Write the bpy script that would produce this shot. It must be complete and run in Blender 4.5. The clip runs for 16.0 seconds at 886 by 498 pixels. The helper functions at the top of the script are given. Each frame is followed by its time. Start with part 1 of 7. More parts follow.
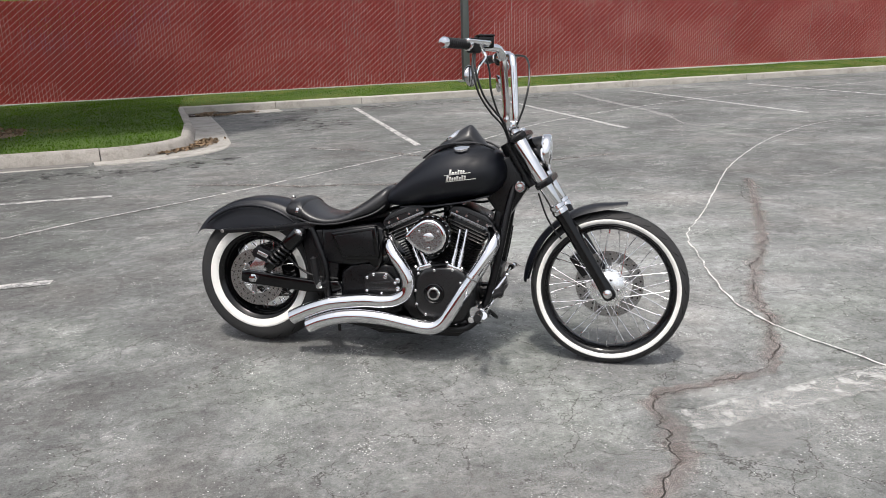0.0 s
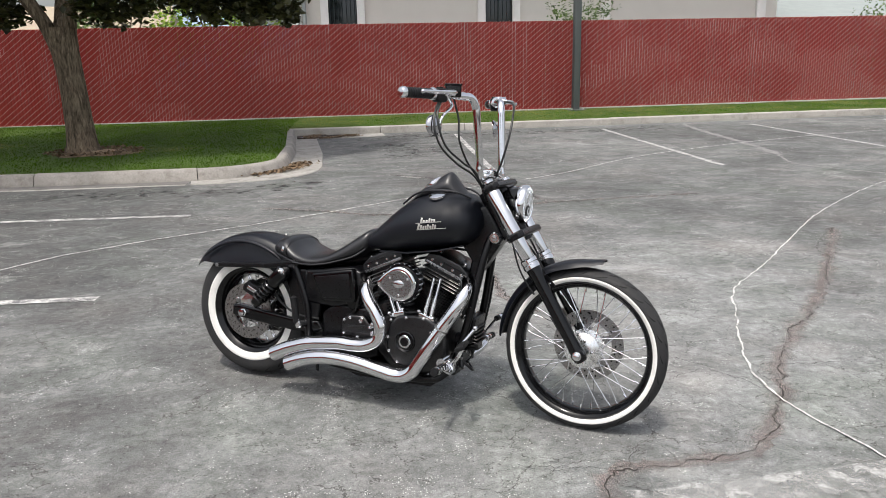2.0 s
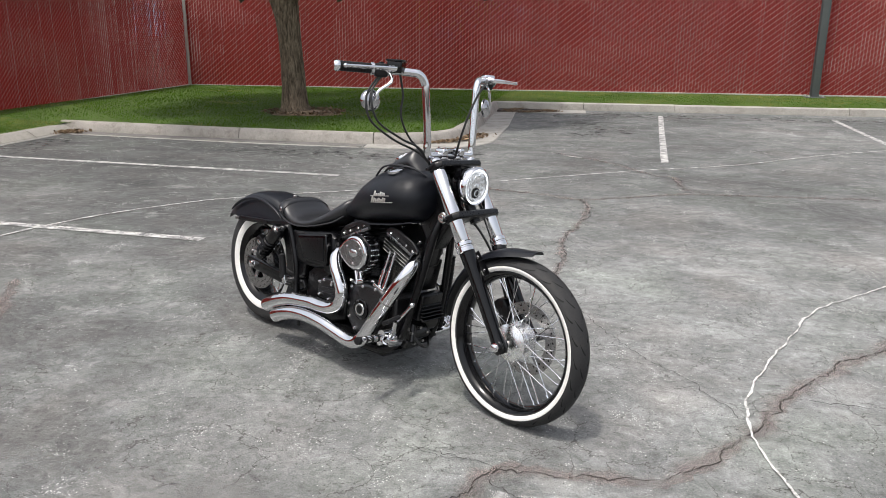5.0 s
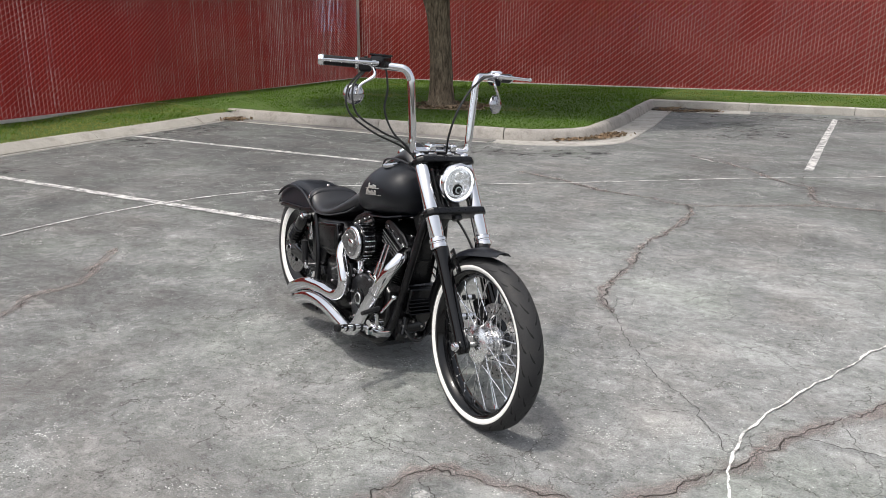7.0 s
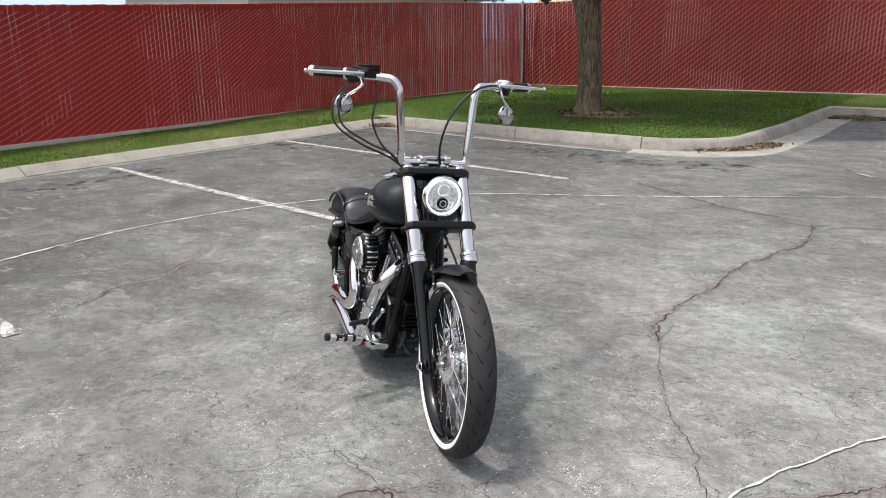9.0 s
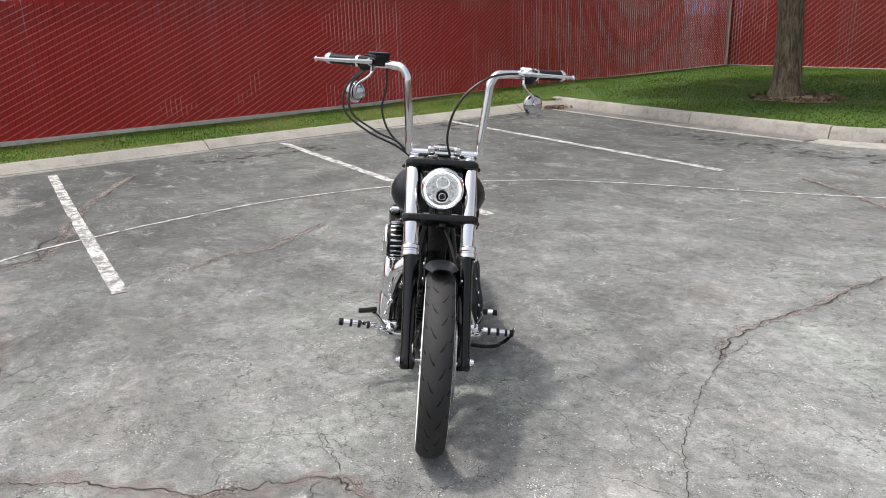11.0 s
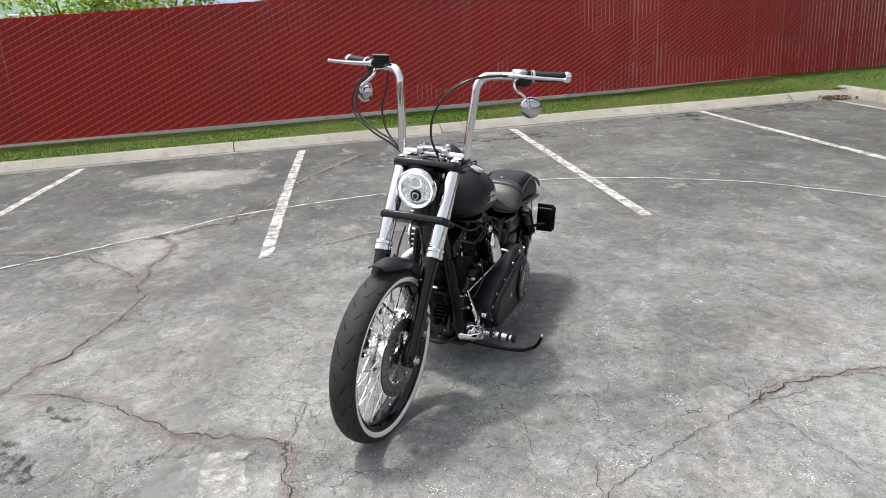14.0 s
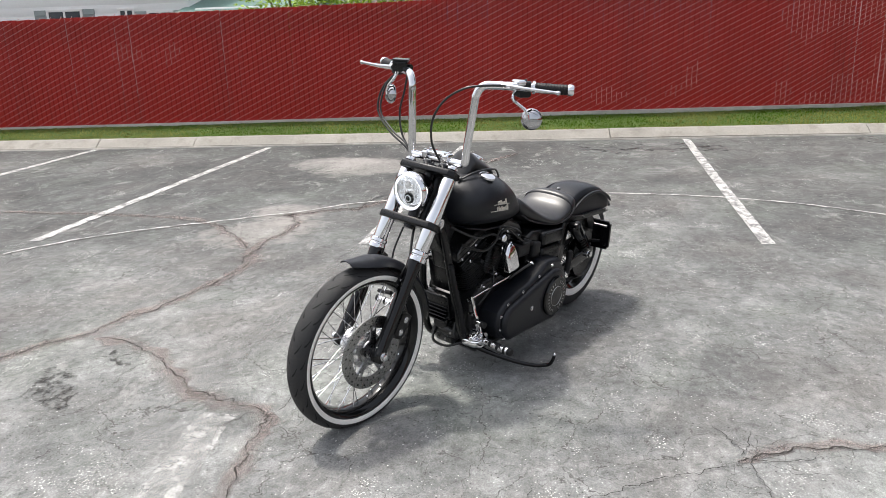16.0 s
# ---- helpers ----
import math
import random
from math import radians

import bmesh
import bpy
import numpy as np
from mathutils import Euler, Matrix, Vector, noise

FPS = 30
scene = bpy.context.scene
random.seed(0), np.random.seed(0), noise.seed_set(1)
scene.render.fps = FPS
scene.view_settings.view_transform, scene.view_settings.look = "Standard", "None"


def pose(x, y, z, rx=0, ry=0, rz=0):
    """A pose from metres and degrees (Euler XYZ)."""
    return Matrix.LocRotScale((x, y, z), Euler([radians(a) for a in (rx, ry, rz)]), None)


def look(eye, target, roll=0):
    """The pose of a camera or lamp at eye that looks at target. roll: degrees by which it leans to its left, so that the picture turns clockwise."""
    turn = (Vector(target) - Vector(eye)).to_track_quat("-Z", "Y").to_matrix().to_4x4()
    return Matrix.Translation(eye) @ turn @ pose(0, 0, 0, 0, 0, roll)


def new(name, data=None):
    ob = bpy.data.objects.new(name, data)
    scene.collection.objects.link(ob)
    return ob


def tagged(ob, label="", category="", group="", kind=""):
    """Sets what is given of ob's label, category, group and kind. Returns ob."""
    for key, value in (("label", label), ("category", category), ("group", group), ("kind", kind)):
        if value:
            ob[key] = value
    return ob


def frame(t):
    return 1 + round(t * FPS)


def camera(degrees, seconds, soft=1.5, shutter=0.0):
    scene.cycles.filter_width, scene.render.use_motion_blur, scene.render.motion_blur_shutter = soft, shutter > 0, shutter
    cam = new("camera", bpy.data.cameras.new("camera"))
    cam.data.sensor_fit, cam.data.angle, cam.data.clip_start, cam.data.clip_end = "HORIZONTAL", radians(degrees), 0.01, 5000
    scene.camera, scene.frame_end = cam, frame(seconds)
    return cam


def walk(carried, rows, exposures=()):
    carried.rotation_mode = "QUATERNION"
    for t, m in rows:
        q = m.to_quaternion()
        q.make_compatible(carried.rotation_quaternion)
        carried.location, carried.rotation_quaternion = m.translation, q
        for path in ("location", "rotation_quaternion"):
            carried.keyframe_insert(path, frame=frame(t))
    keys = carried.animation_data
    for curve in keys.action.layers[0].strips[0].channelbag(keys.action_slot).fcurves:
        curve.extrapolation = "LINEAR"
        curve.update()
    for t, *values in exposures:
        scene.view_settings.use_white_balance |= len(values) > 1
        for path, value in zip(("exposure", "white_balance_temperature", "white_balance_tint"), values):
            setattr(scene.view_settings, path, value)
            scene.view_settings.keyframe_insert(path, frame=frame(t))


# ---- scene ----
cam = camera(60.7, 16.0, soft=0.65)
PATH = [
    (0, (0.121, -3.318, 1.373), (0.592, -1.451, 0.83), -1.9),
    (0.5, (0.233, -3.285, 1.397), (0.637, -1.399, 0.867), -1.9),
    (1, (0.388, -3.265, 1.426), (0.716, -1.359, 0.918), -2.0),
    (1.5, (0.536, -3.291, 1.437), (0.78, -1.366, 0.951), -1.9),
    (2, (0.761, -3.34, 1.448), (0.913, -1.404, 0.97), -1.2),
    (2.5, (0.943, -3.345, 1.445), (1.006, -1.406, 0.958), -0.3),
    (3, (1.102, -3.28, 1.444), (1.069, -1.345, 0.942), 0.6),
    (3.5, (1.258, -3.247, 1.445), (1.124, -1.319, 0.93), 1.1),
    (4, (1.487, -3.254, 1.451), (1.238, -1.34, 0.927), 1.0),
    (6.5, (2.52, -3.092, 1.447), (1.709, -1.348, 0.898), 0.3),
    (7, (2.675, -2.948, 1.454), (1.759, -1.258, 0.902), 0.5),
    (7.5, (2.833, -2.855, 1.464), (1.814, -1.224, 0.916), 0.4),
    (8, (3.02, -2.721, 1.463), (1.904, -1.152, 0.922), -0.1),
    (8.5, (3.141, -2.586, 1.46), (1.929, -1.089, 0.921), -0.3),
    (9, (3.239, -2.422, 1.461), (1.932, -1.007, 0.925), -0.7),
    (9.5, (3.341, -2.274, 1.458), (1.937, -0.96, 0.912), -0.9),
    (12, (3.873, -1.392, 1.483), (2.112, -0.647, 0.897), -2.4),
    (12.5, (3.947, -1.218, 1.482), (2.14, -0.595, 0.894), -2.8),
    (13, (3.959, -1.021, 1.49), (2.112, -0.527, 0.901), -3.0),
    (13.5, (4.0, -0.832, 1.493), (2.121, -0.479, 0.905), -3.2),
    (14, (4.118, -0.576, 1.499), (2.217, -0.367, 0.912), -3.3),
    (14.5, (4.136, -0.386, 1.485), (2.223, -0.328, 0.904), -3.2),
    (15, (4.106, -0.18, 1.499), (2.193, -0.271, 0.924), -3.0),
    (15.5, (4.107, 0.075, 1.495), (2.206, -0.157, 0.92), -2.4),
    (16, (4.117, 0.303, 1.499), (2.235, -0.061, 0.929), -1.8),
]
walk(cam, [(t, look(eye, target, roll)) for t, eye, target, roll in PATH],
     [(0, -0.06), (4, -0.08), (8, 0.01), (12.5, 0.12), (16, 0.25)])

# ---------------------------------------------------------------- world, sun, exposure
world = bpy.data.worlds.new("sky")
scene.world = world
world.use_nodes = True
SUN_AZ, SUN_EL = math.atan2(-0.886, -0.463), radians(70)
wn = world.node_tree
sky = wn.nodes.new("ShaderNodeTexSky")
sky.sky_type = "NISHITA"
sky.sun_disc = False
sky.sun_elevation = SUN_EL
sky.sun_rotation = math.pi / 2 - SUN_AZ
sky.air_density, sky.dust_density, sky.ozone_density = 1.0, 5.0, 0.6
veil = wn.nodes.new("ShaderNodeHueSaturation")      # thin high cloud: paler and brighter than clear blue
veil.inputs["Saturation"].default_value, veil.inputs["Value"].default_value = 0.4, 1.5
wn.links.new(sky.outputs[0], veil.inputs["Color"])
wn.links.new(veil.outputs[0], wn.nodes["Background"].inputs[0])
wn.nodes["Background"].inputs[1].default_value = 0.15
sun = new("sun", bpy.data.lights.new("sun", "SUN"))
sun.data.energy = 2.6
sun.data.angle = radians(4)
sun.data.color = (1.0, 0.95, 0.88)
to_sun = Vector((math.cos(SUN_AZ) * math.cos(SUN_EL), math.sin(SUN_AZ) * math.cos(SUN_EL), math.sin(SUN_EL)))
sun.matrix_world = look(to_sun * 30, (0, 0, 0))


# ---------------------------------------------------------------- mesh helpers
class Geo:
    """Vertices and faces gathered for one mesh."""

    def __init__(self):
        self.v, self.f = [], []

    def add(self, verts, faces):
        o = len(self.v)
        self.v.extend(tuple(p) for p in verts)
        self.f.extend(tuple(i + o for i in f) for f in faces)
        return self

    def bm(self, b, m=None):
        b.verts.ensure_lookup_table()
        b.verts.index_update()
        self.add([(m @ v.co if m else v.co) for v in b.verts], [[v.index for v in f.verts] for f in b.faces])
        b.free()
        return self

    def box(self, size, m=None, bevel=0.0, seg=2):
        b = bmesh.new()
        bmesh.ops.create_cube(b, size=1)
        bmesh.ops.scale(b, vec=size, verts=b.verts)
        if bevel:
            bmesh.ops.bevel(b, geom=b.edges[:], offset=bevel, segments=seg, profile=0.5, affect="EDGES")
        return self.bm(b, m if m else Matrix())

    def ball(self, r, m=None, u=16, v=10):
        b = bmesh.new()
        bmesh.ops.create_uvsphere(b, u_segments=u, v_segments=v, radius=1)
        bmesh.ops.scale(b, vec=(r if hasattr(r, "__len__") else (r, r, r)), verts=b.verts)
        return self.bm(b, m if m else Matrix())

    def lathe(self, profile, m=None, n=32, closed=False):
        """Revolve (radius, height) points about z."""
        verts, faces = [], []
        k = len(profile)
        for i in range(n):
            a = 2 * math.pi * i / n
            verts += [(r * math.cos(a), r * math.sin(a), h) for r, h in profile]
        for i in range(n):
            j = (i + 1) % n
            for q in range(k if closed else k - 1):
                w = (q + 1) % k
                faces.append((i * k + q, j * k + q, j * k + w, i * k + w))
        if m:
            verts = [m @ Vector(p) for p in verts]
        return self.add(verts, faces)

    def rod(self, a, b, r, n=12, r2=None):
        """A capped round bar from a to b."""
        a, b = Vector(a), Vector(b)
        r2 = r if r2 is None else r2
        q = (b - a).to_track_quat("Z", "Y").to_matrix()
        x, y = q.col[0], q.col[1]
        ring = [(math.cos(2 * math.pi * i / n), math.sin(2 * math.pi * i / n)) for i in range(n)]
        verts = [a + (x * c + y * s) * r for c, s in ring] + [b + (x * c + y * s) * r2 for c, s in ring]
        faces = [(i, (i + 1) % n, n + (i + 1) % n, n + i) for i in range(n)]
        faces += [tuple(range(n - 1, -1, -1)), tuple(range(n, 2 * n))]
        return self.add(verts, faces)

    def tube(self, pts, r, n=10, steps=8, cap=True, flat=1.0):
        """A round tube along a smooth path; r is a number or one per point."""
        path, rad = smooth_path(pts, r, steps)
        verts, faces = [], []
        up = None
        for i, p in enumerate(path):
            d = (path[min(i + 1, len(path) - 1)] - path[max(i - 1, 0)]).normalized()
            if up is None:
                up = d.orthogonal().normalized()
            up = (up - d * up.dot(d)).normalized()
            side = d.cross(up)
            for k in range(n):
                a = 2 * math.pi * k / n
                verts.append(p + (up * math.cos(a) + side * math.sin(a) * flat) * rad[i])
        for i in range(len(path) - 1):
            for k in range(n):
                faces.append((i * n + k, i * n + (k + 1) % n, (i + 1) * n + (k + 1) % n, (i + 1) * n + k))
        if cap:
            faces += [tuple(range(n - 1, -1, -1)), tuple((len(path) - 1) * n + k for k in range(n))]
        return self.add(verts, faces)

    def prism(self, outline, depth, m=None, bevel=0.0, seg=2):
        """An outline in x, y pushed out along z, both ways by half of depth."""
        b = bmesh.new()
        vs = [b.verts.new((x, y, -depth / 2)) for x, y in outline]
        f = b.faces.new(vs)
        out = bmesh.ops.extrude_face_region(b, geom=[f])
        bmesh.ops.translate(b, vec=(0, 0, depth), verts=[e for e in out["geom"] if isinstance(e, bmesh.types.BMVert)])
        bmesh.ops.recalc_face_normals(b, faces=b.faces[:])
        if bevel:
            rim = [e for e in b.edges if abs(e.verts[0].co.z - e.verts[1].co.z) < 1e-6]
            bmesh.ops.bevel(b, geom=rim, offset=bevel, segments=seg, profile=0.5, affect="EDGES")
        return self.bm(b, m if m else Matrix())

    def loft(self, rings, cap=True, wrap=False):
        """Skin over closed rings of equal length."""
        n = len(rings[0])
        verts = [p for ring in rings for p in ring]
        faces = []
        k = len(rings)
        for i in range(k if wrap else k - 1):
            j = (i + 1) % k
            for q in range(n):
                faces.append((i * n + q, i * n + (q + 1) % n, j * n + (q + 1) % n, j * n + q))
        if cap and not wrap:
            faces += [tuple(range(n - 1, -1, -1)), tuple((k - 1) * n + q for q in range(n))]
        return self.add(verts, faces)

    def moved(self, m):
        self.v = [tuple(m @ Vector(p)) for p in self.v]
        return self


def smooth_path(pts, r, steps):
    """Points and radii along a Catmull-Rom curve through pts."""
    p = [Vector(q) for q in pts]
    rr = list(r) if hasattr(r, "__len__") else [r] * len(p)
    if steps <= 1 or len(p) < 3:
        return p, rr
    out, rad = [], []
    for i in range(len(p) - 1):
        a, b, c, d = p[max(i - 1, 0)], p[i], p[i + 1], p[min(i + 2, len(p) - 1)]
        for s in range(steps):
            t = s / steps
            out.append(0.5 * (2 * b + (c - a) * t + (2 * a - 5 * b + 4 * c - d) * t * t + (3 * b - a - 3 * c + d) * t ** 3))
            rad.append(rr[i] + (rr[i + 1] - rr[i]) * t)
    return out + [p[-1]], rad + [rr[-1]]


def mesh_of(name, geo, material, angle=35):
    me = bpy.data.meshes.new(name)
    me.from_pydata([tuple(p) for p in geo.v], [], geo.f)
    b = bmesh.new()
    b.from_mesh(me)
    if len(b.faces) < 30000:
        bmesh.ops.recalc_face_normals(b, faces=b.faces[:])
    b.to_mesh(me)
    b.free()
    for m in (material if isinstance(material, (list, tuple)) else [material]):
        me.materials.append(m)
    if angle:
        me.shade_smooth()
        me.set_sharp_from_angle(angle=radians(angle))
    me.update()
    return me


def part(name, geo, material, parent=None, label="", angle=35, kind=""):
    ob = new(name, mesh_of(name, geo, material, angle))
    if parent:
        ob.parent = parent
    return tagged(ob, label=label, kind=kind)


def thing(name, label, category, m=None, group="", kind=""):
    ob = new(name)
    ob.empty_display_size = 0.1
    if m:
        ob.matrix_basis = m
    return tagged(ob, label, category, group, kind)


# ---------------------------------------------------------------- materials
def nodes_of(name):
    m = bpy.data.materials.new(name)
    m.use_nodes = True
    nt = m.node_tree
    return m, nt, nt.nodes["Principled BSDF"]


def tex(nt, kind, scale, coord=None, detail=4, rough=0.6, stretch=None, distort=0.0):
    if coord is None:
        coord = nt.nodes.get("co") or nt.nodes.new("ShaderNodeTexCoord")
        coord.name = "co"
        coord = coord.outputs["Object"]
    if stretch:
        mp = nt.nodes.new("ShaderNodeMapping")
        mp.inputs["Scale"].default_value = stretch
        nt.links.new(coord, mp.inputs[0])
        coord = mp.outputs[0]
    n = nt.nodes.new({"noise": "ShaderNodeTexNoise", "voronoi": "ShaderNodeTexVoronoi", "wave": "ShaderNodeTexWave"}[kind])
    n.inputs["Scale"].default_value = scale
    if kind == "noise":
        n.inputs["Detail"].default_value, n.inputs["Roughness"].default_value, n.inputs["Distortion"].default_value = detail, rough, distort
    nt.links.new(coord, n.inputs["Vector"])
    return n


def ramp(nt, source, stops):
    r = nt.nodes.new("ShaderNodeValToRGB")
    while len(r.color_ramp.elements) < len(stops):
        r.color_ramp.elements.new(0.5)
    for e, (pos, col) in zip(r.color_ramp.elements, stops):
        e.position = pos
        e.color = (*col, 1) if hasattr(col, "__len__") else (col, col, col, 1)
    nt.links.new(source, r.inputs[0])
    return r.outputs[0]


def mix(nt, a, b, factor, blend="MIX"):
    n = nt.nodes.new("ShaderNodeMix")
    n.data_type, n.blend_type = "RGBA", blend
    for sock, val in ((n.inputs[0], factor), (n.inputs[6], a), (n.inputs[7], b)):
        if isinstance(val, bpy.types.NodeSocket):
            nt.links.new(val, sock)
        elif hasattr(val, "__len__"):
            sock.default_value = (*val, 1)
        else:
            sock.default_value = val if sock == n.inputs[0] else (val, val, val, 1)
    return n.outputs[2]


def relief(nt, bsdf, height, strength, distance):
    b = nt.nodes.new("ShaderNodeBump")
    b.inputs["Strength"].default_value, b.inputs["Distance"].default_value = strength, distance
    nt.links.new(height, b.inputs["Height"])
    nt.links.new(b.outputs[0], bsdf.inputs["Normal"])


def surface(name, base, rough, metal=0.0, vary=0.15, big=3.0, fine=60.0, bump=0.1, dist=0.002, coat=0.0, dirt=None, each=0.0, spec=0.5):
    """A general surface: base colour varied at two scales, roughness varied with it, fine relief, and optional dirt patches."""
    m, nt, p = nodes_of(name)
    lo, hi = [c * (1 - vary) for c in base], [min(1, c * (1 + vary)) for c in base]
    a, b = tex(nt, "noise", big, detail=5), tex(nt, "noise", fine, detail=6)
    col = mix(nt, ramp(nt, a.outputs[0], ((0.3, lo), (0.7, hi))), ramp(nt, b.outputs[0], ((0.3, lo), (0.7, hi))), 0.4)
    if dirt:
        d = tex(nt, "noise", big * 2.3, detail=8, rough=0.7)
        col = mix(nt, col, dirt, ramp(nt, d.outputs[0], ((0.52, 0.0), (0.75, 0.7))))
    if each:
        info = nt.nodes.new("ShaderNodeObjectInfo")
        col = mix(nt, col, ramp(nt, info.outputs["Random"], ((0, 1 - each), (1, 1.0))), 1.0, "MULTIPLY")
    nt.links.new(col, p.inputs["Base Color"])
    rr = ramp(nt, b.outputs[0], ((0.3, max(0.02, rough * 0.82)), (0.7, min(1, rough * 1.18))))
    nt.links.new(rr, p.inputs["Roughness"])
    p.inputs["Metallic"].default_value = metal
    p.inputs["Coat Weight"].default_value = coat
    p.inputs["Specular IOR Level"].default_value = spec
    if bump:
        relief(nt, p, b.outputs[0], bump, dist)
    return m


def asphalt_material():
    m, nt, p = nodes_of("worn_asphalt")

    def maths(op, x, y):
        n = nt.nodes.new("ShaderNodeMath")
        n.operation = op
        for sock, val in zip(n.inputs, (x, y)):
            if isinstance(val, bpy.types.NodeSocket):
                nt.links.new(val, sock)
            else:
                sock.default_value = val
        return n.outputs[0]

    def away(at, reach):
        """Distance from a place, in units of reach."""
        n = nt.nodes.new("ShaderNodeVectorMath")
        n.operation = "DISTANCE"
        nt.links.new(nt.nodes["co"].outputs["Object"], n.inputs[0])
        n.inputs[1].default_value = at
        return maths("DIVIDE", n.outputs["Value"], reach)

    patch = tex(nt, "noise", 0.33, detail=6, rough=0.62, distort=0.5)
    mid = tex(nt, "noise", 3.4, detail=9, rough=0.7, stretch=(0.85, 1.1, 1), distort=0.6)
    blot = tex(nt, "noise", 17, detail=10, rough=0.8, distort=0.5)
    grit = tex(nt, "noise", 120, detail=6, rough=0.85)
    col = ramp(nt, patch.outputs[0], ((0.3, (0.087, 0.089, 0.0885)), (0.5, (0.125, 0.128, 0.1265)), (0.7, (0.187, 0.189, 0.184))))
    # a broad paler area centred at (2.3, 0.75), easing off outwards; darker bays to the west
    falloff = maths("ADD", away((2.3, 0.75, 0), 6.0), maths("MULTIPLY", maths("SUBTRACT", patch.outputs[0], 0.5), 0.3))
    col = mix(nt, col, ramp(nt, falloff, ((0.05, 1.85), (0.22, 1.52), (0.45, 1.18), (0.7, 1.05), (1.0, 1.02))), 1.0, "MULTIPLY")
    apart = nt.nodes.new("ShaderNodeSeparateXYZ")
    nt.links.new(nt.nodes["co"].outputs["Object"], apart.inputs[0])
    west = maths("ADD", maths("MULTIPLY", apart.outputs[0], 0.1), maths("ADD", 0.35, maths("MULTIPLY", patch.outputs[0], 0.3)))
    col = mix(nt, col, ramp(nt, west, ((0.1, 0.68), (0.3, 0.76), (0.44, 1.0))), 1.0, "MULTIPLY")
    col = mix(nt, col, ramp(nt, mid.outputs[0], ((0.28, 0.7), (0.42, 0.88), (0.52, 1.02), (0.6, 1.2), (0.7, 1.4))), 1.0, "MULTIPLY")
    col = mix(nt, col, ramp(nt, blot.outputs[0], ((0.32, 0.52), (0.46, 0.9), (0.56, 1.1), (0.66, 1.45))), 1.0, "MULTIPLY")
    col = mix(nt, col, ramp(nt, grit.outputs[0], ((0.32, 0.45), (0.5, 1.0), (0.68, 1.6))), 0.65, "MULTIPLY")
    cloud = tex(nt, "noise", 1.25, detail=5, rough=0.55, distort=0.3)
    col = mix(nt, col, ramp(nt, cloud.outputs[0], ((0.34, 0.85), (0.48, 1.0), (0.56, 1.1), (0.66, 1.28))), 1.0, "MULTIPLY")
    # faint warm and green tinges in broad stains
    hue = tex(nt, "noise", 1.1, detail=5)
    col = mix(nt, col, ramp(nt, hue.outputs[0], ((0.35, (1.03, 0.99, 0.97)), (0.5, (1, 1, 1)), (0.66, (0.985, 1.02, 0.97)))), 1.0, "MULTIPLY")
    # rubbed pale scuffs with broken edges
    scuff = tex(nt, "noise", 3.0, detail=12, rough=0.82, stretch=(0.75, 1.3, 1), distort=0.4)
    col = mix(nt, col, (0.29, 0.29, 0.278), ramp(nt, scuff.outputs[0], ((0.565, 0.0), (0.615, 0.55))))
    # bared pale stones: thinly strewn, and thick in small scuffed patches; dark pits between them
    chips = tex(nt, "voronoi", 135)
    pits = tex(nt, "voronoi", 85)
    where = tex(nt, "noise", 2.7, detail=12, rough=0.8)
    pick, hole = nt.nodes.new("ShaderNodeSeparateColor"), nt.nodes.new("ShaderNodeSeparateColor")
    nt.links.new(chips.outputs["Color"], pick.inputs[0])
    nt.links.new(pits.outputs["Color"], hole.inputs[0])
    stone = ramp(nt, chips.outputs["Distance"], ((0.3, 1.0), (0.46, 0.0)))
    thick = maths("MULTIPLY", ramp(nt, pick.outputs[0], ((0.52, 0.0), (0.6, 1.0))), ramp(nt, where.outputs[0], ((0.545, 0.0), (0.6, 0.95))))
    thin = ramp(nt, pick.outputs[1], ((0.98, 0.0), (0.99, 0.8)))
    for amount in (thick, thin):
        col = mix(nt, col, (0.66, 0.66, 0.635), maths("MULTIPLY", stone, amount))
    pit = maths("MULTIPLY", ramp(nt, pits.outputs["Distance"], ((0.2, 1.0), (0.4, 0.0))), ramp(nt, hole.outputs[0], ((0.93, 0.0), (0.96, 0.75))))
    col = mix(nt, col, (0.03, 0.03, 0.029), pit)
    # washed pale silt that has settled in shallow dips, with a firm edge
    edge = tex(nt, "noise", 2.2, detail=8, rough=0.65)
    for at, reach in (((-1.2, -2.15, 0), 0.46), ((-1.75, -2.15, 0), 0.32), ((-3.95, -2.1, 0), 0.6), ((-4.1, -2.5, 0), 0.5)):
        ragged = maths("ADD", away(at, reach), maths("MULTIPLY", maths("SUBTRACT", edge.outputs[0], 0.5), 2.2))
        col = mix(nt, col, mix(nt, (0.26, 0.245, 0.23), (0.36, 0.345, 0.325), grit.outputs[0]), maths("MULTIPLY", ramp(nt, maths("MULTIPLY", ragged, 0.5), ((0.36, 0.6), (0.52, 0.0))), ramp(nt, blot.outputs[0], ((0.35, 0.5), (0.55, 1.0)))))
    # sparse hairline cracks, wandering
    warp = tex(nt, "noise", 4.0, detail=5, rough=0.62)
    co = mix(nt, nt.nodes["co"].outputs["Object"], warp.outputs["Color"], 0.21)
    some = tex(nt, "noise", 2.2, detail=8, rough=0.68)
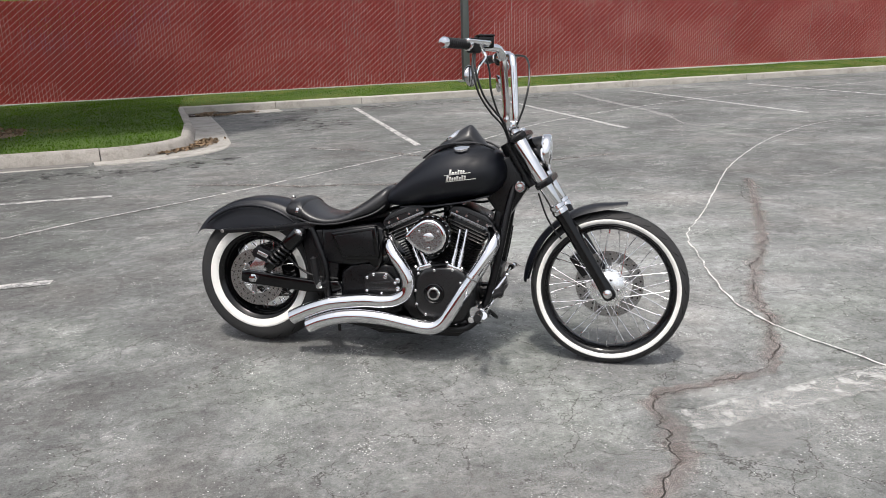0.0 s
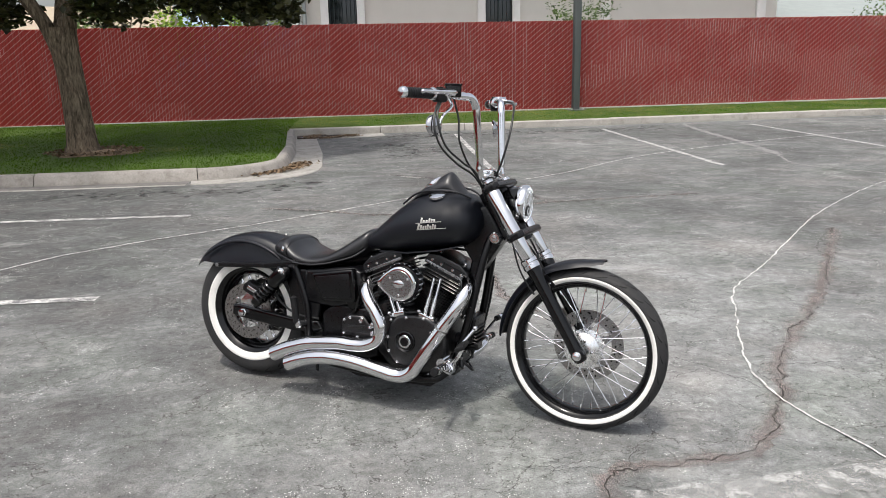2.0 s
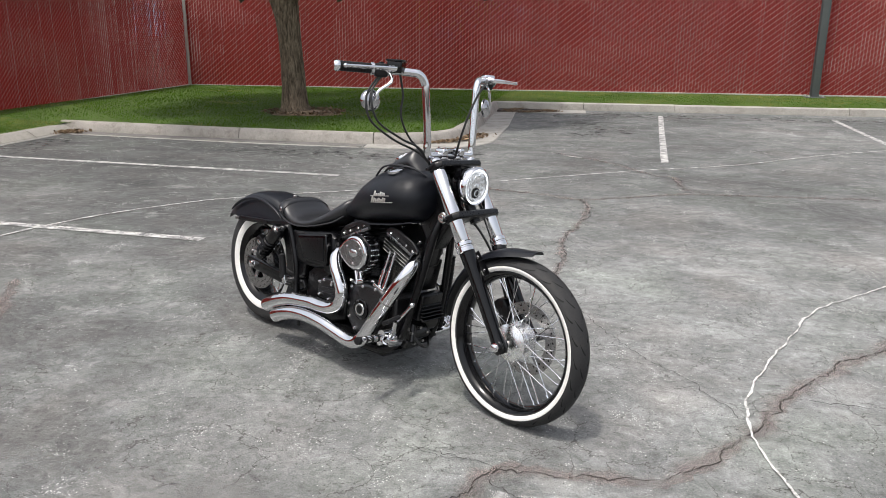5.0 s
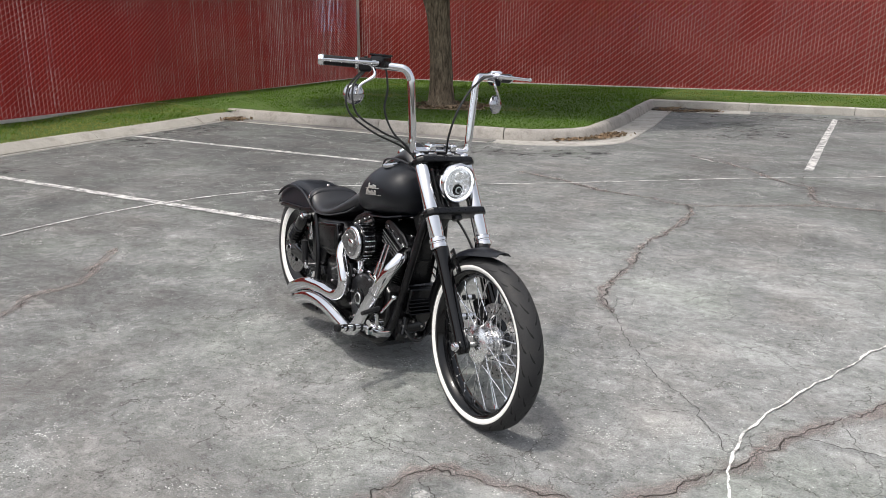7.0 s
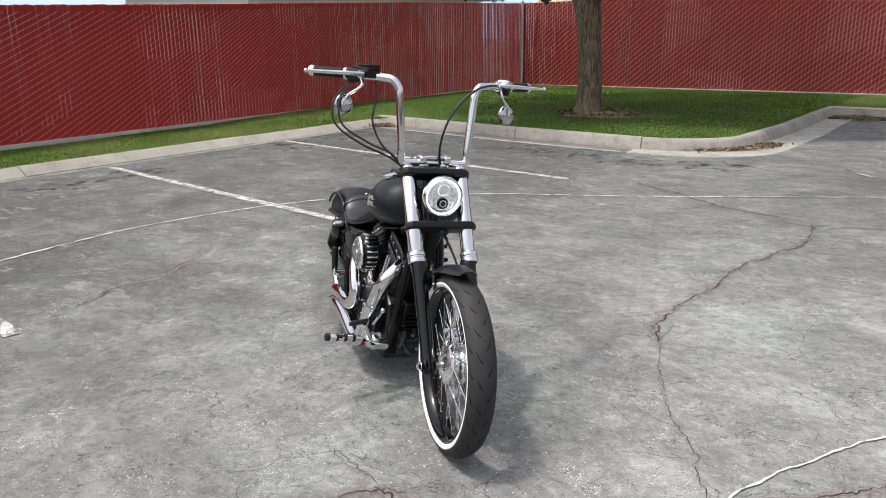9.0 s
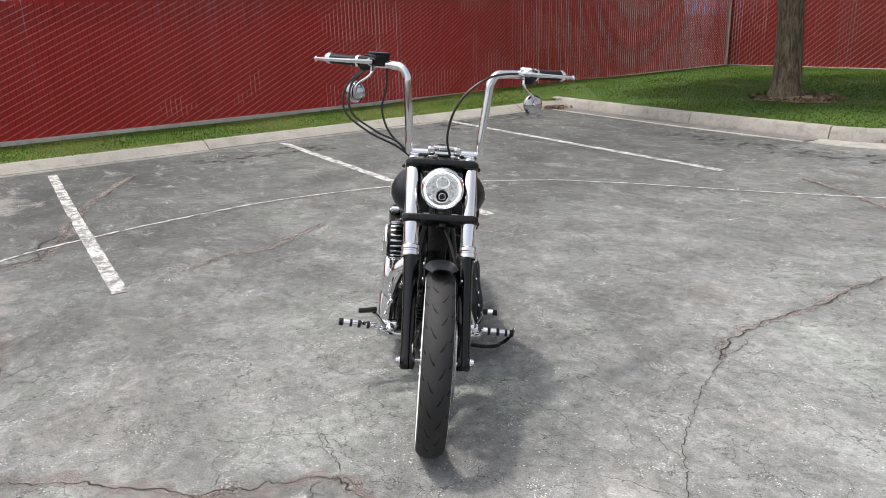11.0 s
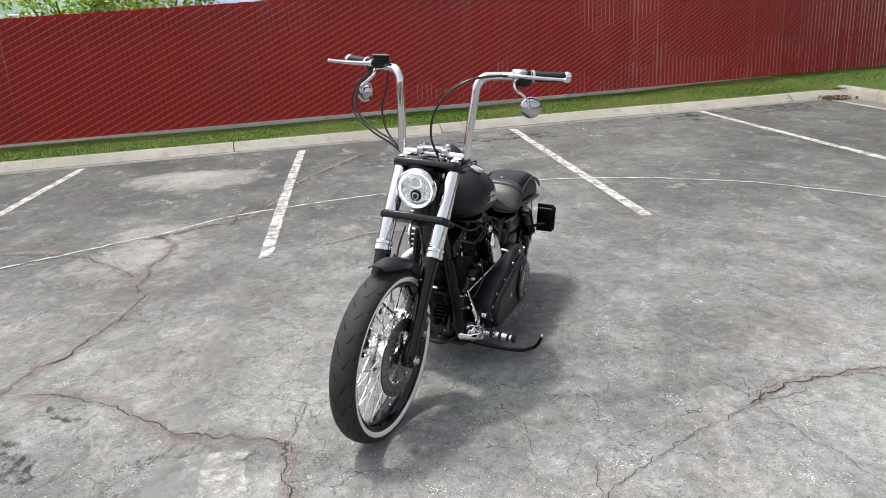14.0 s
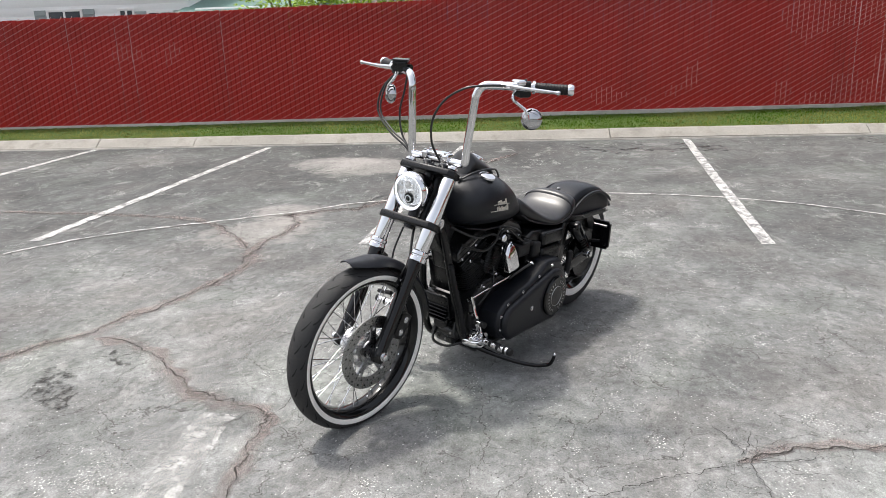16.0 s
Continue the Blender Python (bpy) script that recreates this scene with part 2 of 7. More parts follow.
    for scale, wide, dark in ((3.2, 0.006, 0.75), (6.5, 0.0082, 0.6)):
        hair = tex(nt, "voronoi", scale, coord=co)
        hair.feature = "DISTANCE_TO_EDGE"
        for stops, tone, k in ((((wide, 1.0), (wide * 3.2, 0.0)), (0.26, 0.25, 0.24), 0.2), (((wide * 0.5, 1.0), (wide, 0.0)), (0.022, 0.02, 0.018), 1.0)):
            col = mix(nt, col, tone, maths("MULTIPLY", ramp(nt, hair.outputs["Distance"], stops), ramp(nt, some.outputs[0], ((0.46, 0.0), (0.52, dark * k)))))
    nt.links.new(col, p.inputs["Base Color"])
    p.inputs["Roughness"].default_value = 0.93
    p.inputs["Specular IOR Level"].default_value = 0.25
    relief(nt, p, mix(nt, mix(nt, grit.outputs[0], blot.outputs[0], 0.4), chips.outputs["Distance"], 0.3), 0.9, 0.008)
    return m


def paint_material(name, white, gone):
    """Worn road paint: where it has flaked the asphalt shows."""
    m, nt, p = nodes_of(name)
    wear = tex(nt, "noise", 9, detail=9, rough=0.75)
    fine = tex(nt, "noise", 70, detail=5, rough=0.7)
    both = mix(nt, wear.outputs[0], fine.outputs[0], 0.35)
    keep = ramp(nt, both, ((gone - 0.05, 0.0), (gone + 0.04, 1.0)))
    col = mix(nt, ramp(nt, fine.outputs[0], ((0.3, 0.08), (0.7, 0.2))), ramp(nt, wear.outputs[0], ((0.3, [c * 0.8 for c in white]), (0.7, white))), keep)
    nt.links.new(col, p.inputs["Base Color"])
    p.inputs["Roughness"].default_value = 0.85
    relief(nt, p, both, 0.3, 0.003)
    return m


def crack_material():
    m, nt, p = nodes_of("crack_dirt")
    a = tex(nt, "noise", 30, detail=6)
    nt.links.new(ramp(nt, a.outputs[0], ((0.35, (0.008, 0.007, 0.0065)), (0.7, (0.028, 0.024, 0.021)))), p.inputs["Base Color"])
    p.inputs["Roughness"].default_value = 1.0
    return m


def veil_material(name, lo, hi, cover, scale=5):
    """A thin film through which the asphalt shows."""
    m, nt, p = nodes_of(name)
    a, b = tex(nt, "noise", scale, detail=8, rough=0.7), tex(nt, "noise", 110, detail=5)
    col = mix(nt, ramp(nt, a.outputs[0], ((0.35, lo), (0.7, hi))), ramp(nt, b.outputs[0], ((0.3, 0.65), (0.7, 1.3))), 0.8, "MULTIPLY")
    nt.links.new(col, p.inputs["Base Color"])
    p.inputs["Roughness"].default_value = 0.95
    nt.links.new(ramp(nt, a.outputs[0], ((0.35, cover * 0.3), (0.6, cover))), p.inputs["Alpha"])
    return m


def concrete_material(name, base, joint_dirt):
    m, nt, p = nodes_of(name)
    a, b, c = tex(nt, "noise", 1.3, detail=6), tex(nt, "noise", 45, detail=6, rough=0.7), tex(nt, "noise", 5, detail=8, rough=0.7)
    col = ramp(nt, a.outputs[0], ((0.3, [v * 0.82 for v in base]), (0.7, [min(1, v * 1.12) for v in base])))
    col = mix(nt, col, ramp(nt, b.outputs[0], ((0.3, 0.75), (0.7, 1.2))), 0.7, "MULTIPLY")
    col = mix(nt, col, joint_dirt, ramp(nt, c.outputs[0], ((0.5, 0.0), (0.68, 0.75))))
    nt.links.new(col, p.inputs["Base Color"])
    p.inputs["Roughness"].default_value = 0.9
    relief(nt, p, b.outputs[0], 0.35, 0.003)
    return m


def leaf_material(name, dark, light, rough=0.5, through_light=0.25):
    """Foliage varied leaf by leaf, letting some light through."""
    m, nt, p = nodes_of(name)
    geo = nt.nodes.new("ShaderNodeNewGeometry")
    a = tex(nt, "noise", 1.2, detail=3)
    col = mix(nt, ramp(nt, geo.outputs["Random Per Island"], ((0.0, dark), (1.0, light))), ramp(nt, a.outputs[0], ((0.3, 0.7), (0.7, 1.25))), 1.0, "MULTIPLY")
    nt.links.new(col, p.inputs["Base Color"])
    p.inputs["Roughness"].default_value = rough
    tr = nt.nodes.new("ShaderNodeBsdfTranslucent")
    nt.links.new(col, tr.inputs[0])
    mx = nt.nodes.new("ShaderNodeMixShader")
    mx.inputs[0].default_value = through_light
    nt.links.new(p.outputs[0], mx.inputs[1])
    nt.links.new(tr.outputs[0], mx.inputs[2])
    nt.links.new(mx.outputs[0], nt.nodes["Material Output"].inputs[0])
    return m


def bark_material():
    m, nt, p = nodes_of("furrowed_bark")
    a = tex(nt, "noise", 24, detail=10, rough=0.75, stretch=(1, 1, 0.2), distort=0.5)
    b = tex(nt, "noise", 2, detail=4)
    col = ramp(nt, a.outputs[0], ((0.36, (0.036, 0.027, 0.018)), (0.5, (0.17, 0.13, 0.088)), (0.66, (0.36, 0.29, 0.205))))
    col = mix(nt, col, ramp(nt, b.outputs[0], ((0.3, 0.7), (0.7, 1.1))), 1.0, "MULTIPLY")
    nt.links.new(col, p.inputs["Base Color"])
    p.inputs["Roughness"].default_value = 0.95
    relief(nt, p, a.outputs[0], 0.9, 0.03)
    return m


ASPHALT = asphalt_material()
STALL_PAINT = paint_material("stall_paint", (0.58, 0.57, 0.55), 0.505)
THIN_PAINT = paint_material("thin_paint", (0.6, 0.59, 0.57), 0.48)
CHALKY = paint_material("spilled_paint", (0.68, 0.67, 0.65), 0.455)
SAND = paint_material("washed_sand", (0.27, 0.265, 0.255), 0.5)
CRACK, SHOULDER = crack_material(), veil_material("crack_shoulder", (0.2, 0.165, 0.155), (0.33, 0.28, 0.265), 0.2)
KERB = concrete_material("kerb_concrete", (0.37, 0.352, 0.32), (0.22, 0.2, 0.175))
# grime, plus the maple's shade darkened into this kerb's tone
GRIMY_SHADED = concrete_material("weathered_shaded_kerb_concrete", (0.31, 0.29, 0.265), (0.15, 0.135, 0.12))
STRIP = concrete_material("mowing_strip_concrete", (0.55, 0.53, 0.49), (0.38, 0.36, 0.32))
WORN = concrete_material("worn_kerb_concrete", (0.285, 0.27, 0.243), (0.18, 0.165, 0.145))
PAN = concrete_material("gutter_concrete", (0.35, 0.335, 0.31), (0.14, 0.125, 0.11))
STAINED = concrete_material("stained_gutter_concrete", (0.16, 0.152, 0.145), (0.07, 0.066, 0.062))
SOIL = surface("lawn_soil", (0.048, 0.09, 0.006), 0.95, vary=0.25, big=1.5, fine=40, bump=0.5, dist=0.02)
GRASS = leaf_material("grass_blade", (0.056, 0.118, 0.005), (0.092, 0.175, 0.009), 0.7, 0.45)
GRASS.node_tree.nodes["Principled BSDF"].inputs["Specular IOR Level"].default_value = 0.15
DRYGRASS = leaf_material("dry_grass_blade", (0.13, 0.155, 0.025), (0.3, 0.28, 0.075), 0.6, 0.3)
BARK = bark_material()
MULCH = surface("mulch", (0.27, 0.19, 0.12), 0.95, vary=0.5, big=8, fine=60, bump=0.6, dist=0.02)
MAPLE = leaf_material("dark_maple_leaf", (0.018, 0.022, 0.008), (0.075, 0.075, 0.02), 0.45, 0.25)
BRIGHTLEAF = leaf_material("bright_leaf", (0.12, 0.21, 0.015), (0.36, 0.52, 0.05), 0.45, 0.35)
MIDLEAF = leaf_material("green_leaf", (0.04, 0.08, 0.015), (0.13, 0.2, 0.04), 0.45, 0.3)
LITTER = leaf_material("dry_leaf", (0.07, 0.045, 0.025), (0.25, 0.17, 0.1), 0.8, 0.1)
SLAT = surface("red_vinyl_slat", (0.25, 0.026, 0.023), 0.45, vary=0.14, big=0.7, fine=18, bump=0.05, dirt=(0.19, 0.028, 0.025), spec=0.6, each=0.14)
slat_nt = SLAT.node_tree
slat_glow = slat_nt.nodes.new("ShaderNodeBsdfTranslucent")
slat_glow.inputs[0].default_value = (0.63, 0.07, 0.057, 1)
slat_mix = slat_nt.nodes.new("ShaderNodeMixShader")
slat_mix.inputs[0].default_value = 0.5
slat_nt.links.new(slat_nt.nodes["Principled BSDF"].outputs[0], slat_mix.inputs[1])
slat_nt.links.new(slat_glow.outputs[0], slat_mix.inputs[2])
slat_nt.links.new(slat_mix.outputs[0], slat_nt.nodes["Material Output"].inputs[0])
WIRE = surface("coated_wire", (0.72, 0.36, 0.33), 0.45, metal=0.0, vary=0.1, bump=0.0)
GALV = surface("galvanised_steel", (0.55, 0.55, 0.53), 0.45, metal=0.7, vary=0.12, big=5)
POLE = surface("grey_painted_steel", (0.085, 0.095, 0.095), 0.55, vary=0.12, big=2, fine=30)
IRON = surface("cast_iron", (0.06, 0.05, 0.045), 0.75, metal=0.3, vary=0.3, bump=0.4)
STUCCO = surface("beige_stucco", (0.66, 0.635, 0.58), 0.9, vary=0.06, big=0.8, fine=50, bump=0.3, dist=0.004)
TRIM = surface("white_trim_paint", (0.78, 0.77, 0.74), 0.6, vary=0.05, big=1, fine=20)
SIDING = surface("white_siding", (0.86, 0.86, 0.84), 0.6, vary=0.05, big=0.6, fine=20)
GLASS = surface("dark_window_glass", (0.012, 0.016, 0.017), 0.08, vary=0.2, bump=0.0, spec=0.6)
CURTAIN = surface("dark_curtain", (0.02, 0.028, 0.028), 0.85, vary=0.3, big=6, fine=40)
SHUTTER = surface("grey_shutter_paint", (0.28, 0.31, 0.30), 0.7, vary=0.1)
ROOF_TAN = surface("tan_roof_shingle", (0.37, 0.305, 0.225), 0.9, vary=0.15, big=2, fine=15, bump=0.4, dist=0.01)
ROOF_GREEN = surface("green_metal_roof", (0.09, 0.18, 0.15), 0.5, vary=0.12)
# distance haze is mixed into this colour; no air veils the hills
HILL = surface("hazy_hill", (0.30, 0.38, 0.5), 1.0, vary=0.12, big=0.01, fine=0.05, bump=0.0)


# ---------------------------------------------------------------- the lot
def ground():
    """One sheet, finely divided round the motorcycle with slight dips, reaching to the horizon."""
    xs = [-2500, -300, -60] + [-30 + i * 0.5 for i in range(121)] + [60, 300, 2500]
    verts = []
    for y in xs:
        for x in xs:
            near = max(0.0, 1 - math.hypot(x, y) / 40)
            verts.append((x, y, (noise.noise((x * 0.6, y * 0.6, 0)) - 1.0) * 0.0012 * near))
    n = len(xs)
    g = Geo().add(verts, [(j * n + i, j * n + i + 1, (j + 1) * n + i + 1, (j + 1) * n + i) for j in range(n - 1) for i in range(n - 1)])
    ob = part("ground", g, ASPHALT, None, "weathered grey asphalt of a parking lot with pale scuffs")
    return tagged(ob, category="ground", kind="structure")


def ribbon(pts, width, z, wander=0.0, steps=6, ragged=0.0, seed=0, thick=0.0):
    """A thin strip along a path; ragged: uneven edges, wander: sideways drift."""
    path, _ = smooth_path([(x, y, 0) for x, y in pts], 1, steps) if steps > 1 else ([Vector((x, y, 0)) for x, y in pts], None)
    fine = [path[0]]
    for p in path[1:]:
        k = max(1, int((p - fine[-1]).length / 0.02))
        a = fine[-1]
        fine += [a.lerp(p, (i + 1) / k) for i in range(k)]
    verts, faces = [], []
    for i, p in enumerate(fine):
        d = (fine[min(i + 1, len(fine) - 1)] - fine[max(i - 1, 0)]).normalized()
        s = Vector((-d.y, d.x, 0))
        off = wander * (0.5 * noise.noise((p.x * 3.1, p.y * 3.1, seed)) + 0.7 * noise.noise((p.x * 9, p.y * 9, seed + 5)) + 0.45 * noise.noise((p.x * 27, p.y * 27, seed + 2)))
        wl = width / 2 * (1 + ragged * (noise.noise((p.x * 14, p.y * 14, seed + 1.5)) + 0.6 * noise.noise((p.x * 37, p.y * 37, seed))))
        wr = width / 2 * (1 + ragged * (noise.noise((p.x * 14, p.y * 14, seed + 9.5)) + 0.6 * noise.noise((p.x * 37, p.y * 37, seed + 4))))
        end = min(1.0, 0.25 + min(i, len(fine) - 1 - i) * 0.25) if ragged > 0.5 else 1.0
        c = p + s * off
        q, w = c + s * max(wl, 0.001) * end, c - s * max(wr, 0.001) * end
        verts += [(q.x, q.y, z), (w.x, w.y, z)]
        if i:
            k = 2 * i
            faces.append((k - 2, k - 1, k + 1, k))
    return verts, faces


def marking(pts, width, material, label, z=0.004, wander=0.0, ragged=0.25, seed=0, steps=6, name="road_marking"):
    ob = part(name, Geo().add(*ribbon(pts, width, z, wander, steps, ragged, seed)), material, None, label, angle=0)
    return tagged(ob, category="marking", kind="structure")


def jagged(pts, seed):
    """Break a path up into short crooked steps."""
    rng = random.Random(int(seed * 10))
    out = [Vector((x, y)) for x, y in pts]
    while max((q - p).length for p, q in zip(out, out[1:])) > 0.022:
        fresh = [out[0]]
        for p, q in zip(out, out[1:]):
            d = q - p
            if d.length > 0.022:
                fresh.append(p.lerp(q, rng.uniform(0.4, 0.6)) + Vector((-d.y, d.x)).normalized() * rng.gauss(0, 0.0035 + 0.05 * d.length))
            fresh.append(q)
        out = fresh
    return [(p.x, p.y) for p in out]


def crack(pts, seed, width=0.014, shoulder=0.09):
    z = 0.0012 + 0.0012 * seed / 2
    rng = random.Random(int(seed * 100))
    ob = thing("pavement_crack", "open branching crack in the asphalt with crumbled edges", "crack", kind="structure")
    line = jagged(pts, seed)
    if shoulder:
        g = Geo()
        for k in range(4):
            g.add(*ribbon(pts, shoulder * (1.4 - 0.33 * k), z - 0.0006 + 0.00025 * k, 0.04, 6, 0.7, seed + k * 0.13))
        part("crumbled_edge", g, SHOULDER, ob, "faint reddish worn band", angle=0)
    g = Geo().add(*ribbon(line, width * 0.36, z + 0.0005, 0.002, 1, 1.3, seed))
    for k in range(max(2, len(line) // 18)):        # side branches
        x, y = rng.choice(line)
        a, l = rng.random() * 6.283, rng.uniform(0.08, 0.3)
        g.add(*ribbon(jagged([(x, y), (x + l * math.cos(a), y + l * math.sin(a))], seed + k), width * 0.15, z + 0.0005, 0.005, 1, 1.0, seed + k))
    part("gap", g, CRACK, ob, angle=0)
    return ob


def kerb(path, name, label, joints, height=0.15, width=0.16, z0=-0.02, material=None, batter=0.02):
    """A concrete kerb along a path (face line first, lawn on its left), cut into lengths."""
    ob = thing(name, label, "kerb", kind="structure")
    prof = [(0.0, z0), (0.0, 0.012), (batter * 0.3, height * 0.3), (batter * 0.72, height * 0.72), (batter, height - 0.018), (batter + 0.02, height - 0.003), (batter + 0.04, height), (width, height), (width, z0)]
    pts, _ = smooth_path([(x, y, 0) for x, y in path], 1, 1)
    total = [0.0]
    for a, b in zip(pts, pts[1:]):
        total.append(total[-1] + (b - a).length)

    def at(s):
        for i in range(len(pts) - 1):
            if s <= total[i + 1] or i == len(pts) - 2:
                return pts[i].lerp(pts[i + 1], (s - total[i]) / (total[i + 1] - total[i]))

    cuts = [0.0] + [j for j in joints if 0 < j < total[-1]] + [total[-1]]
    for c0, c1 in zip(cuts, cuts[1:]):
        s0, s1 = c0 + 0.006, c1 - 0.006
        marks = sorted({s0, s1, *(t for t in total if s0 < t < s1)})
        lift = random.uniform(-0.006, 0.006)
        rings = []
        for s in marks:
            i = min(max(k for k in range(len(total)) if total[k] <= s + 1e-6), len(pts) - 2)
            d = (pts[i + 1] - pts[i]).normalized()
            if i and abs(s - total[i]) < 1e-5:
                d = ((pts[i] - pts[i - 1]).normalized() + d).normalized()
            side = Vector((-d.y, d.x, 0))
            p = at(s)
            rings.append([p + side * o + Vector((0, 0, h + (lift if h > 0 else 0))) for o, h in prof])
        part("kerb_stone", Geo().loft(rings), material or KERB, ob)
    return ob


def arc(cx, cy, r, a0, a1, n=9):
    return [(cx + r * math.cos(radians(a0 + (a1 - a0) * i / n)), cy + r * math.sin(radians(a0 + (a1 - a0) * i / n))) for i in range(n + 1)]


def west_face(y):
    return -6.0 - 0.11 * y


def west_fence(y):
    return -7.35 - 0.15 * y


def north_face(x):
    return 13.05 + 0.1 * x


def north_fence(x):
    return 15.6 + 0.1 * x


ground()
WEST_KERB = [(west_face(y) + 0.1, y) for y in (-16, -8, 0, 5.0, 6.86)]
POINT = [(-6.92, 6.83), (-3.6, 6.72), (-1.75, 6.78)] + arc(-1.75, 7.95, 1.15, -84, -8, 8) + [(-0.68, 9.6), (-1.02, 12.9), (-1.04, 13.11)]
NORTH_KERB = [(-1.2, 12.93), (2.0, north_face(2)), (10, north_face(10)), (30, north_face(30))]
kerb(WEST_KERB, "kerb_west", "pale concrete kerb along a grass strip", [3.5, 6.6, 9.74, 11.12, 14.0, 16.72, 19.98, 22.1], 0.1, 0.26, material=WORN, batter=0.13)
kerb(POINT, "kerb_island", "weathered concrete kerb rounding the lawn corner, tree shade in its tone", [3.2, 5.26, 7.9], material=GRIMY_SHADED, batter=0.05)
kerb(NORTH_KERB, "kerb_north", "pale concrete kerb below the red fence", [1.97, 3.82] + [7.22 + 3.5 * i for i in range(8)])


def gutter(face, width, label, material=None):
    g = Geo()
    pts = [Vector((x, y, 0)) for x, y in face]
    verts, faces = [], []
    for i, p in enumerate(pts):
        d = (pts[min(i + 1, len(pts) - 1)] - pts[max(i - 1, 0)]).normalized()
        s = Vector((d.y, -d.x, 0))
        w = width[i] if hasattr(width, "__len__") else width
        verts += [p - s * 0.02 + Vector((0, 0, 0.003)), p + s * w * 0.6 + Vector((0, 0, 0.004)), p + s * w + Vector((0, 0, 0.012)), p + s * (w + 0.012) + Vector((0, 0, -0.01))]
        if i:
            for q in range(3):
                faces.append((4 * i - 4 + q, 4 * i - 3 + q, 4 * i + 1 + q, 4 * i + q))
    ob = part("gutter", g.add(verts, faces), material or PAN, None, label)
    return tagged(ob, category="gutter", kind="structure")


gutter(WEST_KERB, 0.09, "narrow concrete gutter along the west kerb")
gutter(POINT[:3], 0.27, "dirt-stained concrete gutter along the lawn kerb", STAINED)
gutter([(x, y - 0.27) for x, y in POINT[:3]], 0.065, "pale worn lip of the gutter")
gutter(POINT[2:], [0.33, 0.34, 0.36, 0.4, 0.46, 0.52, 0.56, 0.56, 0.54, 0.5, 0.44, 0.4, 0.3], "broad concrete gutter round the lawn corner")
gutter([(-0.62, 12.99), (0.0, 13.05), (0.8, 13.13)], [0.75, 0.8, 0.62], "concrete pan in front of the storm drain")


def lawn(outline, name, label, slope, base=lambda y: 0.13, more=lambda y: 0.0):
    """A lawn surface from rows of paired edge points, gently rising."""
    g = Geo()
    verts, faces = [], []
    k = 9
    for i, ((x0, y0), (x1, y1)) in enumerate(outline):
        for q in range(k):
            t = q / (k - 1)
            x, y = x0 + (x1 - x0) * t, y0 + (y1 - y0) * t
            verts.append((x, y, base(y) + (slope + more(y)) * t + 0.02 * noise.noise((x * 0.9, y * 0.9, 3))))
        if i:
            for q in range(k - 1):
                faces.append(((i - 1) * k + q, (i - 1) * k + q + 1, i * k + q + 1, i * k + q))
    ob = part(name, g.add(verts, faces), SOIL, None, label)
    tagged(ob, category="lawn", kind="structure")
    return verts, faces


def blades(verts, faces, density, seed, keep=None, parch=0.42):
    """Grass blades scattered over a lawn's faces; some are dry."""
    rng = random.Random(seed)
    green, dry = Geo(), Geo()
    for f in faces:
        a, b, c, d = (Vector(verts[i]) for i in f)
        area = ((b - a).cross(d - a)).length
        n = area * density
        for _ in range(int(n) + (rng.random() < n % 1)):
            u, v = rng.random(), rng.random()
            p = a.lerp(b, u).lerp(d.lerp(c, u), v)
            if keep and not keep(p):
                continue
            ang, h = rng.random() * 6.283, rng.uniform(0.01, 0.026)
            w = rng.uniform(0.005, 0.011)
            sx, sy = math.cos(ang) * w, math.sin(ang) * w
            lx, ly = rng.uniform(-0.02, 0.02), rng.uniform(-0.02, 0.02)
            parched = noise.noise((p.x * 0.8, p.y * 0.8, 7)) + 0.3 * noise.noise((p.x * 4, p.y * 4, 8))
            (dry if parched + rng.uniform(-0.25, 0.25) > parch else green).add(
                [(p.x - sx, p.y - sy, p.z - 0.004), (p.x + sx, p.y + sy, p.z - 0.004), (p.x + lx, p.y + ly, p.z + h)], [(0, 1, 2)])
    for geo, mat_, label in ((green, GRASS, "short green lawn grass"), (dry, DRYGRASS, "dry yellowed lawn grass")):
        if geo.v:
            tagged(part("grass", geo, mat_, None, label, angle=0), category="grass", kind="stuff")


TREE = (-4.0, 9.25)
ring_clear = lambda p: math.hypot(p.x - TREE[0] - 0.15, p.y - TREE[1] + 0.05) > 0.62 + 0.3 * noise.noise((p.x * 2, p.y * 2, 1))
v, f = lawn([((west_face(y) - 0.11, y), (west_fence(y), y)) for y in [-16 + i for i in range(23)] + [6.55]] + [((-6.8, 6.85), (west_fence(6.5), 6.55))], "lawn_west", "strip of clipped grass beside the fence", 0.07, lambda y: 0.086 + 0.044 * min(1, max(0, (y - 6.55) / 0.3)), lambda y: 0.06 * min(1, max(0, (y - 3) / 3.4)))
blades(v, f, 1500, 1, None, 0.0)
inner = [(-6.8, 6.85), (-5.6, 6.93), (-4.6, 6.9), (-3.6, 6.87), (-2.6, 6.9), (-1.75, 6.93), (-1.35, 7.02), (-1.06, 7.3), (-0.82, 7.75), (-0.76, 8.2), (-0.82, 9.5), (-1.0, 11.2), (-1.17, 12.95)]
outer = [(west_fence(6.5), 6.55), (west_fence(9), 9), (west_fence(11), 11), (west_fence(13), 13), (-9.45, 14.6), (-8.4, north_fence(-8.4)), (-7.2, north_fence(-7.2)), (-6, north_fence(-6)),
         (-5, north_fence(-5)), (-4, north_fence(-4)), (-3, north_fence(-3)), (-2, north_fence(-2)), (-1.2, north_fence(-1.2))]
v, f = lawn(list(zip(inner, outer)), "lawn_island", "shaded green lawn round a tree", 0.09)
blades(v, f, 900, 2, ring_clear, 0.58)
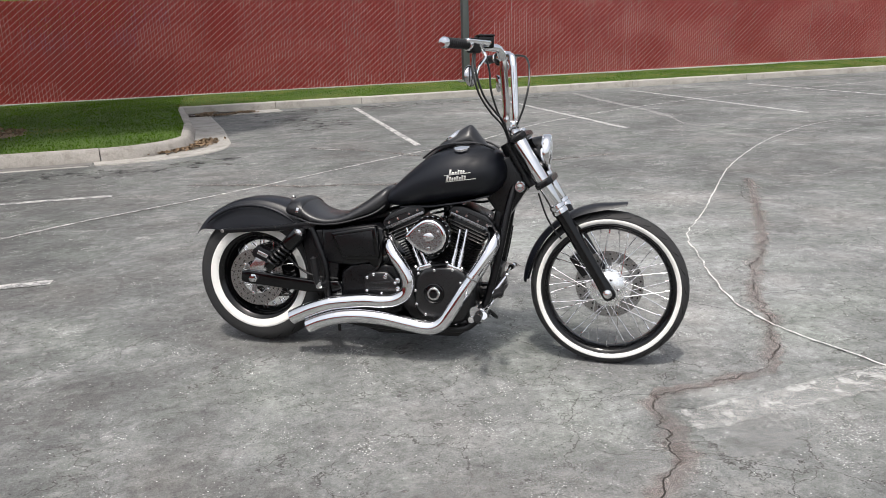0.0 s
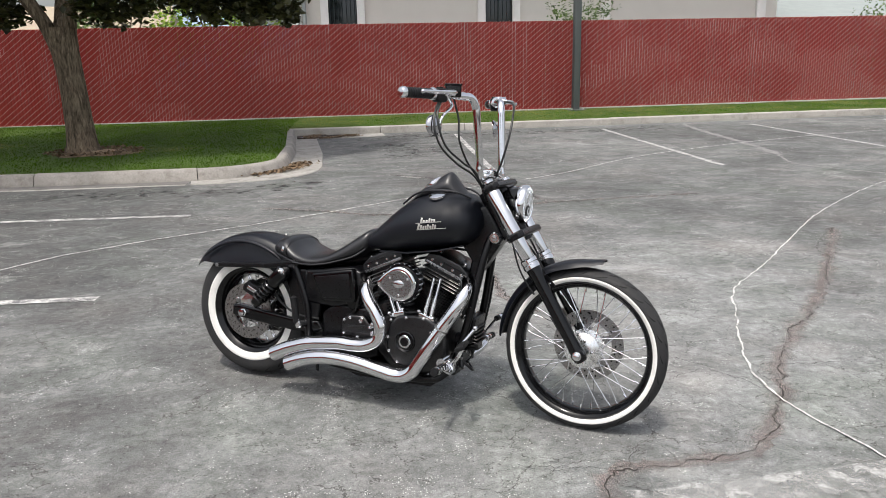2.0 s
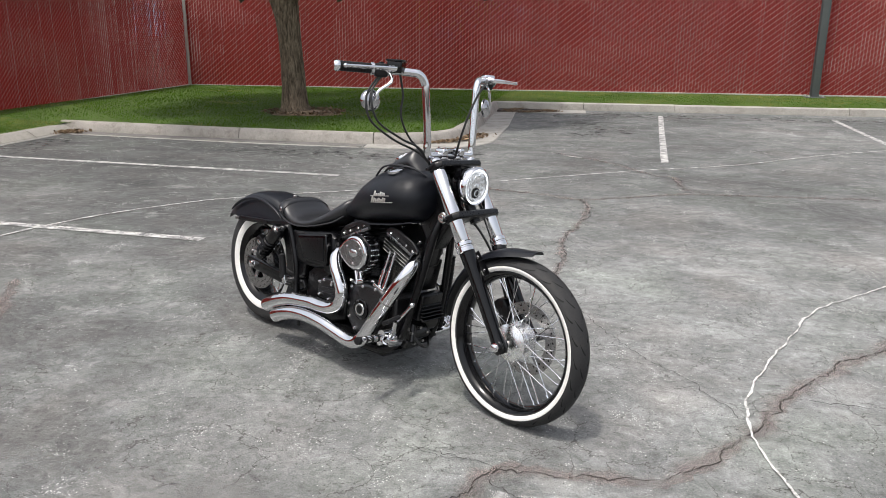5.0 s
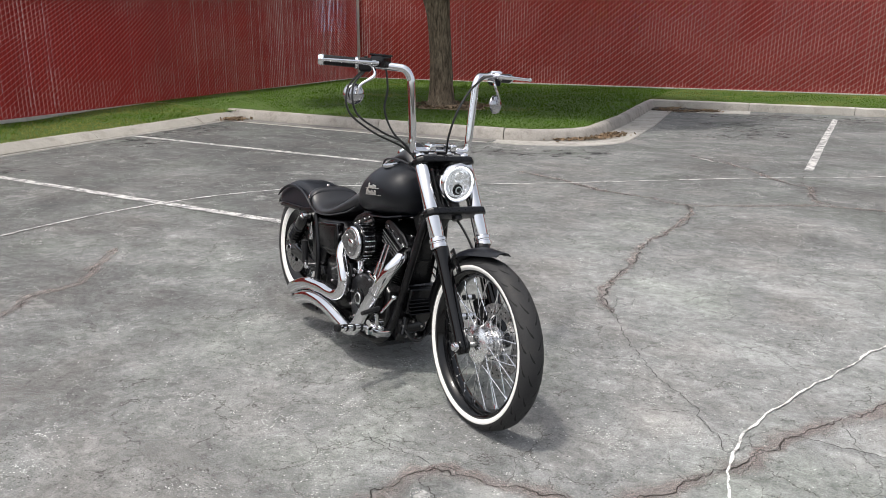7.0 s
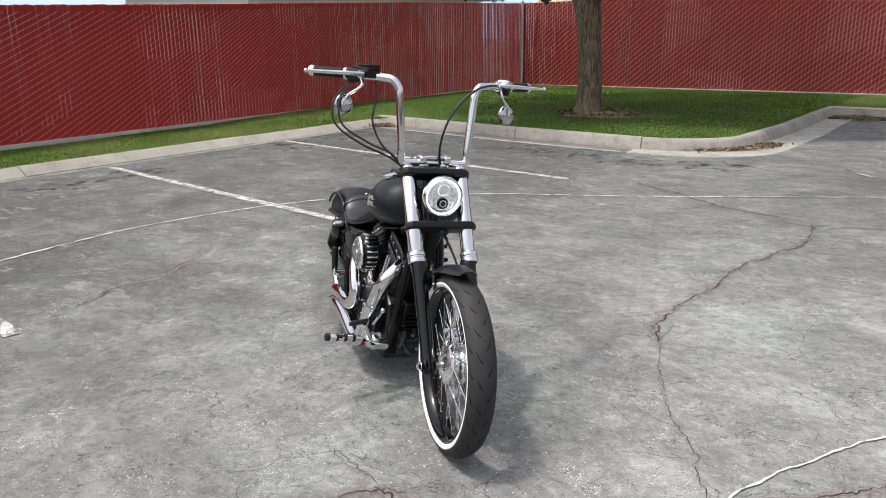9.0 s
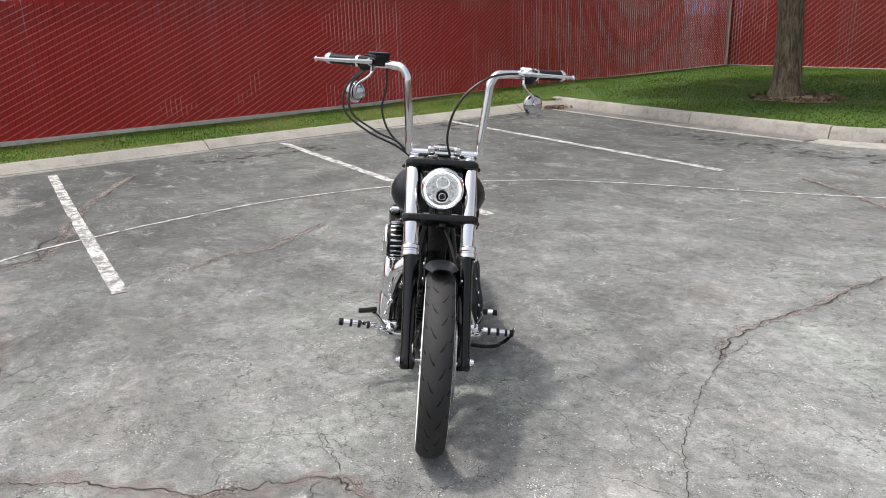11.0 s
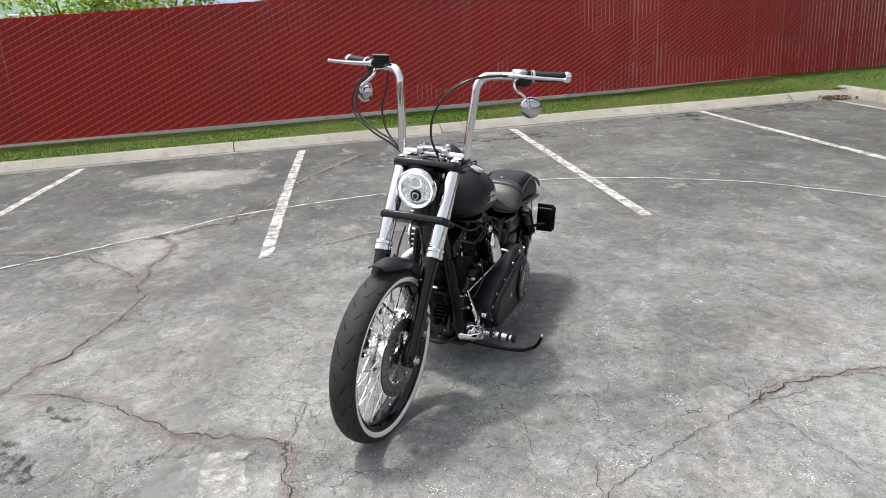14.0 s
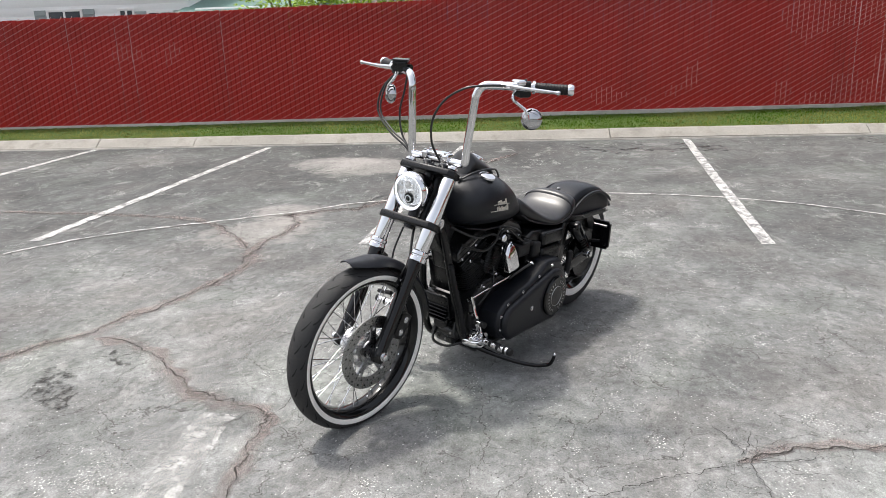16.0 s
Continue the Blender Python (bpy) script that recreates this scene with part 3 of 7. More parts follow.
v, f = lawn([((x, north_face(x) + 0.14), (x, north_fence(x))) for x in [-1.18, -0.5] + [0.5 + i for i in range(28)]], "lawn_north", "strip of sunlit grass below the red fence", 0.1)
blades(v, f, 700, 3, None, 0.06)


# ---------------------------------------------------------------- fences
def fence(name, label, a, b, z0, z1, seed, half, step, rise, near, sparse, bold):
    """Chain-link fence with red slats from a to b; z0, z1: its foot and top at each end."""
    rng = random.Random(seed)
    a, b = Vector((*a, 0)), Vector((*b, 0))
    d = (b - a).normalized()
    length = (b - a).length
    s = Vector((d.y, -d.x, 0))
    foot = lambda t: z0[0] + (z0[1] - z0[0]) * t / length
    top = lambda t: float(np.interp(t / length, [q for q, _ in z1], [z for _, z in z1]))
    ob = thing(name, label, "fence")
    slats, wires, knots = Geo(), Geo(), Geo()
    pitch = 0.072
    for i in range(int(length / pitch)):
        t = (i + 0.5) * pitch
        w = half(t / length) + rng.uniform(-0.0003, 0.0002)
        turn = rng.uniform(-0.004, 0.004)
        lean = rng.uniform(-0.0012, 0.0012)
        f0, f1 = foot(t) + 0.02 + rng.uniform(0, 0.006), top(t) - 0.012 + rng.uniform(-0.004, 0.004)
        vs = []
        for z, l in ((f0, 0), (f1, lean)):
            for u, o in ((-w, -0.006 + turn), (-w * 0.55, 0.0065), (w * 0.55, 0.0065), (w, -0.006 - turn), (w, -0.0085 - turn), (-w, -0.0085 + turn)):
                p = a + d * (t + u + l) + s * o
                vs.append((p.x, p.y, z))
        faces = [(q, (q + 1) % 6, (q + 1) % 6 + 6, q + 6) for q in range(6)] + [(6, 7, 8, 9, 10, 11)]
        if near[0] < t < near[0] + 300 * pitch:
            part("slat", Geo().add(vs, faces), SLAT, ob, angle=0)
        else:
            slats.add(vs, faces)
    # front strands of the wire, all rising one way
    t = -4.5
    steep = rise
    while t < length:
        rise = float(np.interp(t, [q for q, _ in steep], [v for _, v in steep]))
        t0, t1 = max(t, 0.0), min(t + (top(max(t, 0)) - foot(max(t, 0))) / rise, length)
        if t1 - t0 > 0.05:
            k = 4
            prev = None
            ring = []
            for q in range(k + 1):
                u = t0 + (t1 - t0) * q / k
                z = min(foot(u) + (u - t) * rise, top(u))
                p = a + d * u + s * 0.013
                ring.append([(p.x + s.x * 0.003, p.y + s.y * 0.003, z), (p.x, p.y, z + bold), (p.x - s.x * 0.003, p.y - s.y * 0.003, z), (p.x, p.y, z - bold)])
            wires.loft(ring)
        t += step * 0.8 / rise
    # strands that show between the slats, here and there
    for i in range(1, int(length / pitch)):
        t, z = i * pitch, foot(i * pitch) + 0.05
        p = a + d * t + s * 0.009
        while z < top(t) - 0.08:
            if noise.noise((t * 0.55, z * 1.3, seed)) + 0.35 * noise.noise((t * 2.5, z * 3, seed)) > sparse(p):
                wires.add([(p.x - d.x * 0.0038, p.y - d.y * 0.0038, z), (p.x + s.x * 0.003, p.y + s.y * 0.003, z), (p.x + d.x * 0.0038, p.y + d.y * 0.0038, z),
                           (p.x - d.x * 0.0038, p.y - d.y * 0.0038, z + 0.075), (p.x + s.x * 0.003, p.y + s.y * 0.003, z + 0.075), (p.x + d.x * 0.0038, p.y + d.y * 0.0038, z + 0.075)], [(0, 1, 4, 3), (1, 2, 5, 4)])
            z += 0.083
    # twisted wire ends along the top
    t = 0.04
    while t < length:
        p = a + d * t + s * 0.006
        knots.rod((p.x, p.y, top(t) - 0.03), (p.x + d.x * 0.03, p.y + d.y * 0.03, top(t) + 0.008), 0.0035, n=4)
        t += 0.16
    tagged(part("far_slats", slats, SLAT, ob, "red vinyl privacy slats", angle=0), kind="stuff")
    tagged(part("wire_mesh", wires, WIRE, ob, "pale diagonal wire strands", angle=0), kind="stuff")
    tagged(part("wire_ends", knots, WIRE, ob, angle=0), kind="stuff")
    t = 0.0
    while t <= length + 0.01:
        p = a + d * min(t, length) - s * 0.1
        part("post", Geo().rod((p.x, p.y, foot(min(t, length)) - 0.1), (p.x, p.y, top(min(t, length)) + 0.0), 0.024), GALV, ob, "galvanised post")
        t += 3.0
    p0, p1 = a - s * 0.05, b - s * 0.05
    part("top_rail", Geo().tube([p0.lerp(p1, q) + Vector((0, 0, z - 0.06)) for q, z in z1], 0.021, 10, 1), GALV, ob)
    part("footing", Geo().loft([[(p.x + s.x * o, p.y + s.y * o, z + h) for o, h in ((0.06, -0.1), (0.06, 0.035), (-0.1, 0.035), (-0.1, -0.1))]
                                for p, z in ((a, z0[0]), (b, z0[1]))]), STRIP, ob, "pale concrete mowing strip")
    return ob


CORNER = (-9.55, 14.65)
fence("fence_west", "chain-link fence filled with dark red vinyl slats", (west_fence(-17), -17.0), CORNER, (0.13, 0.2), ((0, 1.62), (0.275, 1.74), (0.474, 1.845), (0.664, 2.03), (0.853, 2.24), (1, 2.35)), 4, lambda q: 0.036 - 0.0018 * (abs(q - 0.243) < 0.0016) - 0.0098 * min(1, max(0, (q - 0.74) * 7)), 0.104, ((15, 0.47), (18.5, 0.5), (20.5, 0.61), (24, 0.85), (32, 0.85)), (8.0,), lambda p: 0.1 if p.y > 3 else 0.62, 0.003)
fence("fence_north", "chain-link fence filled with bright red vinyl slats", CORNER, (28, north_fence(28)), (0.2, 0.24), ((0, 2.35), (0.25, 2.4), (1, 2.52)), 5, lambda q: 0.0349, 0.16, ((0, 0.8), (40, 0.8)), (0.0,), lambda p: 0.02 if p.x > 5.5 else 0.26, 0.0055)
cp = part("corner_post", Geo().rod((CORNER[0] + 0.07, CORNER[1] - 0.07, 0.0), (CORNER[0] + 0.07, CORNER[1] - 0.07, 2.36), 0.04).ball(0.045, pose(CORNER[0] + 0.07, CORNER[1] - 0.07, 2.37)), GALV, None, "pale galvanised corner post where two fences meet")
tagged(cp, category="post")

# light pole
pole = thing("light_pole", "dark grey square steel light pole on a concrete footing", "light pole", pose(5.72, 15.85, 0.14, 0, 0, 6))
part("shaft", Geo().box((0.17, 0.17, 7.5), pose(0, 0, 3.8), 0.018), POLE, pole)
part("base_plate", Geo().box((0.4, 0.4, 0.03), pose(0, 0, 0.075), 0.006), POLE, pole)
part("footing", Geo().lathe([(0.0, 0.06), (0.36, 0.06), (0.38, 0.04), (0.38, -0.1)], n=28), KERB, pole, "round concrete footing")
for sx in (-1, 1):
    for sy in (-1, 1):
        part("bolt", Geo().rod((sx * 0.15, sy * 0.15, 0.08), (sx * 0.15, sy * 0.15, 0.13), 0.016, 6), GALV, pole)


# ---------------------------------------------------------------- planting
def leaf_cloud(g, centre, radius, count, size, rng, squash=0.75, lobes=3):
    """Leaves scattered through clumps, each a folded two-triangle blade."""
    centre = Vector(centre)
    for _ in range(count):
        while True:
            o = Vector((rng.uniform(-1, 1), rng.uniform(-1, 1), rng.uniform(-1, 1)))
            if 0.15 < o.length < 1:
                break
        p = centre + Vector((o.x * radius, o.y * radius, o.z * radius * squash))
        x = Vector((rng.gauss(0, 1), rng.gauss(0, 1), rng.gauss(0, 0.6))).normalized()
        y = x.cross(Vector((rng.gauss(0, 0.5), rng.gauss(0, 0.5), 1))).normalized()
        n = x.cross(y)
        k = size * rng.uniform(0.6, 1.25)
        g.add([p - x * k * 0.5, p + y * k * 0.42 + n * k * 0.08, p + x * k * 0.55, p - y * k * 0.42 + n * k * 0.08], [(0, 1, 2), (0, 2, 3)])


def maple():
    rng = random.Random(11)
    x, y = TREE
    tree = thing("maple_tree", "maple tree with furrowed grey bark and dark drooping leaves", "tree", pose(x, y, 0.14))
    g = Geo()
    # flared trunk with low ridges
    rings = []
    for z, r, ox in ((-0.1, 0.32, 0), (0.04, 0.275, 0), (0.16, 0.24, 0), (0.4, 0.215, 0), (0.9, 0.195, -0.015), (1.3, 0.19, -0.04), (1.6, 0.2, -0.07), (1.8, 0.22, -0.09), (1.95, 0.2, -0.1)):
        rings.append([(ox + (r + 0.012 * noise.noise((math.cos(a) * 3, math.sin(a) * 3, z * 1.2)) + (0.04 * max(0, math.sin(a * 5)) if z < 0.1 else 0)) * math.cos(a),
                       (r + 0.012 * noise.noise((math.cos(a) * 3, math.sin(a) * 3, z * 1.2))) * math.sin(a), z) for a in (2 * math.pi * i / 28 for i in range(28))])
    g.loft(rings)
    part("trunk", g, BARK, tree, "furrowed grey trunk")
    forks = [((-0.16, 0, 1.65), (-0.32, -0.05, 2.05), (-0.62, -0.15, 2.6), (-1.1, -0.3, 3.6), (-1.5, -0.4, 4.8)), ((-0.02, 0, 1.65), (0.05, 0.02, 2.1), (0.12, 0.05, 2.7), (0.4, 0.1, 3.7), (0.8, 0.1, 5.0)),
             ((-0.1, 0.08, 1.9), (-0.1, 0.5, 3.0), (-0.2, 1.0, 4.2)), ((0.1, -0.02, 2.3), (0.3, -0.5, 3.0), (0.4, -1.1, 4.2)),
             ((0.1, 0.05, 2.5), (0.7, 0.15, 2.95), (1.5, 0.2, 2.95), (2.3, 0.2, 2.6)), ((-0.5, -0.1, 2.5), (-1.3, -0.2, 3.0), (-2.2, -0.2, 2.8)), ((0.25, 0, 3.0), (1.0, -0.4, 3.3), (2.0, -0.5, 3.2), (2.6, -0.5, 2.8))]
    for k in forks:
        part("limb", Geo().tube(k, [0.14 if k[0][2] < 2 else 0.06] + [0.105 if k[0][2] < 2 else 0.04] * (len(k) - 2) + [0.02], n=10, steps=5), BARK, tree)
    crown = Geo()
    clumps = []
    for k in range(150):
        a, r = rng.random() * 6.283, 3.6 * math.sqrt(rng.random())
        z = 3.55 + rng.random() * 4.2 - 0.12 * r
        clumps.append((math.cos(a) * r, math.sin(a) * r * 0.95, z, rng.uniform(0.45, 0.8)))
    # drooping sprays low round the trunk
    for lo, hi, n in ((-2.6, -0.55, 26), (0.3, 1.6, 17), (1.75, 3.7, 30)):
        for _ in range(n):
            clumps.append((rng.uniform(lo, hi), rng.uniform(-0.5, 0.5), rng.uniform(2.08, 2.6), rng.uniform(0.2, 0.32)))
    for cx, cy, cz, r in clumps:
        leaf_cloud(crown, (cx, cy, cz), r, int(780 * r ** 1.6), 0.12, rng)
    part("crown", crown, MAPLE, tree, "dark green and bronze leaves", angle=0, kind="stuff")
    disc = Geo()
    n = 40
    pts = [((0.6 + 0.26 * noise.noise((math.cos(q) * 1.5, math.sin(q) * 1.5, 4))) * math.cos(q), (0.6 + 0.26 * noise.noise((math.cos(q) * 1.5, math.sin(q) * 1.5, 4))) * math.sin(q)) for q in (6.283 * i / n for i in range(n))]
    disc.add([(0, 0, 0.075)] + [(px * 0.5, py * 0.5, 0.062) for px, py in pts] + [(px, py, 0.026) for px, py in pts],
             [(0, 1 + i, 1 + (i + 1) % n) for i in range(n)] + [(1 + i, 1 + n + i, 1 + n + (i + 1) % n, 1 + (i + 1) % n) for i in range(n)])
    bed = part("mulch_bed", disc, MULCH, None, "ring of brown mulch round the tree trunk")
    bed.matrix_basis = pose(x + 0.2, y - 0.05, 0.13)
    tagged(bed, category="mulch", kind="structure")
    bits = Geo()
    for _ in range(330):
        a_, r_ = rng.random() * 6.283, 0.25 + 0.5 * math.sqrt(rng.random())
        leaf_cloud(bits, (x + 0.2 + r_ * math.cos(a_), y - 0.05 + r_ * math.sin(a_) * 0.9, 0.2), 0.02, 1, 0.07, rng, 0.3)
    tagged(part("mulch_chips", bits, LITTER, None, "loose brown bark chips and dead leaves", angle=0), category="mulch", kind="stuff")


maple()


def shrub(name, label, at, radius, height, material, seed, leaf=0.09, count=900):
    rng = random.Random(seed)
    ob = thing(name, label, "shrub" if height < 3 else "tree", pose(*at, 0))
    stem = Geo()
    for k in range(5):
        a = k * 1.3
        stem.tube([(0.1 * math.cos(a), 0.1 * math.sin(a), 0), (0.3 * radius * math.cos(a), 0.3 * radius * math.sin(a), height * 0.45), (0.6 * radius * math.cos(a), 0.6 * radius * math.sin(a), height * 0.8)], [0.06, 0.04, 0.015], n=7, steps=4)
    part("stems", stem, BARK, ob)
    g = Geo()
    for _ in range(34):
        a, r, z = rng.random() * 6.283, math.sqrt(rng.random()) * radius * 0.85, height * (0.3 + 0.66 * rng.random())
        r *= 1.15 - 0.5 * abs(z / height - 0.6)
        leaf_cloud(g, (r * math.cos(a), r * math.sin(a), z), radius * 0.34, count // 34, leaf, rng)
    part("crown", g, material, ob, angle=0, kind="stuff")
    return ob


# ---------------------------------------------------------------- houses beyond the fences
def window(parent, x, z, w, h, y, shutters=False, trim=0.14):
    """A window on a wall that faces -y, in the house's own axes."""
    win = part("window", Geo().box((w, 0.05, h), pose(x, y - 0.022, z), 0.004), GLASS, parent, "dark window")
    part("frame", Geo().box((w + 2 * trim, 0.06, trim), pose(x, y - 0.03, z + h / 2 + trim / 2), 0.01).box((w + 2 * trim, 0.1, trim * 0.8), pose(x, y - 0.05, z - h / 2 - trim * 0.4), 0.01)
         .box((trim, 0.06, h), pose(x - w / 2 - trim / 2, y - 0.03, z), 0.01).box((trim, 0.06, h), pose(x + w / 2 + trim / 2, y - 0.03, z), 0.01), TRIM, win, "white window frame")
    part("sash", Geo().box((0.05, 0.04, h), pose(x, y - 0.04, z), 0.005), TRIM, win)
    if shutters:
        for sx in (-1, 1):
            g = Geo().box((0.3, 0.04, h + 0.1), pose(x + sx * (w / 2 + trim + 0.16), y - 0.03, z), 0.006)
            for k in range(int(h / 0.07)):
                g.box((0.24, 0.02, 0.045), pose(x + sx * (w / 2 + trim + 0.16), y - 0.055, z - h / 2 + 0.05 + k * 0.07, 25))
            part("shutter", g, SHUTTER, win, "grey louvred shutter")
    return win


def house_north():
    h = thing("house", "beige stucco house with tall dark windows and white trim", "house", pose(0, 21.0, 0, 0, 0, 2.5))
    x0, x1 = -1.75, 13.9
    part("wall", Geo().box((x1 - x0, 7, 5.4), pose((x0 + x1) / 2, 3.55, 2.7), 0.02), STUCCO, h, "beige stucco wall")
    for x in (-0.25, 4.6, 17.0):
        if x < x1:
            win = part("window", Geo().box((0.86, 0.05, 2.7), pose(x, 0.03, 2.5), 0.004), GLASS, h, "tall dark window")
            g = Geo()
            for k in range(7):
                g.rod((x - 0.38 + k * 0.125, 0.0, 1.2), (x - 0.38 + k * 0.125, 0.0, 3.82), 0.014, 8)
            part("blind", g, CURTAIN, win, "dark vertical blind")
            for sx in (-1, 1):
                part("casing", Geo().box((0.24, 0.1, 3.0), pose(x + sx * 0.55, -0.02, 2.5), 0.012), TRIM, win, "white casing")
    for x in (-1.66, 8.05, 13.3):
        part("corner_board", Geo().box((0.3, 0.1, 5.4), pose(x, -0.02, 2.7), 0.012), TRIM, h, "white vertical board")
    part("downpipe", Geo().rod((-1.4, -0.12, 0.1), (-1.4, -0.12, 5.2), 0.06, 12), SHUTTER, h, "grey downpipe")
    part("roof", Geo().prism([(-0.9, 5.4), (3.5, 7.2), (8, 5.4), (8, 5.25), (-0.9, 5.25)], x1 - x0 + 1.2, pose((x0 + x1) / 2, 0, 0) @ Matrix(((0, 0, 1, 0), (1, 0, 0, 0), (0, 1, 0, 0), (0, 0, 0, 1)))), ROOF_TAN, h, "tan shingle roof")


def simple_house(name, label, m, size, height, ridge, wall, roof, windows=(), eave=0.4):
    h = thing(name, label, "house", m)
    w, d = size
    part("wall", Geo().box((w, d, height), pose(0, d / 2, height / 2), 0.02), wall, h)
    part("roof", Geo().prism([(-eave, height - 0.12), (d / 2, height + ridge), (d + eave, height - 0.12), (d + eave, height - 0.28), (-eave, height - 0.28)], w + 0.8,
                             Matrix(((0, 0, 1, 0), (1, 0, 0, 0), (0, 1, 0, 0), (0, 0, 0, 1)))), roof, h, "pitched roof")
    for x, z, ww, hh, sh in windows:
        window(h, x, z, ww, hh, 0.0, sh, 0.06)
    return h


house_north()
simple_house("house", "low tan-roofed house beyond the red fence", pose(-16, 34, 0, 0, 0, 8), (13, 8), 3.0, 1.6, STUCCO, ROOF_TAN)
simple_house("house", "grey-roofed dark grey house past the fence", pose(20.0, 24, 0, 0, 0, 3), (9, 6), 2.75, 0.9, SHUTTER, SHUTTER)
# white boarded house to the west, turned to face the lot
west_m = pose(-13.6, -13.2, 0, 0, 0, 90 + 8)
wh = simple_house("house", "white clapboard house with grey-shuttered windows", west_m, (7.6, 6), 3.9, 1.6, SIDING, ROOF_GREEN, ((0.62, 1.62, 0.8, 0.9, True), (2.2, 1.75, 0.3, 0.6, False), (3.05, 1.6, 0.55, 0.75, True)), 0.08)
for k in range(18):
    part("board", Geo().box((7.6, 0.022, 0.2), pose(0, -0.012, 0.25 + k * 0.205, 4), 0.003), SIDING, wh)
simple_house("shed", "low green-roofed outbuilding behind the fence", pose(-13.9, -7.8, 0, 0, 0, 98), (2.6, 4), 2.05, 0.35, SIDING, ROOF_GREEN)
# unseen building, assumed from pale stripes in the gaps; set close to shade the slats
simple_house("shed", "assumed pale outbuilding close behind the fence corner, darkening its slats", pose(-10.55, 10.6, 0, 0, 0, 98), (8.5, 4), 2.75, 0.3, SIDING, SHUTTER, (), 0.3)
shrub("bush", "lime-green bush showing over the west fence", (-12.8, -4.5), 1.6, 2.95, BRIGHTLEAF, 21, 0.1, 5000)
shrub("bush", "lime-green bush showing over the west fence", (-13.0, -6.1), 1.2, 2.75, BRIGHTLEAF, 24, 0.1, 3000)
shrub("bush", "small-leaved green bush against the beige house", (6.7, 19.6), 1.1, 3.2, MIDLEAF, 22, 0.08, 2600)
shrub("bush", "green bush past the end of the beige house", (17.2, 20.5), 1.6, 3.0, MIDLEAF, 23, 0.09, 3000)
shrub("broadleaf_tree", "bright green tree beyond the red fence", (-4.6, 25), 2.2, 5.2, BRIGHTLEAF, 31, 0.16, 5000)
shrub("broadleaf_tree", "green tree beyond the red fence", (-9.5, 29), 2.0, 5.0, MIDLEAF, 32, 0.16, 4500)
shrub("broadleaf_tree", "rounded green tree far beyond the fence", (-14.0, 42), 2.6, 5.2, MIDLEAF, 33, 0.2, 4500)

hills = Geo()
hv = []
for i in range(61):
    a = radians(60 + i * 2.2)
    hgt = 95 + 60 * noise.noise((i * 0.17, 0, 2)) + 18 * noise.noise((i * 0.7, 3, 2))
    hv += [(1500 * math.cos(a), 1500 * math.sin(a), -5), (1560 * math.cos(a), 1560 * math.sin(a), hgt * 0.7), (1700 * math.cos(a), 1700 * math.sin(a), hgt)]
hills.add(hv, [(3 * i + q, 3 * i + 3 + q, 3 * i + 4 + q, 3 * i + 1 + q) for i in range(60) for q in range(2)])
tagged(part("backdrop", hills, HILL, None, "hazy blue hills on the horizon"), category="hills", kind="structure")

# ---------------------------------------------------------------- markings, cracks, litter
for x0, x1, y in ((-5.1, -1.0, -6.25), (-5.25, -0.78, -3.82), (-5.4, -0.9, -1.24), (-5.9, -1.12, 1.54), (-6.25, -1.18, 4.35)):
    marking([(x0, y + 0.02), ((x0 + x1) / 2, y), (x1, y)], 0.092, STALL_PAINT, "worn white parking stall line", seed=y, ragged=0.12)
for x, y0, y1 in ((2.29, 12.4, 6.33), (5.46, 12.6, 6.68), (8.85, 12.9, 7.05), (12.1, 13.2, 7.4)):
    marking([(x + 0.03, y0), (x, (y0 + y1) / 2), (x - 0.02, y1)], 0.092, STALL_PAINT, "worn white parking stall line", seed=x, ragged=0.12)
marking([(1.0, 6.62), (1.25, 6.4)], 0.07, STALL_PAINT, "short stub of old white paint", seed=3)
marking([(-0.42, -3.83), (-1.02, -3.32), (-1.81, -2.1), (-2.22, -1.56), (-2.58, -0.33), (-2.68, 0.5), (-2.5, 1.65), (-2.02, 2.55), (-1.44, 3.12), (-0.2, 3.95), (1.06, 4.93), (2.13, 5.76), (3.1, 6.4), (5.2, 8.3), (9.4, 10.4), (16, 12.2)],
        0.024, THIN_PAINT, "thin curving white painted line", wander=0.015, ragged=0.8, seed=5, z=0.005)
marking([(14, 6.9), (9.52, 6.2), (8.05, 5.87), (6.8, 5.1), (5.74, 4.23), (4.8, 3.3), (4.0, 2.35), (3.45, 1.67), (2.98, 1.13), (2.74, 0.6), (2.52, 0.05), (2.45, -0.3), (2.47, -0.58), (2.58, -0.98), (2.75, -1.6), (2.8, -2.6)],
        0.009, CHALKY, "meandering spill of white paint", wander=0.016, ragged=1.1, seed=6, z=0.0055)
marking([(7.5, 13.2), (7.25, 11.5), (7.0, 9.2), (6.75, 7.6)], 0.12, SAND, "washed-out sandy streak", wander=0.05, ragged=0.8, seed=8, z=0.003)
marking([(6.75, 7.7), (6.45, 6.6), (6.9, 5.7), (7.4, 5.0)], 0.04, SAND, "washed-out sandy streak", wander=0.06, ragged=0.9, seed=9, z=0.003)

crack([(4.62, 2.74), (3.85, 1.56), (3.45, 0.98), (3.05, 0.48), (2.78, 0.16), (2.6, -0.13), (2.4, -0.5), (2.22, -0.74), (2.1, -0.85), (1.9, -0.89), (1.69, -0.915), (1.53, -0.93)], 1.0, 0.013, 0.075)
crack([(1.55, -0.92), (1.49, -1.05), (1.46, -1.2), (1.38, -1.38), (1.25, -1.52), (1.09, -1.67), (0.95, -1.89), (0.89, -2.16)], 2.0, 0.013, 0.085)
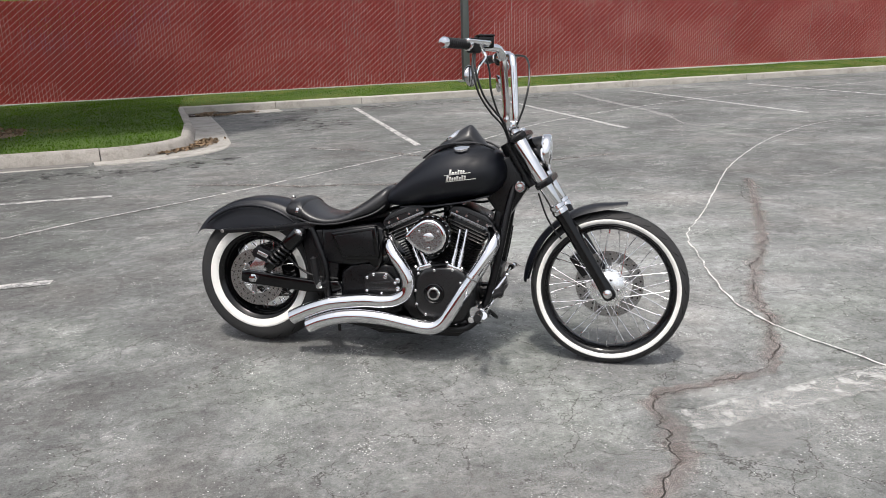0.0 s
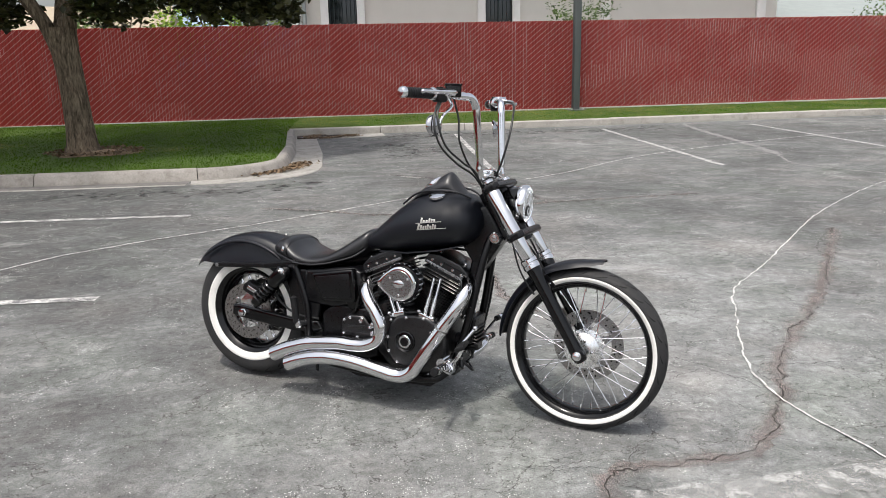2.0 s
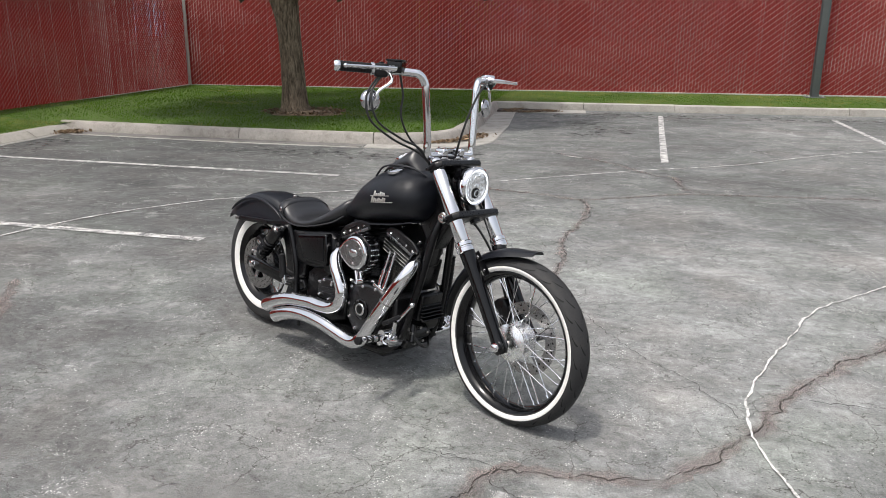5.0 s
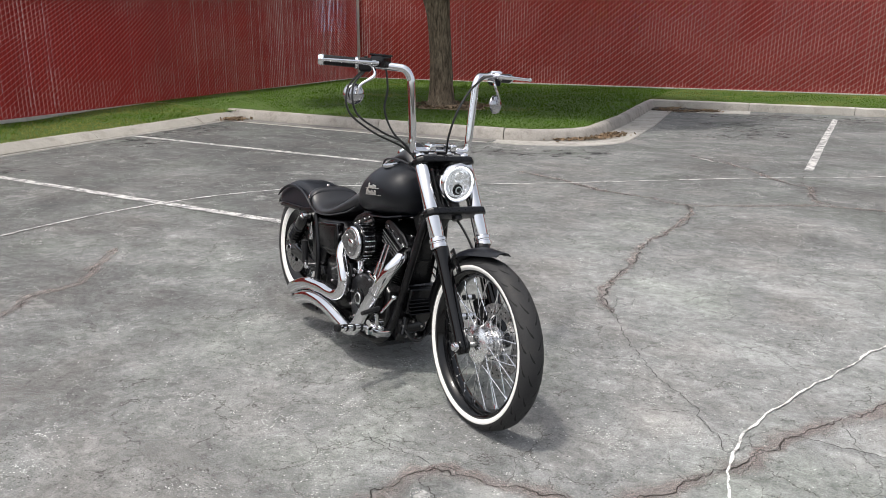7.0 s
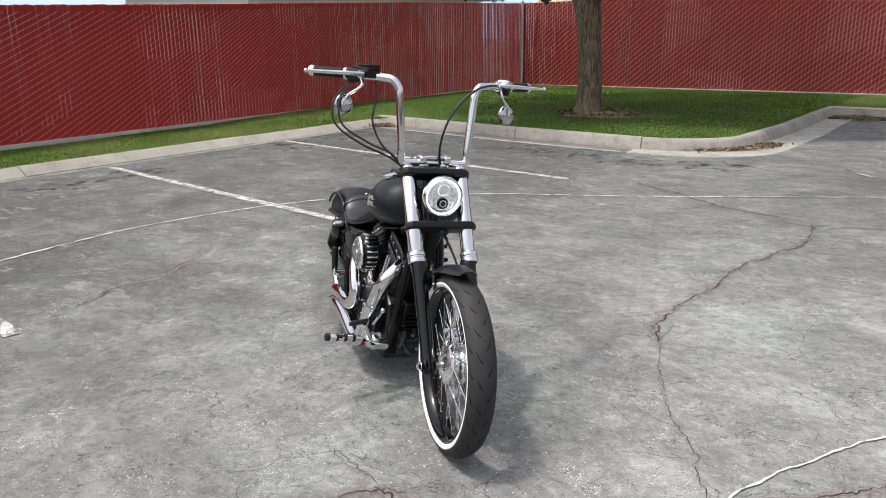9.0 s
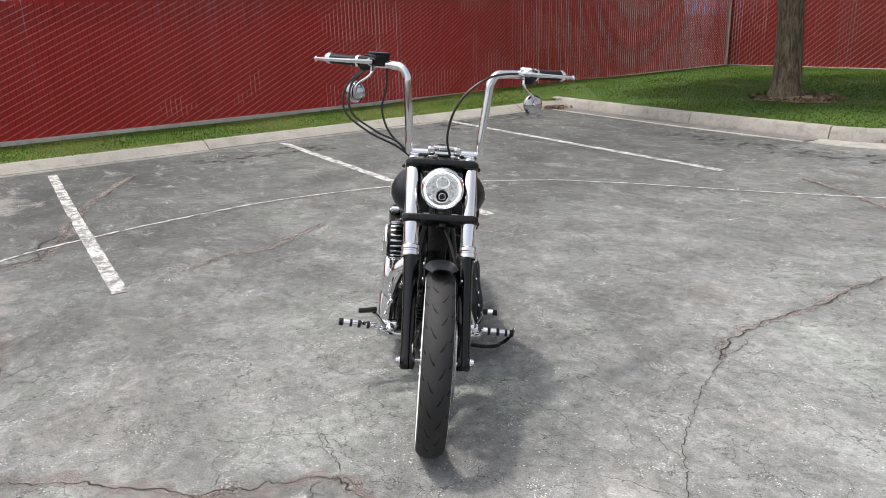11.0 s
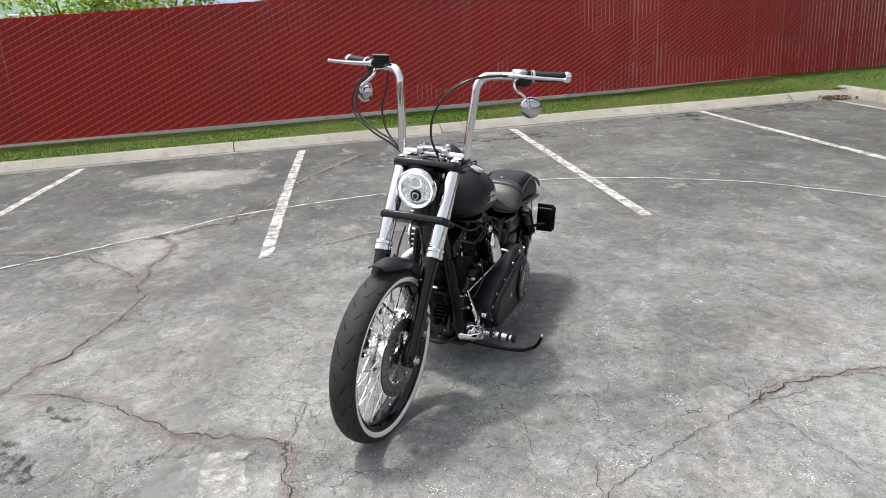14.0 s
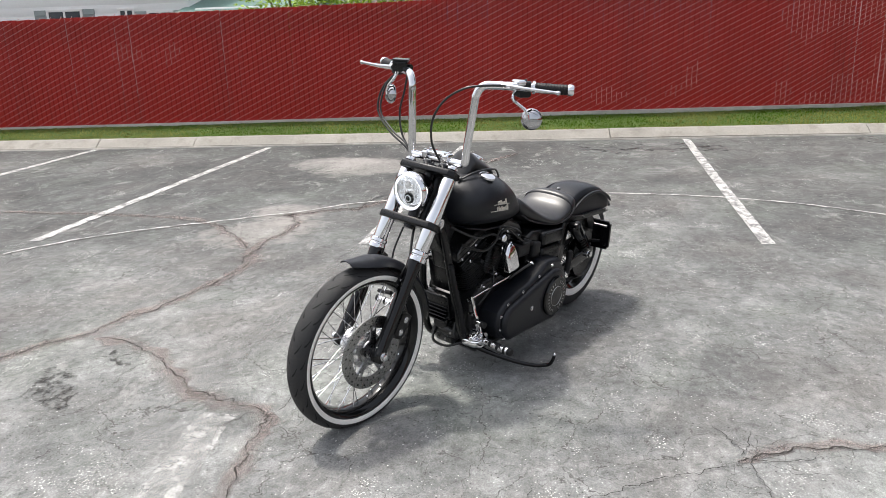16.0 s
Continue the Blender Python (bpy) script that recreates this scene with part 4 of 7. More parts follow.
crack([(1.6, -2.75), (1.19, -2.48), (0.97, -2.34), (0.84, -2.21), (0.6, -2.17), (0.4, -2.06), (0.2, -1.99), (0.0, -1.93), (-0.35, -1.89), (-0.62, -1.98), (-0.88, -2.0), (-1.2, -1.94), (-1.45, -1.95), (-1.7, -2.12)], 3.0, 0.02, 0.09)
crack([(-0.73, -2.05), (-1.17, -2.44), (-1.41, -2.7), (-1.57, -3.14), (-1.64, -4.27), (-1.66, -4.86)], 3.5, 0.02, 0.07)
crack([(-1.65, -2.23), (-1.77, -2.0), (-1.93, -1.75), (-2.0, -1.57), (-2.5, -1.39), (-3.0, -1.27), (-3.77, -1.0), (-4.8, -0.5)], 4.0, 0.022, 0.09)
crack([(-1.72, -2.02), (-1.96, -1.8), (-1.93, -1.58), (-2.38, -1.56), (-2.55, -1.4)], 4.5, 0.03, 0)
crack([(1.45, 3.82), (1.54, 3.55), (1.53, 2.95), (1.46, 2.3), (1.5, 1.75), (1.49, 1.36), (1.54, 1.06), (1.66, 0.85)], 5.0, 0.016, 0.05)
crack([(1.66, 0.85), (1.76, 0.66), (1.9, 0.42), (2.02, 0.24), (2.14, 0.09), (2.35, -0.2), (2.46, -0.38)], 5.5, 0.007, 0)
crack([(-0.52, 4.61), (0.17, 4.32), (0.6, 4.05), (1.04, 3.96), (1.45, 3.82), (1.83, 4.0), (2.44, 4.36), (2.99, 4.44), (4.2, 4.6)], 6.0, 0.017, 0.07)
crack([(-1.08, -0.85), (-1.28, -0.5), (-1.25, -0.23), (-1.46, 0.06), (-1.68, 0.39)], 7.0, 0.007, 0.06)
crack([(0.89, 6.77), (1.58, 6.14), (2.12, 5.38), (2.34, 5.25), (2.42, 4.63), (2.6, 4.42)], 8.0, 0.02, 0.06)
crack([(2.23, 6.0), (2.34, 5.25)], 8.5, 0.012, 0)
crack([(1.21, -0.87), (1.39, -0.88), (1.54, -0.92)], 2.6, 0.006, 0)
crack([(2.62, -0.1), (2.78, -0.09), (3.04, -0.12), (3.31, -0.23)], 9.0, 0.008, 0)
crack([(1.53, 1.05), (1.65, 0.9), (1.79, 0.91), (1.95, 0.92), (2.3, 1.02)], 9.5, 0.004, 0)
DAMP = veil_material("ravelled_asphalt", (0.02, 0.02, 0.02), (0.045, 0.045, 0.045), 0.75)
damp_stops = [n for n in DAMP.node_tree.nodes if n.type == "VALTORGB"][-1].color_ramp.elements
damp_stops[0].position, damp_stops[0].color = 0.5, (0, 0, 0, 1)
damp_stops[1].position = 0.62
STAIN = veil_material("oil_stain", (0.015, 0.014, 0.013), (0.04, 0.037, 0.034), 0.7, 16)
stain_stops = [n for n in STAIN.node_tree.nodes if n.type == "VALTORGB"][-1].color_ramp.elements
stain_stops[0].position, stain_stops[0].color = 0.47, (0, 0, 0, 1)
stain_stops[1].position = 0.58
GHOST = veil_material("faded_paint", (0.2, 0.2, 0.195), (0.3, 0.3, 0.295), 0.22)
SCRUBBED = veil_material("scrubbed_paint", (0.34, 0.34, 0.33), (0.46, 0.46, 0.45), 0.75, 13)
scrub_stops = [n for n in SCRUBBED.node_tree.nodes if n.type == "VALTORGB"][-1].color_ramp.elements
scrub_stops[0].position, scrub_stops[0].color = 0.4, (0.06, 0.06, 0.06, 1)
for k, (path, w) in enumerate((([(1.25, -2.15), (1.45, -2.0), (1.6, -1.82)], 0.13), ([(1.02, -1.95), (1.2, -1.8)], 0.08), ([(1.5, -2.4), (1.75, -2.22)], 0.1))):
    marking(path, w, STAIN, "dark oily stain on the asphalt", wander=0.05, ragged=1.0, seed=40 + k, z=0.0031 + 0.0002 * k)
marking([(-0.85, -1.25), (0.4, -1.3), (1.9, -1.36), (2.6, -1.4)], 0.12, GHOST, "ghost of an old painted line", wander=0.01, ragged=0.25, seed=51, z=0.0015)
for k, (x, w) in enumerate(((1.56, 0.16), (1.66, 0.14))):
    marking([(x, -1.15), (1.85, -1.12), (2.3, -1.08), (2.75, -1.03)], w, SCRUBBED, "wide pale ghost of an old painted line", wander=0.02, ragged=0.3, seed=52 + k, z=0.0018 + 0.0003 * k)

for k, (path, w) in enumerate((([(0.2, 12.1), (2.2, 12.3), (4.5, 12.5), (6.8, 12.6)], 0.9), ([(-6.2, 5.9), (-6.0, 4.9), (-5.7, 3.6)], 0.8), ([(-5.4, 1.9), (-5.2, 0.8), (-5.0, 0.2)], 0.7), ([(0.9, 8.6), (1.4, 9.6), (0.6, 10.9)], 0.8), ([(-3.2, 5.9), (-1.6, 5.8), (0.1, 6.2)], 0.6))):
    marking(path, w, DAMP, "dark ravelled patches of asphalt", wander=0.1, ragged=0.6, seed=60 + k, z=0.0022)

# storm drain and litter
drain = thing("storm_drain", "rusty cast-iron storm drain grate in the gutter corner", "drain", pose(-0.5, 12.55, 0.012, 0, 0, 5))
part("frame", Geo().box((0.9, 0.05, 0.03), pose(0, 0.24, 0), 0.005).box((0.9, 0.05, 0.03), pose(0, -0.24, 0), 0.005).box((0.05, 0.43, 0.03), pose(0.43, 0, 0), 0.005).box((0.05, 0.43, 0.03), pose(-0.43, 0, 0), 0.005), IRON, drain)
for k in range(14):
    part("bar", Geo().box((0.025, 0.43, 0.025), pose(-0.38 + k * 0.0585, 0, 0), 0.004), IRON, drain)
# flat sheet; the shade of the drain's depth is only its dark colour
part("pit", Geo().box((0.8, 0.42, 0.004), pose(0, 0, -0.012)), CRACK, drain, "flat dark sheet for the shaded opening under the grate")
rng = random.Random(77)
for path, n, label in (([(-0.55, 12.85), (-0.7, 12.3), (-0.3, 12.2), (0.1, 12.6), (0.2, 12.45)], 500, "brown dead leaves round the storm drain"), ([(-1.05, 7.12), (-0.75, 7.35), (-0.5, 7.75), (-0.42, 8.2)], 650, "drift of brown dead leaves in the gutter"),
                       ([(-6.62, 6.6), (-6.52, 6.62), (-6.42, 6.6), (-6.5, 6.55), (-6.55, 6.6)], 420, "few dead leaves caught in the kerb corner")):
    g = Geo()
    pts, _ = smooth_path([(x, y, 0.02) for x, y in path], 1, 8)
    for _ in range(n):
        leaf_cloud(g, rng.choice(pts) + Vector((rng.gauss(0, 0.08), rng.gauss(0, 0.08), 0.012)), 0.03, 1, 0.05, rng, 0.3)
    tagged(part("leaf_litter", g, LITTER, None, label, angle=0), category="leaves", kind="stuff")


# ---------------------------------------------------------------- motorcycle
def chrome_material(name, tone, rough):
    m, nt, p = nodes_of(name)
    a, b = tex(nt, "noise", 9, detail=5), tex(nt, "noise", 160, detail=4)
    nt.links.new(ramp(nt, a.outputs[0], ((0.3, [c * 0.93 for c in tone]), (0.7, tone))), p.inputs["Base Color"])
    nt.links.new(ramp(nt, b.outputs[0], ((0.35, rough * 0.8), (0.75, rough * 1.35))), p.inputs["Roughness"])
    p.inputs["Metallic"].default_value = 1.0
    return m


def glass_material():
    m, nt, p = nodes_of("clear_lens")
    p.inputs["Base Color"].default_value = (1, 1, 1, 1)
    p.inputs["Roughness"].default_value = 0.02
    p.inputs["IOR"].default_value = 1.3
    p.inputs["Transmission Weight"].default_value = 1.0
    return m


def glow_material():
    m, nt, p = nodes_of("lit_lamp_ring")
    a = tex(nt, "noise", 40)
    nt.links.new(ramp(nt, a.outputs[0], ((0.3, (0.85, 0.88, 0.9)), (0.7, (0.95, 0.97, 1.0)))), p.inputs["Base Color"])
    p.inputs["Emission Color"].default_value = (0.95, 0.98, 1, 1)
    p.inputs["Emission Strength"].default_value = 1.5
    p.inputs["Roughness"].default_value = 0.3
    return m


MATTE = surface("matte_black_paint", (0.003, 0.004, 0.0075), 0.43, vary=0.12, big=6, fine=220, bump=0.02, dist=0.0005, spec=0.42)
GLOSSB = surface("gloss_black_enamel", (0.002, 0.002, 0.0025), 0.13, vary=0.15, big=6, fine=90, bump=0.01, dist=0.0005, spec=0.4)
SATIN = surface("satin_black_coating", (0.0022, 0.0022, 0.003), 0.3, vary=0.18, big=8, fine=140, bump=0.05, dist=0.0006, spec=0.38)
WRINKLE = surface("wrinkle_black_coating", (0.006, 0.006, 0.007), 0.3, vary=0.2, big=8, fine=400, bump=0.2, dist=0.0006, spec=0.6)
CHROME = chrome_material("chrome", (0.80, 0.80, 0.82), 0.05)
ALU = chrome_material("polished_aluminium", (0.72, 0.72, 0.73), 0.2)
BRIGHT = chrome_material("bright_cast_aluminium", (0.9, 0.9, 0.91), 0.26)
STEEL = chrome_material("machined_steel", (0.36, 0.355, 0.35), 0.3)
LEATHER = surface("black_leather", (0.01, 0.01, 0.012), 0.36, vary=0.2, big=9, fine=320, bump=0.2, dist=0.0008, spec=0.62)
RUBBER = surface("tyre_rubber", (0.024, 0.024, 0.025), 0.7, vary=0.25, big=7, fine=150, bump=0.15, dist=0.0008, dirt=(0.036, 0.034, 0.031), spec=0.35)
# near-black that stands for the shade in grooves, holes and slots
RECESS_BLACK = surface("recess_black", (0.002, 0.002, 0.002), 0.95, vary=0.2, bump=0)
WHITEWALL = surface("whitewall_rubber", (0.78, 0.77, 0.74), 0.55, vary=0.05, big=14, fine=90, bump=0.04, dirt=(0.6, 0.58, 0.54))
DULL = surface("black_plastic", (0.009, 0.009, 0.01), 0.5, vary=0.2, big=10, fine=150, bump=0.1, spec=0.25)
CABLE = surface("cable_sheath", (0.01, 0.01, 0.01), 0.4, vary=0.2, bump=0)
BADGE = surface("brushed_badge", (0.66, 0.64, 0.6), 0.35, metal=0.8, vary=0.15, bump=0)
LENS, GLOW = glass_material(), glow_material()
# weak emission stands in for halo light caught by the reflector parts
LIT = chrome_material("glowing_lamp_reflector", (0.75, 0.76, 0.78), 0.22)
LIT.node_tree.nodes["Principled BSDF"].inputs["Emission Color"].default_value = (0.95, 0.98, 1, 1)
LIT.node_tree.nodes["Principled BSDF"].inputs["Emission Strength"].default_value = 0.12
SILVER = chrome_material("silvered_lamp_body", (0.6, 0.61, 0.63), 0.3)
MIRROR = chrome_material("dulled_chrome", (0.5, 0.5, 0.52), 0.1)
GREYMETAL = chrome_material("brushed_grey_metal", (0.34, 0.34, 0.35), 0.28)

BIKE = pose(0.121, 0.193, 0.004, -5.7, 0, -27.9)
bike = thing("motorcycle", "matte black cruiser motorcycle with whitewall tyres and tall chrome handlebar", "motorcycle", BIKE)
REAR, FRONT = Vector((0.010, 0, 0.315)), Vector((1.596, -0.009, 0.317))
SIDE = lambda at, s=1: Matrix.Translation(at) @ pose(0, 0, 0, 90 * s)      # z of a lathe turned to the bike's -y (s=1) or +y (s=-1)
FLAT = Matrix(((1, 0, 0, 0), (0, 0, -1, 0), (0, 1, 0, 0), (0, 0, 0, 1)))   # an outline in x, z


def plate_xz(outline, y, depth, bevel=0.004, seg=2):
    return Geo().prism(outline, depth, Matrix.Translation((0, y, 0)) @ FLAT, bevel, seg)


def bolt(parent, at, r=0.006, h=0.006, side=-1, material=None):
    m = SIDE(at, -side)
    return part("bolt", Geo().lathe([(r * 1.3, 0), (r * 1.3, h * 0.3), (r, h * 0.4), (r, h * 0.9), (r * 0.75, h), (0, h)], m, 10), material or ALU, parent)


def capsule(a, ra, b, rb, n=20):
    (ax, az), (bx, bz) = a, b
    ang = math.atan2(bz - az, bx - ax)
    out = []
    for i in range(n + 1):
        t = ang + math.pi / 2 + math.pi * i / n
        out.append((ax + ra * math.cos(t), az + ra * math.sin(t)))
    for i in range(n + 1):
        t = ang - math.pi / 2 + math.pi * i / n
        out.append((bx + rb * math.cos(t), bz + rb * math.sin(t)))
    return out


# ---- wheels
def wheel(name, centre, tyre, white, rim, n_spokes, hub_half, spoke_r, tread):
    w = part(name, Geo().lathe(tyre, SIDE(centre), 72, True), RUBBER, bike, "black tyre and laced wheel", angle=50)
    for s in (-1, 1):
        part("whitewall", Geo().lathe([(r, s * y) for r, y in white], SIDE(centre), 72), WHITEWALL, w, "clean white sidewall band", angle=60)
    part("rim", Geo().lathe(rim, SIDE(centre), 64, True), GLOSSB, w, "gloss black rim", angle=50)
    mesh = None
    r_out = min(r for r, _ in rim) + 0.006
    for i in range(n_spokes):
        s = 1 if i % 2 else -1
        lead = 1 if (i // 2) % 2 else -1
        a = 2 * math.pi * i / n_spokes
        g = Geo().rod((0.045 * math.cos(a + lead * 1.15), s * hub_half, 0.045 * math.sin(a + lead * 1.15)), (r_out * math.cos(a), s * 0.008, r_out * math.sin(a)), 0.0018, 6)
        g.rod(((r_out - 0.022) * math.cos(a), s * 0.0085, (r_out - 0.022) * math.sin(a)), (r_out * math.cos(a), s * 0.008, r_out * math.sin(a)), 0.0030, 6)
        part("spoke", g.moved(Matrix.Translation(centre)), CHROME, w)
    # curved grooves of the tread: ribbons just proud of the rubber, shade painted in
    g = Geo()
    n, reach, prof = tread
    for i in range(n):
        a0 = 2 * math.pi * i / n
        for s in (-1, 1):
            for y0, y1, lag in ((0.08, 0.47, 0.0), (0.6, 0.99, 0.42)):
                off = (0 if s > 0 else math.pi / n) + lag * 2 * math.pi / n
                ring = []
                for q in range(7):
                    t = q / 6
                    a = a0 + off + reach * (0.52 * t - 0.16 * math.sin(t * 2.2))
                    yy, rr = prof(s * (y0 + (y1 - y0) * t))
                    wd = 0.0058 * (1 - abs(2 * t - 1) ** 3) / rr + 0.0004
                    ring.append([((rr + 0.0006) * math.cos(a - wd), yy, (rr + 0.0006) * math.sin(a - wd)), ((rr + 0.0006) * math.cos(a + wd), yy, (rr + 0.0006) * math.sin(a + wd))])
                for p, q in zip(ring, ring[1:]):
                    g.add([p[0], p[1], q[1], q[0]], [(0, 1, 2, 3)])
    g.moved(Matrix.Translation(centre))
    part("tread_pattern", g, RECESS_BLACK, w, "curved tread sipes drawn as dark ribbons", angle=0, kind="stuff")
    return w


def profile_at(prof):
    """Half-width fraction to (y, r) along a tread profile."""
    def f(t):
        s, t = (1 if t > 0 else -1), abs(t)
        k = t * (len(prof) - 1)
        i = min(int(k), len(prof) - 2)
        (r0, y0), (r1, y1) = prof[i], prof[i + 1]
        return s * (y0 + (y1 - y0) * (k - i)), r0 + (r1 - r0) * (k - i)
    return f


front_half = [(0.330, 0.0), (0.3285, 0.016), (0.323, 0.031), (0.314, 0.0435), (0.305, 0.0492)]
front_tyre = front_half + [(0.299, 0.0503), (0.288, 0.0482), (0.278, 0.044), (0.268, 0.036), (0.268, -0.036), (0.278, -0.044), (0.288, -0.0482), (0.299, -0.0503)] + [(r, -y) for r, y in front_half[:0:-1]]
front_wheel = wheel("front_wheel", FRONT, front_tyre, [(0.2985, 0.0500), (0.297, 0.0512), (0.290, 0.0500), (0.2815, 0.0468), (0.2800, 0.0445)],
                    [(0.279, 0.041), (0.274, 0.0432), (0.268, 0.040), (0.264, 0.036), (0.256, 0.026), (0.251, 0.012), (0.250, 0.0), (0.251, -0.012), (0.256, -0.026), (0.264, -0.036), (0.268, -0.040), (0.274, -0.0432), (0.279, -0.041), (0.266, -0.03), (0.26, 0), (0.266, 0.03)],
                    40, 0.028, 0.002, (24, 0.36, profile_at(front_half)))
rear_half = [(0.316, 0.0), (0.314, 0.027), (0.308, 0.050), (0.298, 0.067), (0.286, 0.076)]
rear_tyre = rear_half + [(0.272, 0.0795), (0.245, 0.081), (0.222, 0.079), (0.207, 0.074), (0.198, 0.066), (0.198, -0.066), (0.207, -0.074), (0.222, -0.079), (0.245, -0.081), (0.272, -0.0795)] + [(r, -y) for r, y in rear_half[:0:-1]]
rear_wheel = wheel("rear_wheel", REAR, rear_tyre, [(0.2435, 0.0806), (0.241, 0.0828), (0.234, 0.0826), (0.222, 0.0806), (0.211, 0.0772), (0.2065, 0.0735)],
                   [(0.207, 0.070), (0.202, 0.0745), (0.194, 0.069), (0.176, 0.055), (0.17, 0.04), (0.163, 0.02), (0.161, 0.0), (0.163, -0.02), (0.17, -0.04), (0.176, -0.055), (0.194, -0.069), (0.202, -0.0745), (0.207, -0.070), (0.18, -0.05), (0.172, 0), (0.18, 0.05)],
                   40, 0.035, 0.002, (24, 0.4, profile_at(rear_half)))

# hubs, discs, axles
part("hub", Geo().lathe([(0.0, -0.068), (0.024, -0.068), (0.031, -0.064), (0.035, -0.052), (0.056, -0.048), (0.071, -0.042), (0.075, -0.034), (0.074, -0.026), (0.057, -0.021), (0.052, -0.012), (0.052, 0.012), (0.057, 0.021), (0.072, 0.026), (0.073, 0.034), (0.05, 0.046), (0.034, 0.05), (0, 0.052)], SIDE(FRONT), 40), BRIGHT, front_wheel, "polished bright hub with flanges")
for k in range(5):
    a = 2 * math.pi * k / 5
    bolt(front_wheel, FRONT + Vector((0.046 * math.cos(a), -0.05, 0.046 * math.sin(a))), 0.0052, 0.006, -1, CHROME)


def disc(name, wheel_, centre, y, r0, r1, holes, material):
    d = part(name, Geo().lathe([(r0, -0.003), (r1, -0.003), (r1, 0.003), (r0, 0.003)], SIDE(centre + Vector((0, y, 0))), 56, True), material, wheel_, "drilled steel brake disc")
    for s in (-1, 1):
        # nothing is cut: black discs on each face paint the holes' shade
        g = Geo()
        for k in range(holes):
            a = 2 * math.pi * k / holes
            for rr in (r0 + (r1 - r0) * 0.3, r0 + (r1 - r0) * 0.72):
                aa = a + (rr - r0) * 4
                g.lathe([(0.0, 0), (0.0038, 0), (0.0042, -0.0004)], SIDE(centre + Vector((rr * math.cos(aa), y + s * 0.0036, rr * math.sin(aa))), -s), 8)
        part("holes", g, RECESS_BLACK, d, "flat black discs for drilled holes", angle=0, kind="stuff")
    return d


fd = disc("brake_disc", front_wheel, FRONT, 0.066, 0.098, 0.146, 22, STEEL)
part("carrier", Geo().lathe([(0.03, -0.006), (0.052, -0.004), (0.052, 0.004), (0.03, 0.006)], SIDE(FRONT + Vector((0, 0.064, 0))), 32, True), GREYMETAL, fd, "grey carrier ring")
for k in range(5):
    a = 2 * math.pi * k / 5 + 0.3
    c, s_ = math.cos(a), math.sin(a)
    g = Geo().prism([(0.045 * c - 0.02 * s_, 0.045 * s_ + 0.02 * c), (0.104 * math.cos(a + 0.22), 0.104 * math.sin(a + 0.22)), (0.104 * math.cos(a - 0.05), 0.104 * math.sin(a - 0.05)), (0.045 * c + 0.012 * s_, 0.045 * s_ - 0.012 * c)],
            0.006, Matrix.Translation(FRONT + Vector((0, 0.066, 0))) @ FLAT, 0.001, 1)
    part("carrier_arm", g, GREYMETAL, fd)
for k in range(5):
    a = 2 * math.pi * k / 5 + 0.4
    bolt(fd, FRONT + Vector((0.096 * math.cos(a), 0.07, 0.096 * math.sin(a))), 0.007, 0.005, 1)
rd = disc("brake_disc", rear_wheel, REAR, -0.092, 0.078, 0.132, 20, STEEL)
part("carrier", Geo().lathe([(0.026, -0.008), (0.044, -0.006), (0.044, 0.006), (0.026, 0.008)], SIDE(REAR + Vector((0, -0.092, 0))), 32, True), GREYMETAL, rd, "grey carrier ring")
for k in range(6):
    a = 2 * math.pi * k / 6 + 0.2
    c, s_ = math.cos(a), math.sin(a)
    g = Geo().prism([(0.04 * c - 0.012 * s_, 0.04 * s_ + 0.012 * c), (0.084 * math.cos(a + 0.2), 0.084 * math.sin(a + 0.2)), (0.084 * math.cos(a - 0.1), 0.084 * math.sin(a - 0.1)), (0.04 * c + 0.01 * s_, 0.04 * s_ - 0.01 * c)],
            0.006, Matrix.Translation(REAR + Vector((0, -0.092, 0))) @ FLAT, 0.001, 1)
    part("carrier_arm", g, GREYMETAL, rd)
for k in range(6):
    a = 2 * math.pi * k / 6 + 0.25
    bolt(rd, REAR + Vector((0.078 * math.cos(a), -0.096, 0.078 * math.sin(a))), 0.006, 0.005)
part("hub", Geo().lathe([(0, -0.085), (0.035, -0.085), (0.05, -0.06), (0.055, -0.035), (0.04, -0.02), (0.04, 0.02), (0.055, 0.035), (0.06, 0.06), (0.035, 0.085), (0, 0.085)], SIDE(REAR), 32), SATIN, rear_wheel, "black hub")
pul = part("belt_pulley", Geo().lathe([(0.05, 0.094), (0.06, 0.1), (0.118, 0.1), (0.122, 0.108), (0.128, 0.108), (0.128, 0.074), (0.118, 0.074), (0.05, 0.08)], SIDE(REAR, -1) @ pose(0, 0, 0), 48, True), SATIN, rear_wheel, "black drive pulley")
for k in range(5):
    a = 2 * math.pi * k / 5
    bolt(pul, REAR + Vector((0.045 * math.cos(a), 0.1, 0.045 * math.sin(a))), 0.006, 0.006, 1)
belt = Geo()
ring = []
engine_sprocket = Vector((0.54, 0, 0.30))
loop = []
for k in range(25):
    a = math.pi / 2 + math.pi * k / 24
    loop.append((REAR + Vector((0.13 * math.cos(a), 0, 0.13 * math.sin(a))), Vector((math.cos(a), 0, math.sin(a)))))
for k in range(17):
    a = -math.pi / 2 + math.pi * k / 16
    loop.append((engine_sprocket + Vector((0.06 * math.cos(a), 0, 0.06 * math.sin(a))), Vector((math.cos(a), 0, math.sin(a)))))
belt.loft([[p + nn * o + Vector((0, y, 0)) for y, o in ((0.078, 0), (0.104, 0), (0.104, 0.005), (0.078, 0.005))] for p, nn in loop], wrap=True)
part("drive_belt", belt, DULL, bike, "black toothed drive belt")
part("front_axle", Geo().rod(FRONT + Vector((0, -0.132, 0)), FRONT + Vector((0, 0.13, 0)), 0.0115, 16), STEEL, bike)
